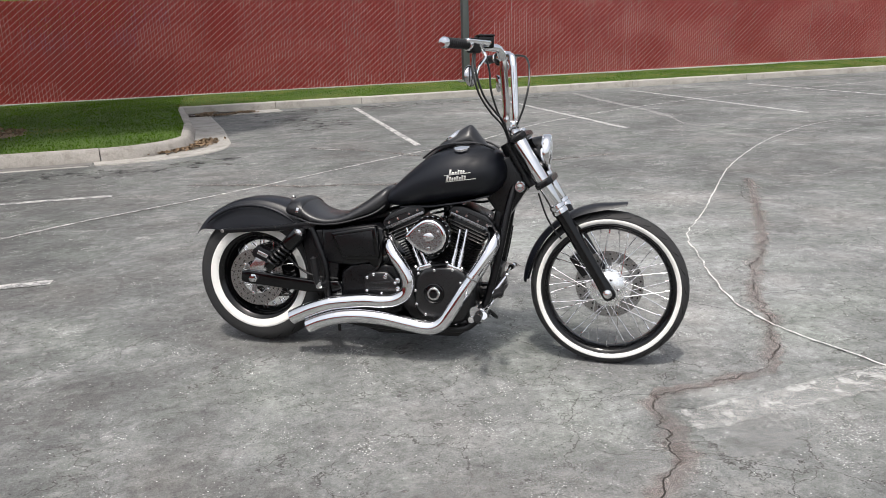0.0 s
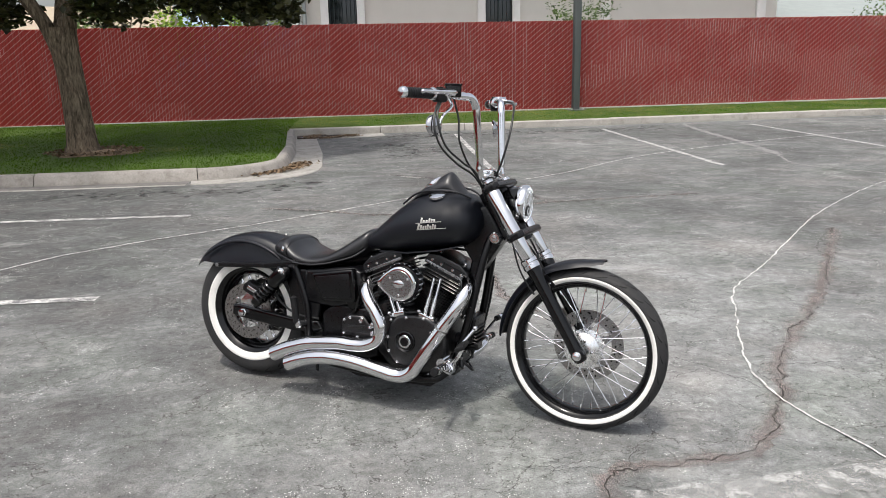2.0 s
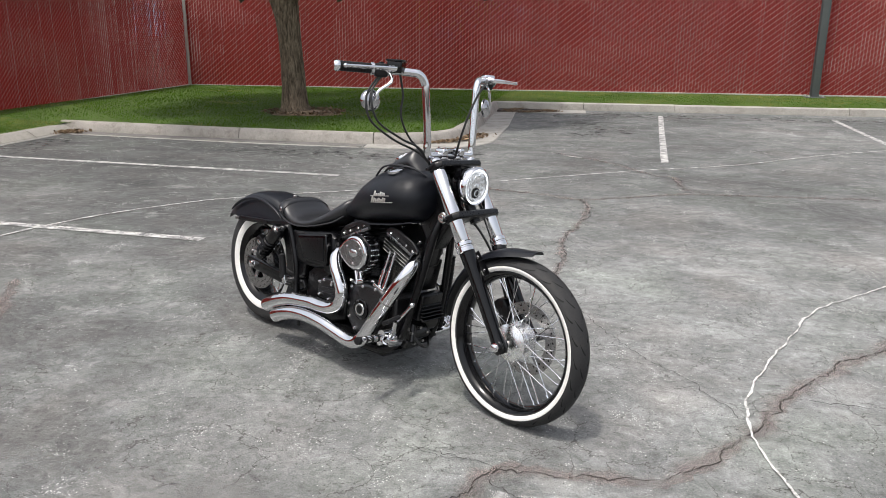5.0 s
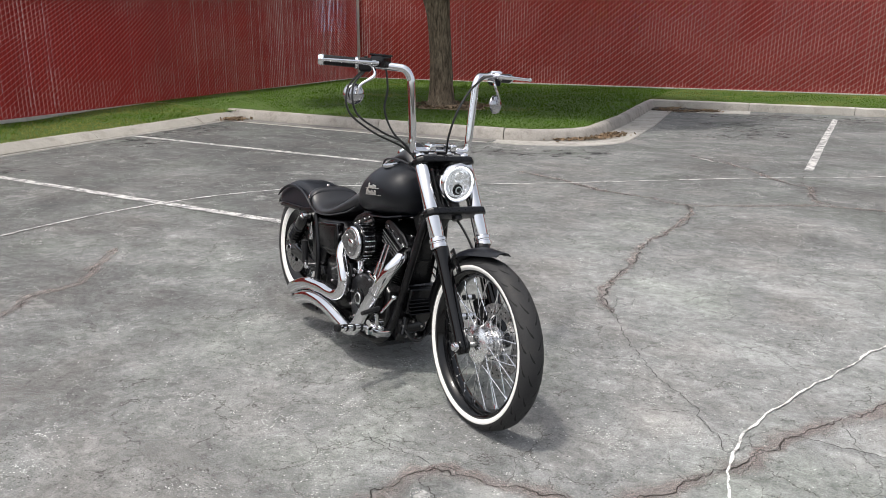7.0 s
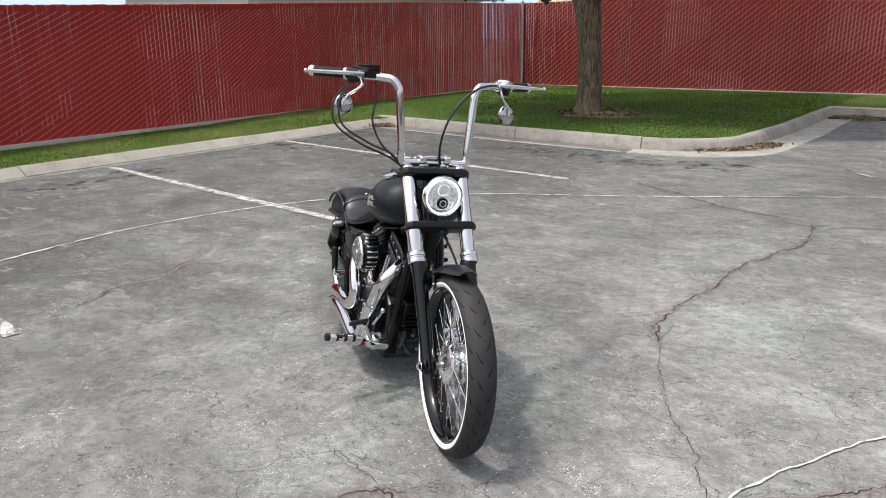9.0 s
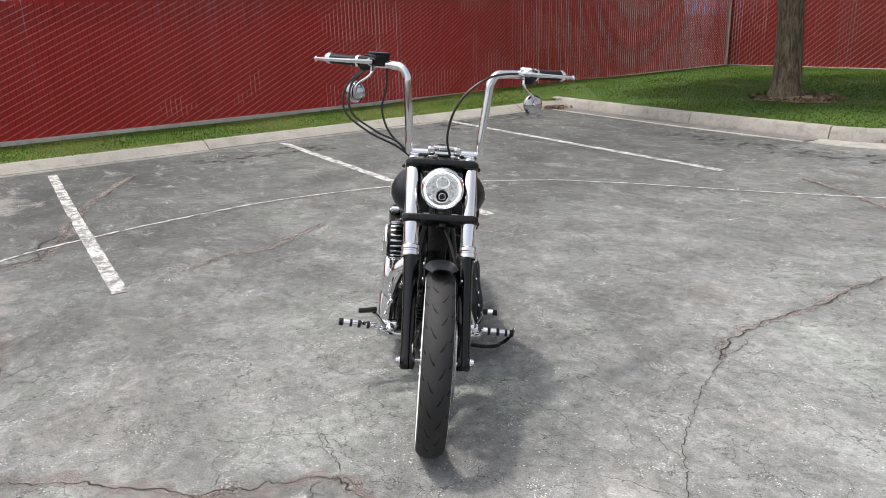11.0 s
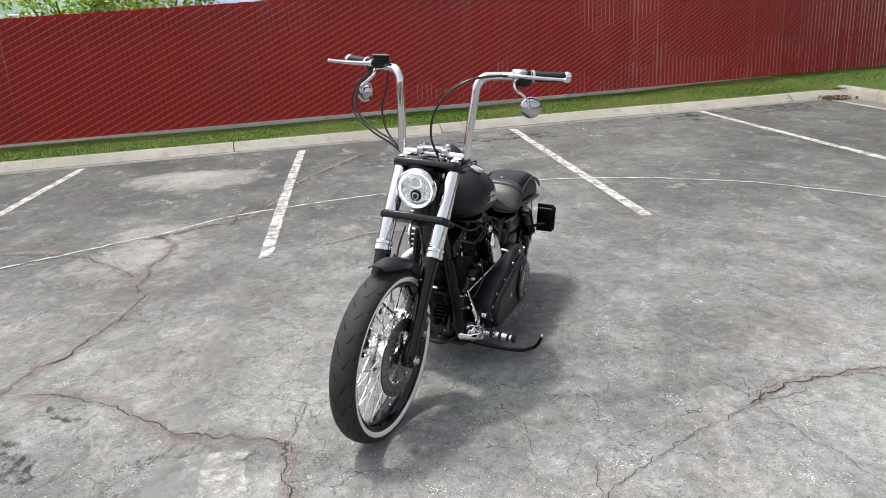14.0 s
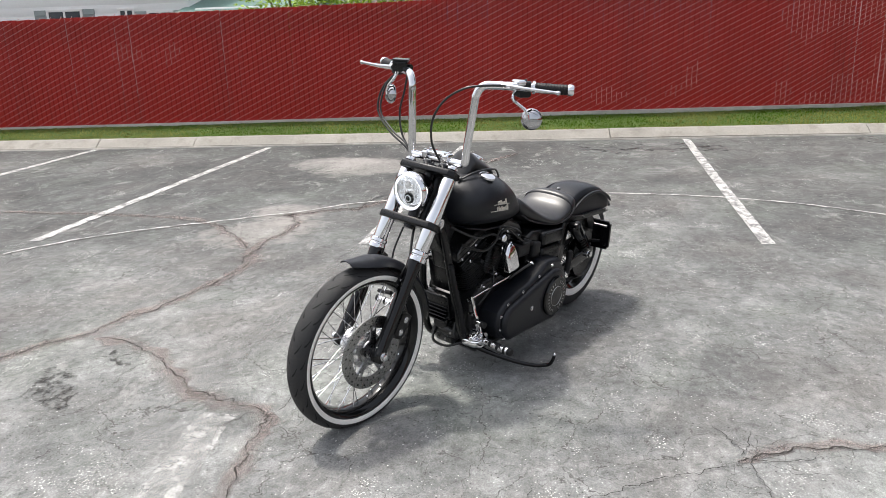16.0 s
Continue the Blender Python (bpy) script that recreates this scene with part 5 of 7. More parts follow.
for s in (-1, 1):
    part("axle_nut", Geo().lathe([(0.0, 0.016), (0.008, 0.016), (0.0135, 0.013), (0.0135, 0.004), (0.018, 0.003), (0.018, -0.002)], SIDE(FRONT + Vector((0, s * (0.124 if s > 0 else 0.126), 0)), -s), 20), CHROME, bike, "chrome axle nut")
    part("axle_nut", Geo().lathe([(0.0, 0.02), (0.006, 0.02), (0.016, 0.018), (0.016, 0.004), (0.02, 0.003), (0.02, -0.002)], SIDE(REAR + Vector((0, s * 0.128, 0.002)), -s), 6 if s < 0 else 20), CHROME, bike, "chrome axle nut")
part("rear_axle", Geo().rod(REAR + Vector((0, -0.13, 0)), REAR + Vector((0, 0.13, 0)), 0.0125, 16), STEEL, bike)

# ---- front end
fork_dir = Vector((1.22 - 1.596, 0, 0.945 - 0.316)).normalized()
fork_at = lambda z, y: Vector((1.596, y, 0.316)) + fork_dir * ((z - 0.316) / fork_dir.z)
fork_x = Vector((0, 1, 0)).cross(fork_dir)
along = lambda z, y: Matrix.Translation(fork_at(z, y)) @ Matrix((fork_x, (0, 1, 0), fork_dir)).transposed().to_4x4()
front_end = part("fork", Geo().rod(fork_at(0.74, 0), fork_at(0.97, 0), 0.021, 20), SATIN, bike, "telescopic fork with chrome upper covers")
for s in (-1, 1):
    y = s * 0.106 - 0.007
    leg = part("fork_slider", Geo().lathe([(0.0, -0.03), (0.02, -0.03), (0.027, -0.02), (0.029, 0.0), (0.027, 0.03), (0.0255, 0.06), (0.0265, 0.2), (0.0275, 0.33), (0.03, 0.37), (0.03, 0.385), (0.026, 0.392)], along(0.316, s * 0.099 - 0.008), 24), GLOSSB, front_end, "gloss black slider")
    part("axle_lug", Geo().lathe([(0, 0.022), (0.024, 0.022), (0.027, 0.018), (0.027, -0.018), (0.024, -0.022), (0, -0.022)], SIDE(FRONT + Vector((0, s * 0.098, 0))), 24), GLOSSB, leg)
    part("chrome_cover", Geo().lathe([(0.026, 0.0), (0.0285, 0.004), (0.0285, 0.325), (0.026, 0.33)], along(0.655, y), 28), CHROME, front_end, "chrome fork cover")
    part("collar", Geo().lathe([(0.029, -0.012), (0.034, -0.009), (0.034, 0.006), (0.0315, 0.009), (0.0315, 0.013), (0.034, 0.016), (0.034, 0.028), (0.03, 0.032)], along(0.652, y), 28), CHROME, front_end, "stepped chrome collar")
    part("fork_cap", Geo().lathe([(0.022, 0), (0.022, 0.008), (0.016, 0.014), (0, 0.014)], along(0.968, y), 16), CHROME, front_end)
for z, half, name in ((0.95, 0.137, "top_clamp"), (0.765, 0.14, "lower_clamp")):
    m = along(z, -0.007)
    g = Geo().prism([(-0.036, -half + 0.02), (-0.02, -half), (0.02, -half), (0.04, -half + 0.02), (0.04, half - 0.02), (0.02, half), (-0.02, half), (-0.036, half - 0.02)], 0.028 if z > 0.9 else 0.03, m, 0.008, 3)
    part(name, g, SATIN, front_end, "satin black fork clamp")
    for s in (-1, 1):
        part("pinch_bolt", Geo().lathe([(0, 0.01), (0.006, 0.01), (0.008, 0.006), (0.008, 0)], along(z, s * 0.139 - 0.007) @ pose(-0.02, 0, 0, -90 * s), 8), SATIN, front_end)
part("neck_gusset", plate_xz([(1.06, 0.715), (1.13, 0.86), (1.175, 0.872), (1.222, 0.80), (1.252, 0.735), (1.205, 0.665), (1.165, 0.6), (1.12, 0.63)], 0, 0.085, 0.012, 3), SATIN, bike, "black frame gusset behind the steering neck")
neck = part("steering_neck", Geo().rod((1.158, 0, 0.925), (1.262, 0, 0.74), 0.034, 20), SATIN, bike)
for s in (-1, 1):
    part("neck_bolt", Geo().lathe([(0.024, -0.02), (0.024, 0.004), (0.02, 0.008), (0.012, 0.008), (0.011, 0.012), (0, 0.013)], SIDE((1.222, s * 0.062, 0.745), -s), 18), ALU, bike, "bright neck bolt")
    part("fork_stop", Geo().box((0.045, 0.03, 0.03), pose(1.23, s * 0.05, 0.74, 0, 30), 0.006), SATIN, bike)

# front fender
def fender_shell(centre, r, half, a0, a1, n, edge=0.004, taper=None, lift=None, skirt=None, k=12):
    rings = []
    for i in range(n + 1):
        t = i / n
        a = radians(a0 + (a1 - a0) * t)
        hw = half * (taper(t) if taper else 1)
        rr = r + (lift(t) if lift else 0)
        outer, inner = [], []
        for q in range(k + 1):
            u = -1 + 2 * q / k
            y = hw * (abs(u) ** 0.8) * (1 if u > 0 else -1)
            drop = 0.028 * abs(u) ** 2.6 * (hw / half)
            if skirt and abs(u) > 0.999:
                drop = max(drop, skirt(a, rr))
            elif skirt and abs(u) > 0.8:
                drop = drop + 0.25 * max(0, skirt(a, rr) - 0.03)
            outer.append((y, rr - drop))
            inner.append((y * (1 - edge / hw), rr - drop - edge * (0.9 if abs(u) < 0.99 else 0)))
        rings.append([centre + Vector((p * math.cos(a), y, p * math.sin(a))) for y, p in outer + inner[::-1]])
    return Geo().loft(rings)


ff = part("front_fender", fender_shell(FRONT, 0.362, 0.062, 79, 178, 40, taper=lambda t: 0.55 + 0.45 * min(1, t * 5, (1.02 - t) * 7), lift=lambda t: 0.013 * max(0, 1 - t * 9) ** 1.5), MATTE, bike, "short matte black front fender", angle=60)
for s in (-1, 1):
    part("fender_bracket", Geo().box((0.1, 0.004, 0.03), pose(1.44, s * 0.066, 0.60, 0, 48), 0.001), SATIN, ff)
    for d in (-0.03, 0.03):
        bolt(ff, (1.44 + d * 0.67, s * 0.069, 0.60 - d * 0.74), 0.005, 0.005, s)

# the wheel is turned slightly to the bike's right
STEER = Matrix.Translation(FRONT) @ pose(0, 0, 0, 0, 0, -3.0) @ Matrix.Translation(-FRONT)
for turned in (front_wheel, ff):
    turned.matrix_basis = STEER

# brake caliper and hose on the left leg
cal = part("front_caliper", Geo().prism([(-0.05, -0.03), (0.05, -0.03), (0.055, 0.0), (0.04, 0.03), (-0.04, 0.03), (-0.055, 0.0)], 0.06, Matrix.Translation((1.478, 0.078, 0.40)) @ pose(0, 0, 0, 0, 55) @ FLAT, 0.008, 2), SATIN, bike, "black brake caliper")
for d in (-0.026, 0.026):
    bolt(cal, (1.478 + d * 0.57, 0.108, 0.40 - d * 0.82), 0.01, 0.005, 1)
part("brake_hose", Geo().tube([(1.47, 0.08, 0.44), (1.43, 0.07, 0.54), (1.385, 0.05, 0.64), (1.335, 0.02, 0.72), (1.29, 0.0, 0.755)], 0.005, 8), CABLE, bike)
part("wheel_sensor_wire", Geo().tube([(1.30, -0.06, 0.72), (1.33, -0.075, 0.64), (1.36, -0.07, 0.58), (1.40, -0.075, 0.53)], 0.004, 8), CABLE, bike)

# headlamp
lamp_m = Matrix.Translation((1.338, -0.007, 0.884)) @ pose(0, 0, 0, 0, 90 + 4) @ Matrix.Scale(0.92, 4)     # z ahead
lamp = part("headlamp", Geo().lathe([(0.0, -0.125), (0.03, -0.122), (0.052, -0.105), (0.068, -0.075), (0.076, -0.04), (0.0785, -0.012), (0.0785, -0.006), (0.076, -0.012), (0.068, -0.05), (0.0, -0.06)], lamp_m, 40), GLOSSB, bike, "round headlamp in a black bucket with lit halo ring")
part("trim_ring", Geo().lathe([(0.0785, -0.036), (0.084, -0.03), (0.0865, -0.014), (0.0845, 0.0), (0.079, 0.006), (0.0755, 0.004), (0.0745, -0.004), (0.0755, -0.012)], lamp_m, 56), CHROME, lamp, "chrome trim ring", angle=60)
part("halo_ring", Geo().lathe([(0.0665, -0.008), (0.0675, -0.003), (0.07, -0.001), (0.073, -0.003), (0.0745, -0.008)], lamp_m, 56), GLOW, lamp, "glowing white halo")
part("reflector", Geo().lathe([(0.0, -0.036), (0.02, -0.035), (0.045, -0.026), (0.0665, -0.008)], lamp_m, 40), LIT, lamp, "silvered reflector bowl", angle=60)
# tall oval bezel holding a clear projector above a dark one
oval = capsule((-0.026, 0), 0.027, (0.027, 0), 0.026)
part("bezel", Geo().prism(oval, 0.008, lamp_m @ pose(0, 0, -0.016), 0.003, 3), LIT, lamp, "silver oval bezel")
for dx, rr, lens_ in ((-0.026, 0.022, LENS), (0.027, 0.0195, GLASS)):
    sub = part("projector", Geo().lathe([(rr + 0.004, -0.016), (rr + 0.004, -0.006), (rr + 0.001, -0.003), (rr, -0.006), (rr * 0.8, -0.0125), (0, -0.0128)], lamp_m @ pose(dx, 0, 0), 28), LIT if dx < 0 else RECESS_BLACK, lamp, "projector bezel")
    part("lens", Geo().lathe([(rr, -0.008), (rr * 0.8, -0.001), (rr * 0.45, 0.003), (0, 0.0045)], lamp_m @ pose(dx, 0, 0), 28), lens_, sub)
part("projector_ring", Geo().lathe([(0.0155, -0.002), (0.0145, 0.0012), (0.012, 0.0022), (0.0112, 0.0015)], lamp_m @ pose(0.027, 0, 0.0015), 24), SILVER, lamp)
for sy in (-1, 1):
    for dx, w in ((-0.032, 0.012), (-0.011, 0.017), (0.012, 0.017), (0.033, 0.01)):
        part("side_reflector", Geo().prism([(-0.008, 0.0), (-0.006, w), (0.006, w + 0.001), (0.0085, 0.002)], 0.007, lamp_m @ pose(dx, sy * 0.031, -0.015, sy * 18) @ Matrix.Diagonal((1, sy, 1, 1)), 0.0025, 2), LIT, lamp, "faceted side reflector")
part("cover_glass", Geo().lathe([(0.074, 0.003), (0.06, 0.008), (0.035, 0.0115), (0.0, 0.013)], lamp_m, 40), LENS, lamp, "clear domed cover").visible_shadow = False
part("headlamp_bracket", Geo().box((0.05, 0.03, 0.03), pose(1.29, 0, 0.80, 0, 30), 0.005).rod((1.285, 0, 0.78), (1.325, 0, 0.815), 0.011, 12), CHROME, bike, "chrome lamp bracket")

# ---- handlebar and controls
bar = part("handlebar", Geo().tube([(1.176, 0, 0.99), (1.176, 0.08, 0.99), (1.176, 0.121, 0.990), (1.176, 0.133, 0.999), (1.1755, 0.1365, 1.02), (1.1742, 0.1385, 1.06), (1.163, 0.152, 1.22), (1.159, 0.157, 1.262), (1.148, 0.178, 1.293), (1.125, 0.216, 1.299), (1.06, 0.338, 1.301), (0.998, 0.452, 1.302)], 0.0155, 16, 8)
           .tube([(1.176, 0, 0.99), (1.176, -0.08, 0.99), (1.176, -0.121, 0.990), (1.176, -0.132, 0.999), (1.1755, -0.1355, 1.02), (1.1742, -0.1365, 1.06), (1.165, -0.152, 1.225), (1.161, -0.157, 1.266), (1.15, -0.178, 1.297), (1.127, -0.214, 1.303), (1.06, -0.332, 1.306), (0.996, -0.45, 1.306)], 0.0155, 16, 8), CHROME, bike, "tall chrome ape-hanger handlebar", angle=60)
clamp = part("riser", Geo().box((0.046, 0.085, 0.014), pose(1.17, 0, 1.012), 0.004, 3), CHROME, bike, "chrome handlebar riser clamp")
for s in (-1, 1):
    part("clamp_cap", Geo().box((0.05, 0.03, 0.034), pose(1.178, s * 0.05, 1.002), 0.008, 3), CHROME, clamp)
for s in (-1, 1):
    part("riser_post", Geo().lathe([(0.021, 0), (0.021, 0.03), (0.024, 0.036), (0.024, 0.05)], pose(1.185, s * 0.042, 0.935, 0, -12), 18), CHROME, clamp)
    for dx in (-0.016, 0.016):
        part("bolt", Geo().rod((1.178 + dx, s * 0.05, 1.017), (1.178 + dx, s * 0.05, 1.025), 0.0055, 8), ALU, clamp)
for s in (-1, 1):
    z = 1.301 if s > 0 else 1.306
    p0, p1 = Vector((1.058, s * 0.342, z)), Vector((0.996, s * 0.455, z))
    d = (p1 - p0).normalized()
    m = Matrix.Translation(p0) @ d.to_track_quat("Z", "Y").to_matrix().to_4x4()
    L = (p1 - p0).length
    prof = [(0.0185, 0.0)]
    for k in range(11):
        prof += [(0.0195, 0.004 + k * L / 12), (0.0195, 0.004 + (k + 0.6) * L / 12), (0.018, 0.004 + (k + 0.7) * L / 12)]
    grip = part("grip", Geo().lathe(prof + [(0.019, L - 0.004)], m, 20), DULL, bar, "ribbed black grip")
    part("end_cap", Geo().lathe([(0.0195, L - 0.006), (0.021, L - 0.003), (0.021, L + 0.008), (0.017, L + 0.016), (0.0, L + 0.018)], m, 20), CHROME, grip, "chrome end cap")
    part("flange", Geo().lathe([(0.0155, -0.008), (0.0235, -0.006), (0.0235, 0.004), (0.0185, 0.006)], m, 20), CHROME, grip)
    # switch housing, perch and lever
    hm = m @ pose(0, 0, -0.035)
    sw = part("switch_housing", Geo().box((0.042, 0.052, 0.05), hm @ pose(0.0, -0.004, 0), 0.01, 3), DULL, bar, "black switch housing")
    for q in (-1, 1):
        part("button", Geo().box((0.012, 0.006, 0.014), hm @ pose(q * 0.009, 0.024, 0), 0.002), SATIN, sw)
    perch0, perch1 = p0 - d * 0.06 + Vector((0.012, 0, 0.002)), p0 - d * 0.045 + Vector((0.052, 0, 0.004))
    perch = part("lever_perch", Geo().rod(p0 - d * 0.072, p0 - d * 0.045, 0.022, 20).tube([perch0, perch0.lerp(perch1, 0.5) + Vector((0, 0, 0.004)), perch1], [0.016, 0.013, 0.012], 12), CHROME, bar, "chrome lever perch")
    tip = Vector((1.093, -0.5, 1.306)) if s < 0 else Vector((1.118, 0.478, 1.304))
    mid = perch1.lerp(tip, 0.45) + Vector((0.012, 0, 0))
    part("lever", Geo().tube([perch1 + Vector((0, -s * 0.012, 0)), perch1.lerp(mid, 0.5) + Vector((0.008, 0, 0)), mid, mid.lerp(tip, 0.6), tip], [0.011, 0.01, 0.0085, 0.0075, 0.0065], 12, 6, flat=0.75).ball(0.0085, Matrix.Translation(tip), 12, 8), CHROME, perch, "chrome hand lever")
    if s < 0:
        res = part("reservoir", Geo().box((0.06, 0.062, 0.045), pose(1.108, -0.264, 1.318, 0, 0, 28), 0.007, 3), GLOSSB, bar, "black brake fluid reservoir")
        part("reservoir_lid", Geo().box((0.066, 0.066, 0.008), pose(1.108, -0.264, 1.342, 0, 0, 28), 0.003), GLOSSB, res)
        part("master_cylinder", Geo().rod((1.09, -0.225, 1.312), (1.10, -0.30, 1.31), 0.014, 14), GLOSSB, bar)
    else:
        part("clutch_adjuster", Geo().rod((1.128, 0.245, 1.303), (1.113, 0.30, 1.304), 0.007, 10), CHROME, bar)
        part("mode_switch", Geo().box((0.05, 0.045, 0.026), pose(1.085, 0.312, 1.278, 0, 0, -28), 0.008), DULL, bar)
        part("clutch_perch_cap", Geo().box((0.04, 0.05, 0.02), pose(1.1, 0.302, 1.318, 0, 0, -28), 0.007, 3), CHROME, bar, "chrome clutch perch cap")
    # small round mirror below the perch
    mc = Vector((1.073, -0.352, 1.19)) if s < 0 else Vector((1.065, 0.345, 1.186))
    mir = part("mirror", Geo().lathe([(0.0, 0.017), (0.012, 0.0165), (0.026, 0.012), (0.036, 0.005), (0.0405, -0.003), (0.0405, -0.007), (0.037, -0.009), (0, -0.009)], Matrix.Translation(mc) @ pose(0, 0, 0, 0, 84, s * 18), 32), MIRROR, bar, "small round chrome mirror")
    # uncut dome: black blades stand for the shaded slots
    for k in range(5):
        slot = Matrix.Translation(mc) @ pose(0, 0, 0, 0, 84, s * 18) @ pose(0, 0, 0, 0, 0, 72 * k + 20)
        part("slot", Geo().prism([(0.011, -0.0035), (0.03, -0.007), (0.033, 0.0), (0.03, 0.007), (0.011, 0.0035)], 0.004, slot @ pose(0, 0, 0.0115, 0, 16), 0.001, 1), RECESS_BLACK, mir, "black blade for a slot in the mirror back")
    part("mirror_stem", Geo().tube([perch0 + Vector((0.0, 0, -0.012)), perch0 + Vector((0.018, s * 0.004, -0.045)), mc + Vector((0.028, -s * 0.012, 0.035)), mc + Vector((0.02, 0, 0.0))], [0.0065, 0.006, 0.0055, 0.006], 10), CHROME, mir, "curved chrome stem")

# cables
for k, pts in enumerate((
        [(1.075, -0.315, 1.285), (1.085, -0.385, 1.21), (1.11, -0.385, 1.12), (1.14, -0.29, 1.05), (1.165, -0.17, 1.0), (1.18, -0.08, 0.93)],
        [(1.08, -0.305, 1.285), (1.09, -0.365, 1.22), (1.12, -0.36, 1.12), (1.15, -0.26, 1.055), (1.17, -0.16, 1.01), (1.19, -0.09, 0.90)],
        [(1.095, -0.235, 1.31), (1.12, -0.232, 1.22), (1.13, -0.245, 1.14), (1.15, -0.215, 1.06), (1.17, -0.155, 1.0), (1.2, -0.07, 0.9), (1.27, -0.03, 0.78)])):
    part("control_cable", Geo().tube(pts, 0.0042, 8), CABLE, bike, "black control cable")
part("clutch_cable", Geo().tube([(1.12, 0.27, 1.304), (1.175, 0.2, 1.3), (1.218, 0.14, 1.285), (1.24, 0.07, 1.235), (1.243, 0.02, 1.155), (1.222, 0.005, 1.06), (1.185, 0.025, 0.98), (1.15, 0.05, 0.9), (1.13, 0.07, 0.78)], 0.0046, 8), CABLE, bike, "black clutch cable bowing ahead of the bar")

# ---- tank, dash, seat, fender
def ring_yz(x, z0, z1, w, p=2.6, n=36, top=1.0):
    """A rounded section across the bike at x."""
    zc, h = (z0 + z1) / 2, (z1 - z0) / 2
    out = []
    for i in range(n):
        a = 2 * math.pi * i / n
        c, s = math.cos(a), math.sin(a)
        yy = w * math.copysign(abs(c) ** (2 / p), c)
        if s > 0:
            yy *= 1 - (1 - top) * s
        out.append((x, yy, zc + h * math.copysign(abs(s) ** (2 / p), s)))
    return out


def smooth_rings(rows, steps, p, top=1.0):
    """Sections glided through rows of (x, z0, z1, half width)."""
    pts, _ = smooth_path([(r[0], r[1], r[2]) for r in rows], 1, steps)
    ws, _ = smooth_path([(r[3], 0, 0) for r in rows], 1, steps)
    return [ring_yz(a.x, a.y, a.z, max(0.004, b.x), p, top=top) for a, b in zip(pts, ws)]


TANK = [(0.605, 0.665, 0.685, 0.03), (0.632, 0.655, 0.71, 0.062), (0.70, 0.652, 0.772, 0.102), (0.80, 0.66, 0.853, 0.152), (0.90, 0.674, 0.905, 0.182), (1.0, 0.69, 0.922, 0.192), (1.08, 0.704, 0.914, 0.18), (1.13, 0.728, 0.888, 0.146), (1.158, 0.765, 0.85, 0.09), (1.166, 0.79, 0.825, 0.04)]
tank = part("fuel_tank", Geo().loft(smooth_rings(TANK, 5, 2.35, 0.9)), MATTE, bike, "matte black teardrop fuel tank", angle=70)
part("tank_seam", Geo().loft([[(x, s * w, z) for s, w, z in ((-1, wv, zv), (-1, wv + 0.002, zv - 0.006), (1, wv + 0.002, zv - 0.006), (1, wv, zv))] for x, wv, zv in ((0.70, 0.07, 0.655), (0.85, 0.11, 0.664), (1.0, 0.13, 0.688), (1.1, 0.11, 0.712))]), MATTE, tank)
DASH = [(0.80, 0.83, 0.862, 0.02), (0.835, 0.85, 0.888, 0.045), (0.88, 0.88, 0.93, 0.062), (0.93, 0.89, 0.962, 0.068), (0.985, 0.89, 0.998, 0.066), (1.01, 0.89, 1.0, 0.062), (1.04, 0.88, 0.962, 0.058), (1.08, 0.87, 0.912, 0.05), (1.11, 0.85, 0.885, 0.03)]
dash = part("dash_console", Geo().loft(smooth_rings(DASH, 4, 2.2, 0.62)), LEATHER, tank, "black leather-wrapped dash console", angle=70)
part("console_strap", Geo().tube([(0.80, -0.045, 0.862), (0.88, -0.08, 0.912), (0.98, -0.092, 0.93), (1.06, -0.085, 0.925), (1.115, -0.06, 0.90)], 0.0045, 8).tube([(0.80, 0.045, 0.862), (0.88, 0.08, 0.912), (0.98, 0.092, 0.93), (1.06, 0.085, 0.925), (1.115, 0.06, 0.90)], 0.0045, 8), LEATHER, dash, "stitched leather edge")
sp = Matrix.Translation((0.922, 0, 0.948)) @ pose(0, 0, 0, 0, -39)
part("speedometer", Geo().lathe([(0.043, -0.012), (0.045, -0.004), (0.045, 0.005), (0.041, 0.009), (0.037, 0.007), (0.036, 0.003), (0, 0.003)], sp, 32), CHROME, dash, "chrome-rimmed speedometer")
part("dial", Geo().lathe([(0.036, 0.0038), (0.0, 0.0042)], sp, 28), GLASS, dash, "dark dial")
for s in (-1, 1):
    cap = part("fuel_cap", Geo().lathe([(0.034, -0.01), (0.036, -0.004), (0.035, 0.002), (0.028, 0.005), (0.0, 0.0065)], pose(0.985, s * 0.112, 0.911, s * -17, -3), 28), CHROME, tank, "chrome fuel cap")
    # plain bars in place of the maker's badge
    badge = part("badge", Geo().box((0.112, 0.002, 0.0028), pose(0.982, s * 0.1925, 0.806, s * 10, -7), 0.0006).box((0.128, 0.002, 0.0028), pose(0.996, s * 0.1935, 0.781, s * 2, -7), 0.0006), BADGE, tank, "brushed metal badge of plain bars")
    mark = random.Random(8)
    for row, n, x0, z0, tilt in ((0, 6, 0.952, 0.808, 11), (1, 8, 0.94, 0.783, 3)):
        x = x0
        for k in range(n):
            w, hgt = mark.uniform(0.0075, 0.0105), 0.024 if k == 0 else mark.uniform(0.011, 0.019)
            part("bar", Geo().box((w, 0.0024, hgt), pose(x, s * (0.1925 + 0.001 * row), z0 + (x - x0) * 0.11 + (hgt - 0.013) * 0.4, s * tilt, 9), 0.0012), BADGE, badge)
            x += w + 0.0022
for z in (0.84, 0.80):
    for s in (-1, 1):
        bolt(tank, (1.168 + (0.84 - z) * 0.4, s * 0.035, z + 0.01), 0.008, 0.006, s, CHROME)

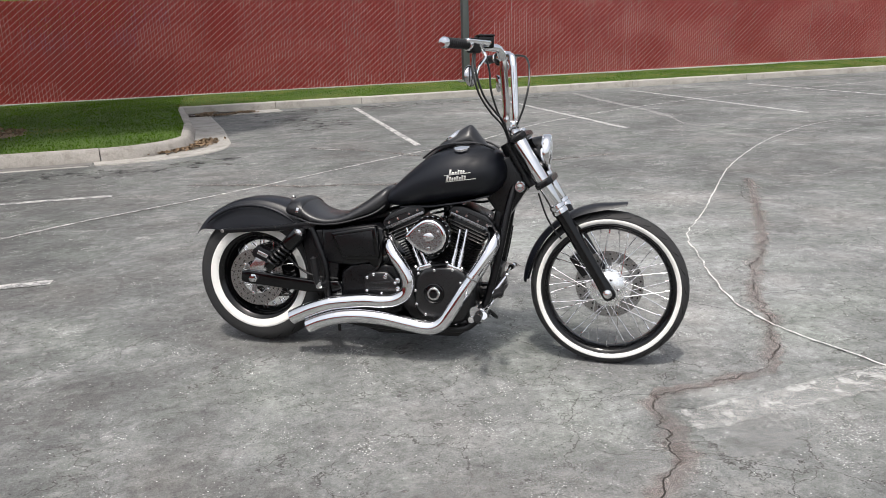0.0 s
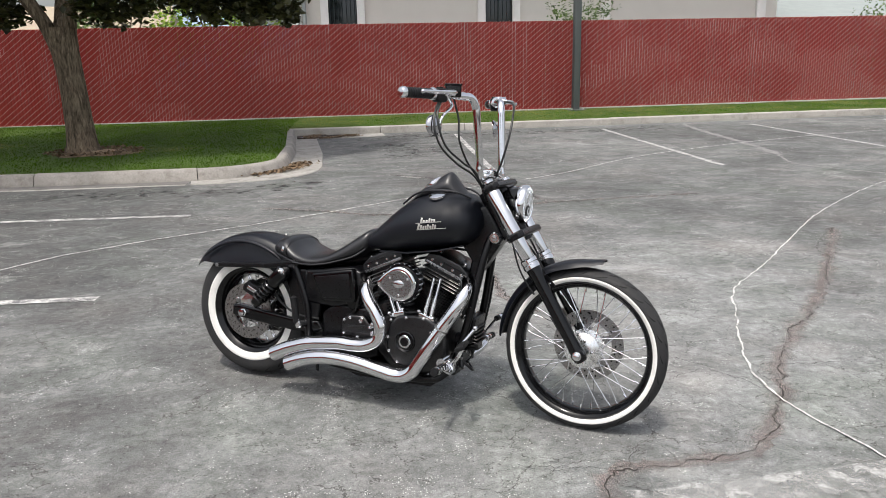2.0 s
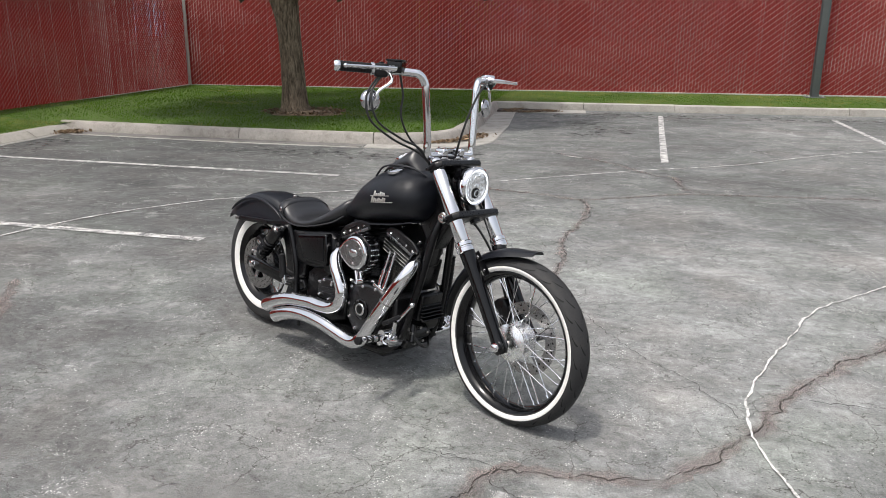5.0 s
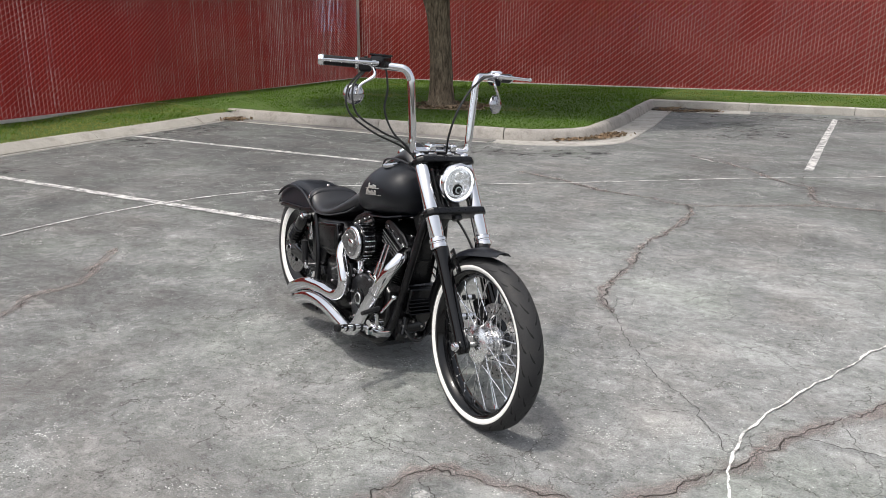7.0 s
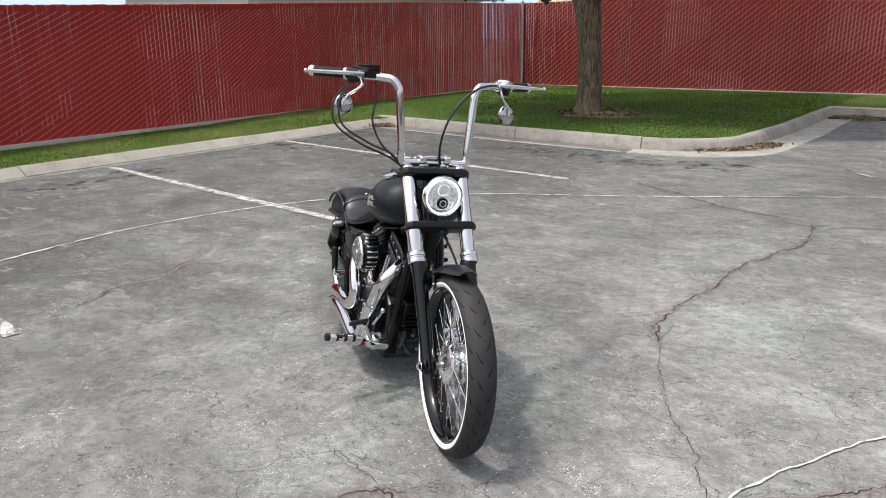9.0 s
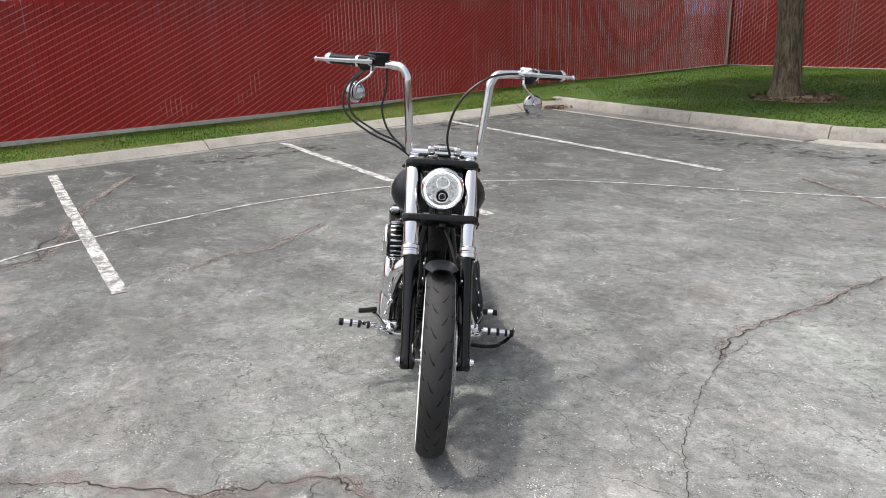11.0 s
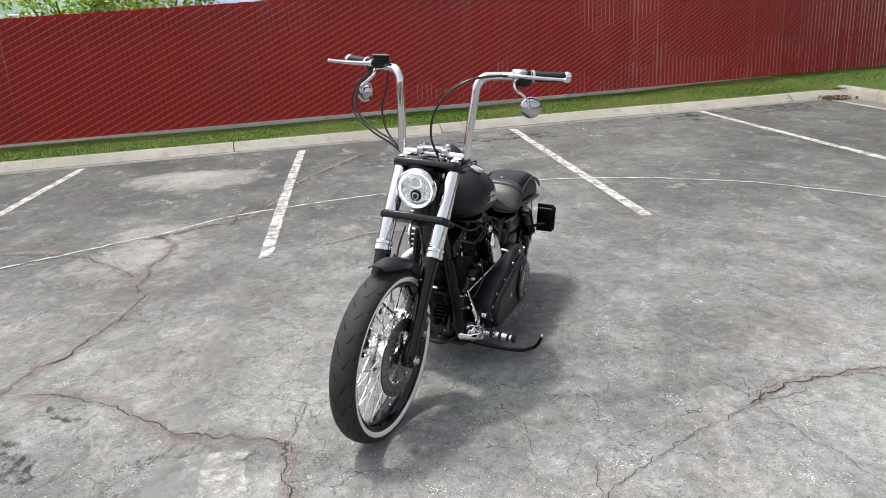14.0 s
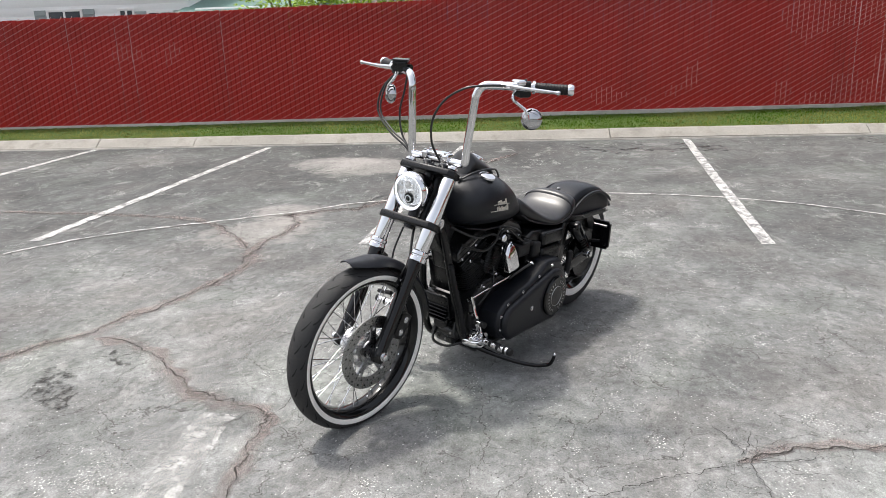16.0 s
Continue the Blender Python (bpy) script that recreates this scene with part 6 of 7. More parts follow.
SEAT = [(0.163, 0.60, 0.652, 0.085), (0.195, 0.592, 0.678, 0.115), (0.245, 0.582, 0.678, 0.132), (0.30, 0.566, 0.636, 0.14), (0.37, 0.560, 0.614, 0.142), (0.45, 0.568, 0.626, 0.134), (0.53, 0.588, 0.670, 0.118), (0.59, 0.610, 0.712, 0.1), (0.632, 0.64, 0.738, 0.082), (0.655, 0.675, 0.735, 0.05)]
seat = part("seat", Geo().loft(smooth_rings(SEAT, 5, 2.5, 0.93)), LEATHER, bike, "scooped black leather solo seat", angle=70)
for s in (-1, 1):
    edge = [(x, s * (w - 0.002), z0 + 0.016) for x, z0, z1, w in SEAT[1:-1]]
    part("piping", Geo().tube(edge, 0.0045, 8, 5), LEATHER, seat, "seat piping")
part("seat_strap", Geo().loft([ring_yz(x, z0 - 0.004, z1 + 0.004, w + 0.004, 2.5, top=0.93) for x, z0, z1, w in ((0.228, 0.585, 0.681, 0.128), (0.236, 0.583, 0.6815, 0.131), (0.25, 0.58, 0.677, 0.134), (0.262, 0.577, 0.668, 0.136))]), LEATHER, seat, "leather strap across the seat", angle=60)
part("buckle", Geo().box((0.013, 0.005, 0.024), pose(0.245, -0.139, 0.635, -8, 12), 0.002), ALU, seat, "small chrome buckle")
part("seat_screw", Geo().lathe([(0.01, -0.006), (0.01, 0.002), (0.007, 0.006), (0, 0.007)], pose(0.168, 0, 0.679), 14), STEEL, seat, "steel seat screw")

skirt = lambda a, r: max(0.0, r - max((0.535 - 0.316) / max(math.sin(a), 0.3), r - 0.14) if math.sin(a) > 0.3 else 0.0)
rf = part("rear_fender", fender_shell(REAR, 0.366, 0.111, 147, 48, 44, edge=0.004, taper=lambda t: 0.72 + 0.28 * min(1, t * 6), lift=lambda t: 0.008 * max(0, 1 - t * 3.5) + 0.022 * max(0, t - 0.55), skirt=skirt, k=16), MATTE, bike, "bobbed matte black rear fender with raised ribs", angle=60)
for s in (-1, 1):
    rib = [REAR + Vector((0.335 * math.cos(radians(a)), s * 0.115, 0.335 * math.sin(radians(a)))) for a in range(132, 50, -8)]
    part("rib", Geo().tube(rib, [0.003] + [0.0075] * (len(rib) - 2) + [0.003], 10, 5), MATTE, rf, "raised side rib", angle=70)
part("inner_fender", fender_shell(REAR, 0.352, 0.092, 50, -18, 20, edge=0.004), SATIN, bike, "black inner fender ahead of the rear tyre", angle=60)
for s in (-1, 1):
    st = part("fender_strut", plate_xz([(-0.155, 0.522), (-0.15, 0.536), (-0.11, 0.545), (0.14, 0.562), (0.29, 0.588), (0.33, 0.572), (0.3, 0.552), (0.14, 0.54), (-0.11, 0.522)], s * 0.126, 0.018, 0.004), SATIN, bike, "black fender strut")
    for x, z in ((-0.13, 0.532), (0.13, 0.551)):
        bolt(st, (x, s * 0.134, z), 0.007, 0.006, s, SATIN if x > 0 else STEEL)

for s in (-1, 1):
    part("side_panel", plate_xz([(0.225, 0.545), (0.40, 0.555), (0.425, 0.40), (0.415, 0.33), (0.36, 0.288), (0.265, 0.285), (0.272, 0.36), (0.258, 0.45)], s * 0.106, 0.03, 0.013, 3), SATIN, bike, "black panel beside the rear tyre")

# ---- frame and rear suspension
frame_ = part("frame", Geo().tube([(1.17, 0, 0.80), (0.95, 0, 0.69), (0.7, 0, 0.63), (0.45, 0, 0.57), (0.2, 0, 0.56)], 0.026, 12), SATIN, bike, "black tubular steel frame")
for s in (-1, 1):
    part("downtube", Geo().tube([(1.195, s * 0.03, 0.745), (1.175, s * 0.055, 0.66), (1.13, s * 0.085, 0.42), (1.08, s * 0.1, 0.235), (1.03, s * 0.11, 0.155), (0.95, s * 0.12, 0.127), (0.7, s * 0.125, 0.124), (0.45, s * 0.13, 0.148), (0.38, s * 0.13, 0.23), (0.36, s * 0.125, 0.40), (0.3, s * 0.12, 0.56)], 0.0165, 12), SATIN, frame_, "black downtube and lower rail")
    part("swingarm", plate_xz([(-0.055, 0.300), (-0.05, 0.345), (-0.02, 0.352), (0.30, 0.318), (0.42, 0.32), (0.44, 0.285), (0.41, 0.262), (0.27, 0.262), (-0.03, 0.292)], s * 0.112, 0.03, 0.008, 3), GLOSSB, bike, "gloss black swingarm")
    # shock absorber
    top, bot = Vector((0.262, s * 0.158, 0.537)), Vector((0.100, s * 0.15, 0.378))
    d = (bot - top).normalized()
    m = Matrix.Translation(top) @ d.to_track_quat("Z", "Y").to_matrix().to_4x4()
    L = (bot - top).length
    shock = part("shock_absorber", Geo().lathe([(0.0, -0.012), (0.024, -0.012), (0.035, 0.0), (0.036, 0.075), (0.031, 0.085), (0.018, 0.087), (0.018, L - 0.035), (0.026, L - 0.03), (0.026, L - 0.012), (0.02, L + 0.01), (0, L + 0.012)], m, 24), GLOSSB, bike, "black coil-over shock absorber")
    coil = [m @ Vector((0.031 * math.cos(k * 0.6), 0.031 * math.sin(k * 0.6), 0.075 + k * (L - 0.1) / 58)) for k in range(59)]
    part("spring", Geo().tube(coil, 0.0055, 6, 1), GLOSSB, shock, "black coil spring")
    part("upper_mount", Geo().lathe([(0.0, 0.02), (0.008, 0.02), (0.012, 0.014), (0.02, 0.012), (0.02, -0.03)], SIDE(top + Vector((0, s * 0.012, 0)), -s), 18), ALU if s < 0 else SATIN, shock, "bright mounting bolt")
    part("lower_mount", Geo().lathe([(0.0, 0.016), (0.008, 0.016), (0.011, 0.01), (0.017, 0.008), (0.017, -0.03)], SIDE(bot + Vector((0, s * 0.005, 0)), -s), 18), ALU, shock)
    # folded passenger peg mount with its ribbed rubber
    pg = part("peg_mount", Geo().tube([(0.365, s * 0.15, 0.30), (0.36, s * 0.185, 0.31), (0.352, s * 0.19, 0.335)], 0.011, 10).lathe([(0.0, 0.014), (0.01, 0.014), (0.015, 0.008), (0.015, -0.05)], SIDE((0.354, s * 0.18, 0.308), -s), 14), ALU, bike, "bright passenger peg bracket")
    part("folded_peg", Geo().lathe([(0.010, 0.0)] + [(0.0165 - 0.002 * (k % 2), 0.01 + k * 0.0065) for k in range(17)] + [(0.0, 0.124)], pose(0.35, s * 0.19, 0.318, 0, -8), 16), DULL, pg, "folded ribbed rubber peg")

# rear caliper
rc = part("rear_caliper", Geo().prism([(-0.05, -0.028), (0.05, -0.028), (0.056, 0.0), (0.04, 0.03), (-0.04, 0.03), (-0.056, 0.0)], 0.05, Matrix.Translation((0.06, -0.098, 0.425)) @ pose(0, 0, 0, 0, 25) @ FLAT, 0.008, 2), SATIN, bike, "black rear brake caliper with bright band")
part("bright_band", Geo().box((0.055, 0.004, 0.018), pose(0.06, -0.124, 0.428, 0, 25), 0.0018), ALU, rc)
part("caliper_bracket", plate_xz([(-0.02, 0.33), (0.05, 0.33), (0.1, 0.40), (0.075, 0.42), (0.02, 0.41), (-0.015, 0.37)], -0.104, 0.012, 0.003), ALU, rc)
part("rear_brake_hose", Geo().tube([(0.09, -0.11, 0.44), (0.15, -0.115, 0.45), (0.22, -0.115, 0.38), (0.3, -0.12, 0.34), (0.42, -0.12, 0.33)], 0.005, 8), CABLE, bike)

# side-mounted number plate bracket, seen from its blank back
pl = part("plate_bracket", Geo().prism([(-0.045, -0.07), (0.036, -0.07), (0.046, -0.06), (0.046, 0.06), (0.036, 0.07), (-0.045, 0.07)], 0.006, pose(0.122, 0.238, 0.482, 0, 0, 4) @ Matrix(((0, 0, 1, 0), (1, 0, 0, 0), (0, 1, 0, 0), (0, 0, 0, 1))), 0.002, 1), GLOSSB, bike, "black side-mounted plate bracket")
part("plate_frame", Geo().box((0.014, 0.085, 0.006), pose(0.12, 0.234, 0.552, 0, 0, 4), 0.002).box((0.014, 0.085, 0.006), pose(0.12, 0.234, 0.412, 0, 0, 4), 0.002).box((0.014, 0.006, 0.122), pose(0.116, 0.284, 0.482), 0.002), GLOSSB, pl)
part("plate_arm", Geo().tube([(0.118, 0.24, 0.45), (0.125, 0.18, 0.43), (0.08, 0.13, 0.37)], 0.009, 10), SATIN, pl)
part("light_bar", Geo().rod((0.128, 0.2, 0.53), (0.128, 0.27, 0.53), 0.007, 10), SATIN, pl)
for z in (0.43, 0.535):
    part("plate_screw", Geo().rod((0.125, 0.269, z), (0.129, 0.269, z), 0.004, 8), ALU, pl)

# ---- engine
CR = Vector((0.868, 0, 0.288))
engine = part("engine", Geo().prism([(0.70, 0.22), (0.72, 0.36), (0.80, 0.42), (0.94, 0.42), (1.03, 0.36), (1.04, 0.24), (0.99, 0.15), (0.9, 0.115), (0.78, 0.13)], 0.21, FLAT, 0.02, 3), WRINKLE, bike, "black air-cooled V-twin engine")
for s, name in ((-1, "rear"), (1, "front")):
    ax = Vector((s * math.sin(radians(23.5)), 0, math.cos(radians(23.5))))
    m = Matrix.Translation(CR + Vector((s * 0.012, 0, 0))) @ pose(0, 0, 0, 0, s * 23.5)
    cyl = part("cylinder", Geo().lathe([(0.062, 0.12), (0.062, 0.255), (0.05, 0.26)], m, 28), SATIN, engine, "black finned cylinder")
    for k in range(11):
        z = 0.132 + k * 0.0115
        g = Geo().prism([((0.083 + 0.004 * (k > 7)) * math.copysign(abs(math.cos(a)) ** 0.7, math.cos(a)), 0.078 * math.copysign(abs(math.sin(a)) ** 0.7, math.sin(a))) for a in (2 * math.pi * i / 28 for i in range(28))], 0.0042, m @ pose(0, 0, z), 0.0008, 1)
        part("fin", g, SATIN, cyl)
    head = part("cylinder_head", Geo().box((0.155, 0.15, 0.075), m @ pose(0, 0, 0.295), 0.012, 3), SATIN, engine, "black finned cylinder head")
    for k in range(4):
        part("fin", Geo().box((0.198 - 0.01 * (3 - k), 0.172, 0.0055), m @ pose(0, 0, 0.266 + k * 0.0145), 0.002, 1), SATIN, head)
        part("fin_edge", Geo().box((0.186 - 0.01 * (3 - k), 0.0015, 0.003), m @ pose(0, -0.0868, 0.266 + k * 0.0145), 0.0005, 1), STEEL, head, "machined fin edge")
    rock = part("rocker_box", Geo().prism([(-0.1, 0.0), (0.1, 0.0), (0.104, 0.02), (0.095, 0.045), (0.05, 0.062), (-0.05, 0.062), (-0.095, 0.045), (-0.104, 0.02)], 0.165, m @ pose(0, 0, 0.325) @ FLAT, 0.008, 3), WRINKLE, engine, "wrinkle black rocker cover")
    part("rocker_rib", Geo().box((0.11, 0.17, 0.006), m @ pose(0.03 * s, 0, 0.365), 0.002).box((0.205, 0.17, 0.004), m @ pose(0, 0, 0.343), 0.0015), SATIN, rock)
    part("bright_edge", Geo().box((0.186, 0.0025, 0.013), m @ pose(0, -0.0832, 0.334), 0.001), GREYMETAL, rock, "machined grey edge of the cover")
    for dx in (-0.07, -0.025, 0.03, 0.072):
        part("bolt", Geo().lathe([(0.0, 0.006), (0.005, 0.006), (0.0065, 0.004), (0.0065, -0.004)], m @ pose(dx, -0.0825, 0.352) @ pose(0, 0, 0, 90), 10), ALU, rock)
    for dx in (-0.06, 0.06):
        part("bolt", Geo().lathe([(0.0, 0.006), (0.006, 0.006), (0.0075, 0.004), (0.0075, -0.004)], m @ pose(dx, -0.045, 0.387), 10), ALU, rock)
    for dx in (-0.075, -0.02, 0.035, 0.08):
        part("bolt", Geo().lathe([(0.0, 0.006), (0.005, 0.006), (0.0065, 0.004), (0.0065, -0.004)], m @ pose(dx, 0.0825, 0.335) @ pose(0, 0, 0, -90), 10), ALU, rock)
    part("bright_edge", Geo().box((0.09, 0.0015, 0.006), m @ pose(-0.03 * s, 0.0835, 0.352), 0.0006), STEEL, rock)
    plug = part("spark_plug", Geo().lathe([(0.011, 0), (0.011, 0.012), (0.007, 0.016), (0.006, 0.045)], m @ pose(0.03 * s, 0.075, 0.285) @ pose(0, 0, 0, -75), 12), ALU, engine, "bright spark plug")
    part("plug_cap", Geo().lathe([(0.009, 0.03), (0.0105, 0.034), (0.0095, 0.075), (0.005, 0.08), (0, 0.08)], m @ pose(0.03 * s, 0.075, 0.285) @ pose(0, 0, 0, -75), 12), DULL, plug)
    # pushrod tubes on the right
    for q in (0, 1):
        base = Vector((0.868 + (0.076 + q * 0.03 if s > 0 else -0.034 - q * 0.03), -0.128, 0.405))
        tip = CR + Vector((s * 0.012, 0, 0)) + ax * 0.30 + Vector((-s * (0.028 - q * 0.03), -0.098, 0))
        pr = part("pushrod_tube", Geo().rod(base, base.lerp(tip, 0.45), 0.0098, 16).rod(base.lerp(tip, 0.42), tip, 0.0072, 14), CHROME, engine, "chrome pushrod tube")
        part("collar", Geo().rod(base.lerp(tip, 0.40), base.lerp(tip, 0.47), 0.0115, 16), CHROME, pr)
    part("lifter_block", Geo().box((0.075, 0.04, 0.022), Matrix.Translation((0.868 + (0.09 if s > 0 else -0.048), -0.125, 0.40)) @ pose(0, 0, 0, 0, s * 20), 0.006, 2), CHROME, engine, "chrome lifter block")
    for q in (-1, 1):
        part("bolt", Geo().lathe([(0.0, 0.01), (0.005, 0.01), (0.0065, 0.007), (0.0065, 0)], pose(0.868 + (0.09 if s > 0 else -0.048) + q * 0.032, -0.143, 0.412 - s * q * 0.012, 60), 8), ALU, engine)

# cam cover, right side
cam_cover = part("cam_cover", plate_xz([(0.772, 0.30), (0.785, 0.36), (0.825, 0.396), (0.90, 0.41), (0.965, 0.405), (1.008, 0.378), (1.012, 0.33), (0.985, 0.245), (0.925, 0.185), (0.87, 0.17), (0.81, 0.182), (0.78, 0.225)], -0.128, 0.05, 0.016, 4), WRINKLE, engine, "wrinkle black cam cover")
tc = SIDE((0.868, -0.153, 0.29))
part("timer_cover", Geo().lathe([(0.046, 0.0), (0.045, 0.006), (0.04, 0.008), (0.036, 0.005), (0.03, 0.006), (0.028, 0.01), (0.018, 0.012), (0.0, 0.012)], tc, 32), GLOSSB, cam_cover, "round black timer cover")
part("timer_ring", Geo().lathe([(0.028, 0.0105), (0.026, 0.0125), (0.021, 0.0125), (0.019, 0.0125)], tc, 32), ALU, cam_cover, "bright ring")
for x, z in ((0.785, 0.30), (0.80, 0.375), (0.87, 0.392), (0.95, 0.396), (0.985, 0.34), (0.965, 0.25), (0.90, 0.195), (0.83, 0.195), (0.79, 0.24)):
    bolt(cam_cover, (x, -0.152, z), 0.0052, 0.007)
for x, z, r in ((0.70, 0.335, 0.009), (0.70, 0.30, 0.008), (0.645, 0.35, 0.009)):
    bolt(engine, (x, -0.135, z), r, 0.008)

# air cleaner
ac = Vector((0.862, -0.172, 0.545))


def teardrop(r, tail):
    out = []
    for i in range(40):
        a = 2 * math.pi * i / 40
        x, z = r * math.cos(a), r * math.sin(a)
        if x < 0 and abs(z) < 0.06:
            x -= tail * max(0, 1 - abs(z + 0.004) / 0.06) ** 1.2
        out.append((x + ac.x, z + ac.z))
    return out


air = part("air_cleaner", Geo().lathe([(0.05, -0.05), (0.078, -0.046), (0.082, -0.036), (0.082, 0.012), (0.078, 0.018), (0.05, 0.02)], SIDE(ac), 40), GLOSSB, engine, "round air cleaner with polished teardrop cover")
for k in range(22):
    a = 2 * math.pi * k / 22
    part("ridge", Geo().box((0.01, 0.048, 0.009), Matrix.Translation(ac + Vector((0.0795 * math.cos(a), 0.012, 0.0795 * math.sin(a)))) @ pose(0, 0, 0, 0, -math.degrees(a)), 0.003, 2), CHROME, air, "chrome ridge")
cover = part("cover", Geo().prism(teardrop(0.073, 0.034), 0.022, Matrix.Translation((0, ac.y - 0.028, 0)) @ FLAT, 0.0105, 5), CHROME, air, "polished teardrop cover", angle=50)
part("cover_face", Geo().prism(teardrop(0.058, 0.028), 0.003, Matrix.Translation((0, ac.y - 0.0395, 0)) @ FLAT, 0.001, 1), GREYMETAL, cover, "brushed grey face of the cover")
part("emblem", Geo().lathe([(0.022, 0.0), (0.02, 0.003), (0.012, 0.0055), (0, 0.006)], SIDE(ac + Vector((0, -0.0405, 0))) @ Matrix.Diagonal((1.15, 0.8, 1, 1)), 24), ALU, cover, "plain oval emblem")
for k in range(3):
    a = math.radians(90 + 120 * k + 60)
    bolt(cover, ac + Vector((0.047 * math.cos(a), -0.041, 0.047 * math.sin(a))), 0.0045, 0.004, -1)
for top_ in (True, False):
    for k in range(5):
        a = math.radians((90 if top_ else 270) + (k - 2) * 13)
        part("bar", Geo().box((0.006, 0.001, 0.009), Matrix.Translation(ac + Vector((0.051 * math.cos(a), -0.0414, 0.051 * math.sin(a)))) @ pose(0, 0, 0, 0, 90 - math.degrees(a)), 0.0003), STEEL, cover)
part("intake", Geo().tube([(0.862, -0.14, 0.55), (0.866, -0.08, 0.55), (0.868, 0.0, 0.55)], 0.035, 16), SATIN, engine)

# gearbox, sump, battery box
gearbox = part("gearbox", Geo().prism([(0.42, 0.19), (0.43, 0.36), (0.5, 0.41), (0.68, 0.4), (0.72, 0.3), (0.71, 0.19), (0.6, 0.15)], 0.22, FLAT, 0.015, 3), SATIN, engine, "black gearbox")
gc = part("gearbox_cover", plate_xz([(0.545, 0.272), (0.548, 0.345), (0.585, 0.372), (0.655, 0.372), (0.70, 0.33), (0.715, 0.285), (0.66, 0.262)], -0.122, 0.034, 0.01, 3), WRINKLE, gearbox, "ribbed gearbox side cover")
for x, z in ((0.56, 0.285), (0.562, 0.345), (0.592, 0.36), (0.65, 0.36), (0.69, 0.325), (0.70, 0.292), (0.628, 0.275)):
    bolt(gc, (x, -0.138, z), 0.0055, 0.008)
part("rib", Geo().box((0.09, 0.01, 0.008), pose(0.625, -0.14, 0.325, 0, -4), 0.002).box((0.08, 0.01, 0.006), pose(0.625, -0.14, 0.302, 0, -4), 0.002), WRINKLE, gc)
sump = part("oil_pan", Geo().prism([(0.50, 0.115), (0.52, 0.165), (1.0, 0.165), (1.02, 0.13), (0.96, 0.085), (0.60, 0.082)], 0.2, FLAT, 0.012, 3), SATIN, bike, "black oil pan")
for x in (0.56, 0.7, 0.84, 0.95):
    bolt(sump, (x, -0.1, 0.14), 0.006, 0.006)
for s in (-1,):
    bx = part("side_cover", plate_xz([(0.408, 0.536), (0.416, 0.544), (0.606, 0.576), (0.616, 0.568), (0.628, 0.448), (0.62, 0.432), (0.47, 0.424), (0.456, 0.432)], s * 0.14, 0.042, 0.008, 3), GLOSSB, bike, "black side cover with a raised rim")
    part("cover_face", plate_xz([(0.424, 0.528), (0.598, 0.558), (0.610, 0.45), (0.468, 0.44)], s * 0.1615, 0.006, 0.0025, 2), SATIN, bx, "flat satin panel")
for s in (-1, 1):
    part("oil_tank", plate_xz([(0.345, 0.40), (0.35, 0.555), (0.60, 0.58), (0.64, 0.56), (0.63, 0.42), (0.50, 0.39)], s * 0.08, 0.1, 0.02, 3), SATIN, bike, "black inner tank")
batt = part("battery_box", Geo().box((0.185, 0.07, 0.07), pose(0.452, 0.122, 0.525, 0, -4), 0.018, 4), SATIN, bike, "black battery box with rounded bands")
part("lower_band", Geo().box((0.178, 0.07, 0.075), pose(0.452, 0.118, 0.446, 0, -3), 0.018, 4), SATIN, batt)
part("top_edge", Geo().box((0.16, 0.005, 0.005), pose(0.452, 0.1555, 0.552, 0, -4), 0.002), GLOSSB, batt)
part("junction_box", Geo().box((0.06, 0.05, 0.075), pose(0.60, 0.135, 0.50, 0, -8), 0.012, 3).rod((0.62, 0.135, 0.53), (0.68, 0.12, 0.555), 0.014, 12), DULL, bike, "black junction box")
part("starter", Geo().lathe([(0, 0.13), (0.03, 0.13), (0.036, 0.122), (0.036, -0.05)], SIDE((0.60, 0, 0.425)), 24), GLOSSB, engine, "black starter motor")
part("loom", Geo().tube([(0.60, -0.12, 0.50), (0.625, -0.13, 0.44), (0.60, -0.12, 0.38), (0.56, -0.11, 0.36)], 0.006, 8).tube([(0.62, -0.1, 0.56), (0.655, -0.115, 0.5), (0.65, -0.11, 0.42), (0.60, -0.1, 0.4)], 0.005, 8), CABLE, bike, "black wiring")

# exhaust
def pipe(pts, radii, name, label, cut):
    p = part(name, Geo().tube(pts, radii, 22, 10, cap=False), CHROME, bike, label, angle=60)
    end, before = Vector(pts[-1]), Vector(pts[-2])
    d = (end - before).normalized()
    part("open_end", Geo().lathe([(radii[-1] * 0.985, 0.0), (radii[-1] * 0.9, -0.001), (radii[-1] * 0.88, -0.05), (0, -0.05)], Matrix.Translation(end) @ d.to_track_quat("Z", "Y").to_matrix().to_4x4(), 22), RECESS_BLACK, p, "dark pipe mouth")
    return p


p1 = pipe([(0.655, -0.06, 0.512), (0.662, -0.11, 0.506), (0.676, -0.148, 0.484), (0.704, -0.17, 0.447), (0.738, -0.177, 0.402), (0.762, -0.179, 0.345), (0.75, -0.181, 0.29), (0.70, -0.183, 0.26), (0.635, -0.184, 0.252), (0.57, -0.185, 0.253), (0.50, -0.186, 0.246), (0.41, -0.187, 0.233), (0.33, -0.188, 0.208), (0.268, -0.188, 0.182), (0.222, -0.188, 0.160)],
          [0.026, 0.0265, 0.027, 0.028, 0.0285, 0.029, 0.0295, 0.03, 0.0305, 0.031, 0.0315, 0.032, 0.0325, 0.033, 0.033], "exhaust_pipe", "swept chrome exhaust pipe of the rear cylinder", 0)
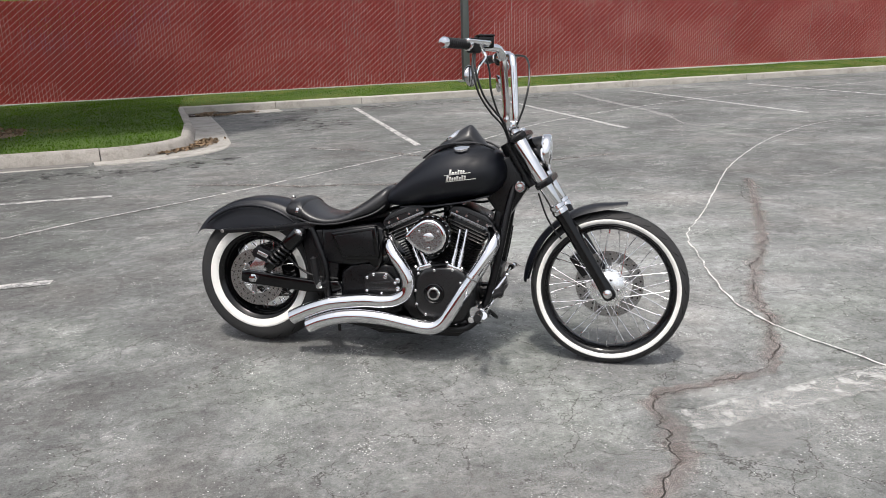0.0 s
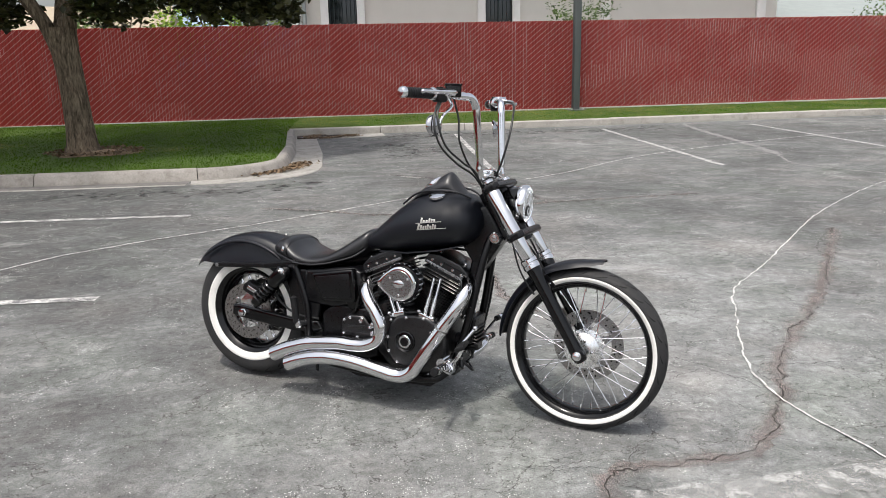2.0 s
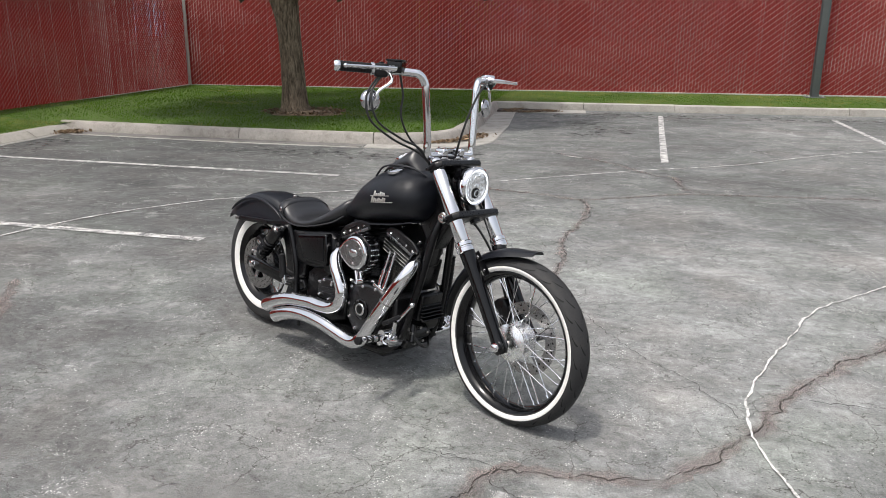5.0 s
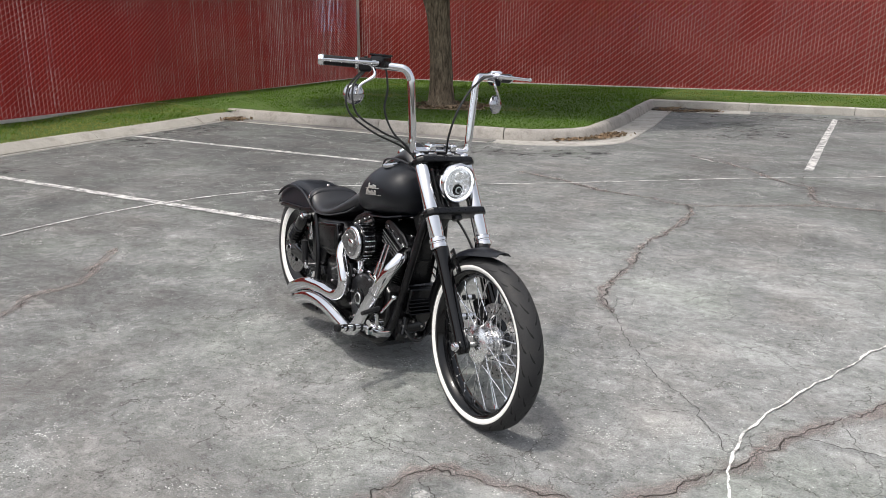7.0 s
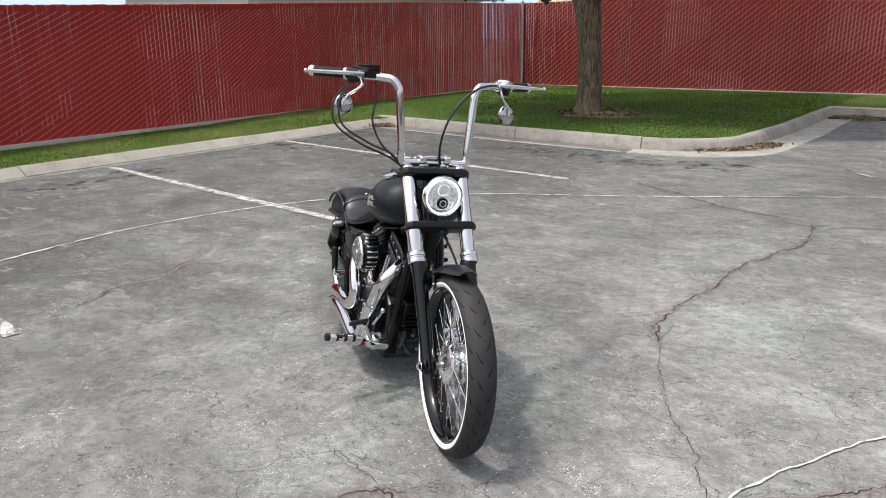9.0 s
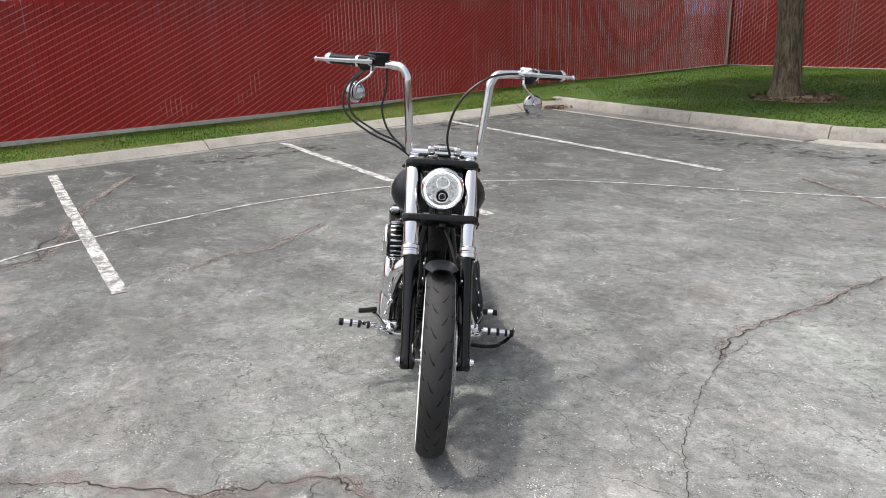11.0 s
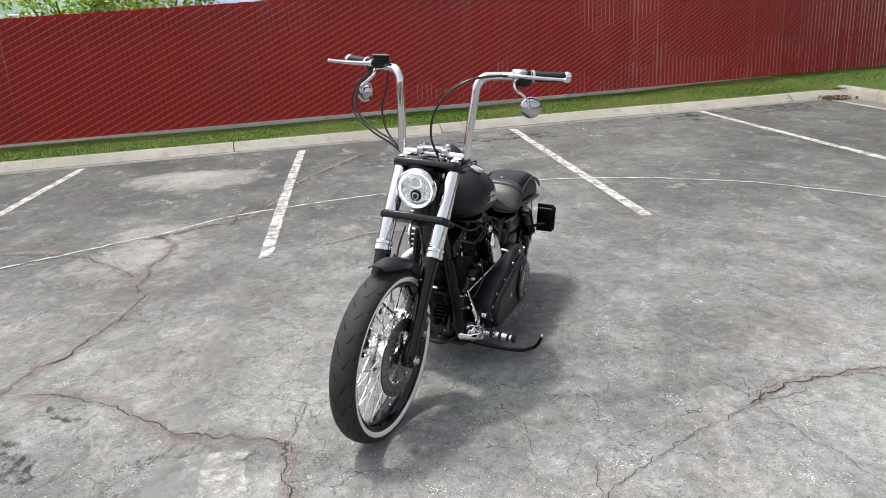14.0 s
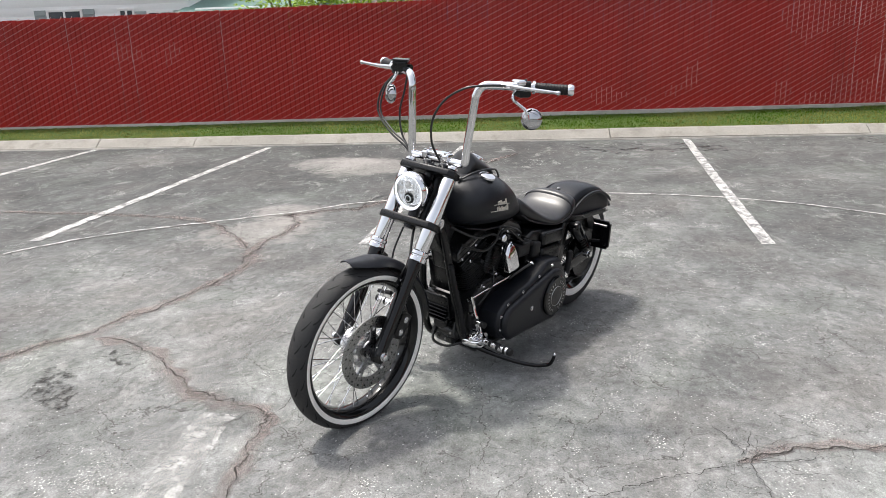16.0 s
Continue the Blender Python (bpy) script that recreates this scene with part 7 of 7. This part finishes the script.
p2 = pipe([(1.095, -0.07, 0.56), (1.122, -0.112, 0.535), (1.115, -0.147, 0.492), (1.078, -0.164, 0.425), (1.004, -0.178, 0.31), (0.955, -0.184, 0.232), (0.918, -0.187, 0.178), (0.878, -0.189, 0.152), (0.832, -0.19, 0.148), (0.765, -0.19, 0.159), (0.66, -0.19, 0.177), (0.56, -0.19, 0.184), (0.46, -0.19, 0.177), (0.375, -0.19, 0.156), (0.3, -0.19, 0.126)],
          [0.026, 0.0265, 0.0275, 0.0285, 0.0295, 0.03, 0.0305, 0.031, 0.0315, 0.032, 0.0322, 0.0325, 0.033, 0.0335, 0.034], "exhaust_pipe", "swept chrome exhaust pipe of the front cylinder", 0)
for p_, at in ((p2, (1.04, -0.172, 0.367)),):
    part("shield_clip", Geo().lathe([(0.0305, -0.004), (0.0315, -0.002), (0.0315, 0.002), (0.0305, 0.004)], Matrix.Translation(at) @ Vector((-0.48, -0.1, -0.88)).to_track_quat("Z", "Y").to_matrix().to_4x4(), 24), STEEL, p_)
part("exhaust_hanger", Geo().box((0.03, 0.012, 0.1), pose(0.44, -0.15, 0.2), 0.004).rod((0.43, -0.15, 0.10), (0.43, -0.15, 0.15), 0.008, 10), SATIN, bike)

# ---- primary case, left side
prim = part("primary_case", Geo().prism([(0.395, 0.26), (0.40, 0.345), (0.455, 0.432), (0.50, 0.448), (0.58, 0.452), (0.615, 0.44), (0.65, 0.416), (0.72, 0.388), (0.82, 0.368), (0.91, 0.348), (0.962, 0.308), (0.975, 0.25), (0.945, 0.185), (0.86, 0.145), (0.62, 0.135), (0.45, 0.16)], 0.115, Matrix.Translation((0, 0.158, 0)) @ FLAT, 0.022, 4), MATTE, engine, "black primary case")
part("raised_panel", Geo().prism(capsule((0.548, 0.28), 0.128, (0.876, 0.252), 0.08), 0.04, Matrix.Translation((0, 0.22, 0)) @ FLAT, 0.02, 4), MATTE, prim, "raised black cover")
derby_m = SIDE((0.548, 0.238, 0.28), -1)
derby = part("derby_cover", Geo().lathe([(0.098, 0.0), (0.098, 0.010), (0.092, 0.016), (0.052, 0.017), (0.05, 0.013), (0.046, 0.013), (0.044, 0.018), (0, 0.02)], derby_m, 40), GLOSSB, prim, "round black derby cover ringed with plain bars")
for k in range(26):
    a = 2 * math.pi * k / 26
    if k in (6, 7, 19, 20):
        continue
    part("bar", Geo().box((0.0055, 0.014, 0.001), derby_m @ pose(0.07 * math.cos(a), 0.07 * math.sin(a), 0.0172, 0, 0, math.degrees(a) - 90), 0.0003), STEEL, derby)
part("derby_ring", Geo().lathe([(0.05, 0.0165), (0.049, 0.0185), (0.0465, 0.0185), (0.0455, 0.0165)], derby_m, 36), STEEL, derby, "thin bright ring")
for x, z in ((0.41, 0.33), (0.46, 0.415), (0.55, 0.425), (0.66, 0.4), (0.79, 0.362), (0.905, 0.337), (0.952, 0.295), (0.955, 0.235), (0.92, 0.178), (0.75, 0.15)):
    bolt(prim, (x, 0.2145, z), 0.0065, 0.006, 1)
bolt(prim, (0.74, 0.239, 0.275), 0.009, 0.004, 1)

# chrome horn cover and linkage
horn = part("horn_cover", Geo().prism([(-0.039, -0.058), (0.035, -0.06), (0.041, 0.02), (0.029, 0.052), (0.002, 0.068), (-0.026, 0.054), (-0.041, 0.02)], 0.045, pose(0.855, 0.172, 0.533, 16) @ FLAT, 0.016, 4), CHROME, bike, "chrome teardrop horn cover", angle=60)
part("horn_bracket", Geo().box((0.03, 0.04, 0.05), pose(0.865, 0.13, 0.615), 0.006).lathe([(0, 0.012), (0.008, 0.012), (0.012, 0.006), (0.012, -0.01)], SIDE((0.865, 0.155, 0.625), -1), 14), SATIN, horn)
part("ignition_switch", Geo().lathe([(0, 0.02), (0.012, 0.02), (0.017, 0.014), (0.017, -0.02)], SIDE((0.90, 0.15, 0.63), -1), 18), CHROME, bike)
part("shift_rod", Geo().rod((1.065, 0.135, 0.395), (0.78, 0.19, 0.462), 0.0042, 10), ALU, bike, "chrome shift rod")
part("coil_cover", Geo().prism([(-0.05, -0.03), (0.05, -0.03), (0.05, 0.03), (-0.05, 0.03)], 0.06, pose(0.70, 0.12, 0.52) @ FLAT, 0.01, 3), DULL, bike, "black electrical box")
for pts in ([(1.16, 0.07, 0.72), (1.05, 0.12, 0.66), (0.95, 0.135, 0.655), (0.88, 0.13, 0.62), (0.80, 0.12, 0.6)], [(1.12, 0.1, 0.64), (1.0, 0.125, 0.59), (0.93, 0.14, 0.62), (0.86, 0.145, 0.66), (0.76, 0.14, 0.60), (0.70, 0.14, 0.56)]):
    part("wiring_loom", Geo().tube(pts, 0.0055, 8), CABLE, bike, "black wiring loom")
hose = [(1.165, 0.085, 0.56), (1.145, 0.1, 0.45), (1.115, 0.115, 0.33), (1.09, 0.12, 0.22)]
hp, _ = smooth_path(hose, 1, 12)
part("ribbed_hose", Geo().tube(hp, [0.0105 + 0.003 * (i % 2) for i in range(len(hp))], 10, 1), DULL, bike, "ribbed black hose on the downtube")
for pts, r in (([(1.0, 0.15, 0.60), (0.97, 0.165, 0.63), (0.93, 0.15, 0.655), (0.88, 0.13, 0.66)], 0.0042), ([(0.75, 0.15, 0.60), (0.78, 0.165, 0.635), (0.83, 0.15, 0.66), (0.87, 0.12, 0.665)], 0.0042), ([(0.93, 0.14, 0.50), (0.955, 0.16, 0.45), (0.99, 0.17, 0.42), (1.04, 0.15, 0.36)], 0.004)):
    part("plug_lead", Geo().tube(pts, r, 8), CABLE, bike, "black ignition lead")
part("oil_line", Geo().tube([(0.68, 0.17, 0.455), (0.73, 0.2, 0.475), (0.80, 0.2, 0.468), (0.86, 0.18, 0.44)], 0.006, 8), CABLE, bike)
for x, y, z in ((0.90, 0.125, 0.46), (0.98, 0.12, 0.42), (1.03, 0.11, 0.36), (1.02, 0.115, 0.30), (0.70, 0.185, 0.47)):
    part("fitting", Geo().lathe([(0, 0.016), (0.005, 0.016), (0.008, 0.011), (0.008, 0.003), (0.011, 0.002), (0.011, -0.02)], SIDE((x, y, z), -1), 10), ALU, bike, "bright fitting")
# regulator between the downtubes
reg = part("regulator", Geo().box((0.04, 0.13, 0.12), pose(1.118, 0, 0.345, 0, 12), 0.01, 3), SATIN, bike, "black finned voltage regulator")
for k in range(8):
    part("fin", Geo().box((0.026, 0.126, 0.005), pose(1.146 - 0.0032 * k, 0, 0.295 + k * 0.0148, 0, 12), 0.0015, 1), SATIN, reg)
mount = part("engine_mount", Geo().lathe([(0.0, -0.07), (0.022, -0.07), (0.032, -0.06), (0.032, 0.05), (0.022, 0.06), (0.0, 0.06)], SIDE((1.05, 0.005, 0.205)), 24).box((0.06, 0.1, 0.05), pose(1.035, -0.01, 0.165, 0, 20), 0.014, 3)
             .rod((1.07, -0.03, 0.25), (1.085, -0.05, 0.18), 0.012, 12).rod((1.06, 0.05, 0.27), (1.08, 0.06, 0.2), 0.009, 10), WRINKLE, bike, "black front engine mount")
for y, z in ((-0.05, 0.215), (0.0, 0.232), (0.045, 0.205), (0.02, 0.17), (-0.03, 0.165)):
    part("bolt", Geo().rod((1.07, y, z), (1.088, y, z + 0.003), 0.006, 8), STEEL, mount)
# plain panel added to keep the gap dark and hide the pipe behind
part("filler_panel", Geo().box((0.02, 0.13, 0.14), pose(1.105, 0, 0.475, 0, 12), 0.008, 2), SATIN, bike, "added black panel closing the gap between the downtubes")
part("oil_hose", Geo().tube([(1.09, -0.04, 0.2), (1.12, -0.02, 0.165), (1.1, 0.04, 0.15), (1.05, 0.09, 0.17)], 0.006, 8), CABLE, bike)
# box added so no bright ground shows through below the neck
part("filler_box", Geo().box((0.045, 0.085, 0.15), pose(1.125, 0, 0.59, 0, 12), 0.016, 3), SATIN, bike, "added black box filling the gap between the downtubes")
part("oil_filter", Geo().lathe([(0.0, 0.11), (0.03, 0.11), (0.038, 0.1), (0.038, 0.0)], pose(1.03, 0.02, 0.27, 0, 85), 24), GLOSSB, bike, "black oil filter")

# foot controls
for s in (-1, 1):
    fc = part("foot_control", Geo().tube([(1.06, s * 0.115, 0.19), (1.085, s * 0.17, 0.205), (1.095, s * 0.215, 0.22)], [0.024, 0.02, 0.016], 14).box((0.07, 0.035, 0.062), pose(1.064, s * 0.165, 0.215, 0, 20), 0.014, 3).rod((1.056, s * 0.14, 0.232), (1.056, s * 0.205, 0.232), 0.022, 16).rod((1.04, s * 0.16, 0.195), (1.04, s * 0.2, 0.195), 0.014, 12), CHROME, bike, "chrome foot control bracket")
    end = Vector((1.1, -0.38, 0.252)) if s < 0 else Vector((1.08, 0.358, 0.223))
    a = Vector((1.08, -0.225, 0.232)) if s < 0 else Vector((1.074, 0.218, 0.229))
    d = (end - a).normalized()
    m = Matrix.Translation(a) @ d.to_track_quat("Z", "Y").to_matrix().to_4x4()
    L = (end - a).length
    peg = part("foot_peg", Geo().lathe([(0.011, 0), (0.0135, 0.006), (0.0148, 0.012), (0.0148, L - 0.012), (0.012, L - 0.004), (0, L - 0.004)], m, 18), CHROME, fc, "chrome peg with rubber bands")
    for z0, z1 in ((0.028, 0.042), (0.066, 0.08), (0.102, 0.114), (L - 0.018, L)):
        part("rubber_band", Geo().lathe([(0.0145, z0), (0.0162, z0 + 0.002), (0.0162, z1 - 0.003), (0.0145, z1), (0.0, z1 + 0.0005)], m, 18), DULL, peg)
    if s < 0:
        br = part("brake_pedal", Geo().tube([(1.07, -0.18, 0.215), (1.12, -0.2, 0.26), (1.163, -0.235, 0.325)], [0.011, 0.009, 0.008], 10), CHROME, fc, "chrome brake pedal arm")
        part("pedal_pad", Geo().box((0.045, 0.075, 0.018), pose(1.166, -0.262, 0.334, 8, -28), 0.006), DULL, br)
        part("toe_rod", Geo().rod((1.13, -0.19, 0.31), (1.185, -0.17, 0.385), 0.006, 10).ball(0.011, pose(1.187, -0.169, 0.388)), CHROME, br)
    else:
        sh = part("shift_lever", Geo().tube([(1.065, 0.13, 0.4), (1.068, 0.152, 0.345), (1.062, 0.178, 0.275), (1.062, 0.188, 0.228)], [0.007, 0.008, 0.008, 0.009], 10).tube([(1.062, 0.19, 0.228), (1.105, 0.2, 0.285), (1.146, 0.212, 0.342)], 0.006, 10), CHROME, fc, "chrome shift lever")
        part("toe_peg", Geo().rod((1.146, 0.212, 0.342), (1.157, 0.268, 0.344), 0.0125, 14), DULL, sh, "rubber toe peg")
        part("toe_peg_cap", Geo().rod((1.1495, 0.23, 0.3427), (1.1535, 0.25, 0.3433), 0.0132, 14), CHROME, sh)

# side stand
stand = part("side_stand", Geo().tube([(1.0, 0.13, 0.14), (0.97, 0.19, 0.118), (0.9, 0.27, 0.08), (0.835, 0.33, 0.057), (0.785, 0.362, 0.05), (0.784, 0.385, 0.066), (0.798, 0.405, 0.105), (0.808, 0.413, 0.13)], [0.013, 0.01, 0.009, 0.0088, 0.0085, 0.008, 0.0075, 0.007], 12), GLOSSB, bike, "dark glossy side stand swung out")
part("stand_tip", Geo().ball(0.0085, pose(0.808, 0.413, 0.131)), CHROME, stand, "bright rounded tip")
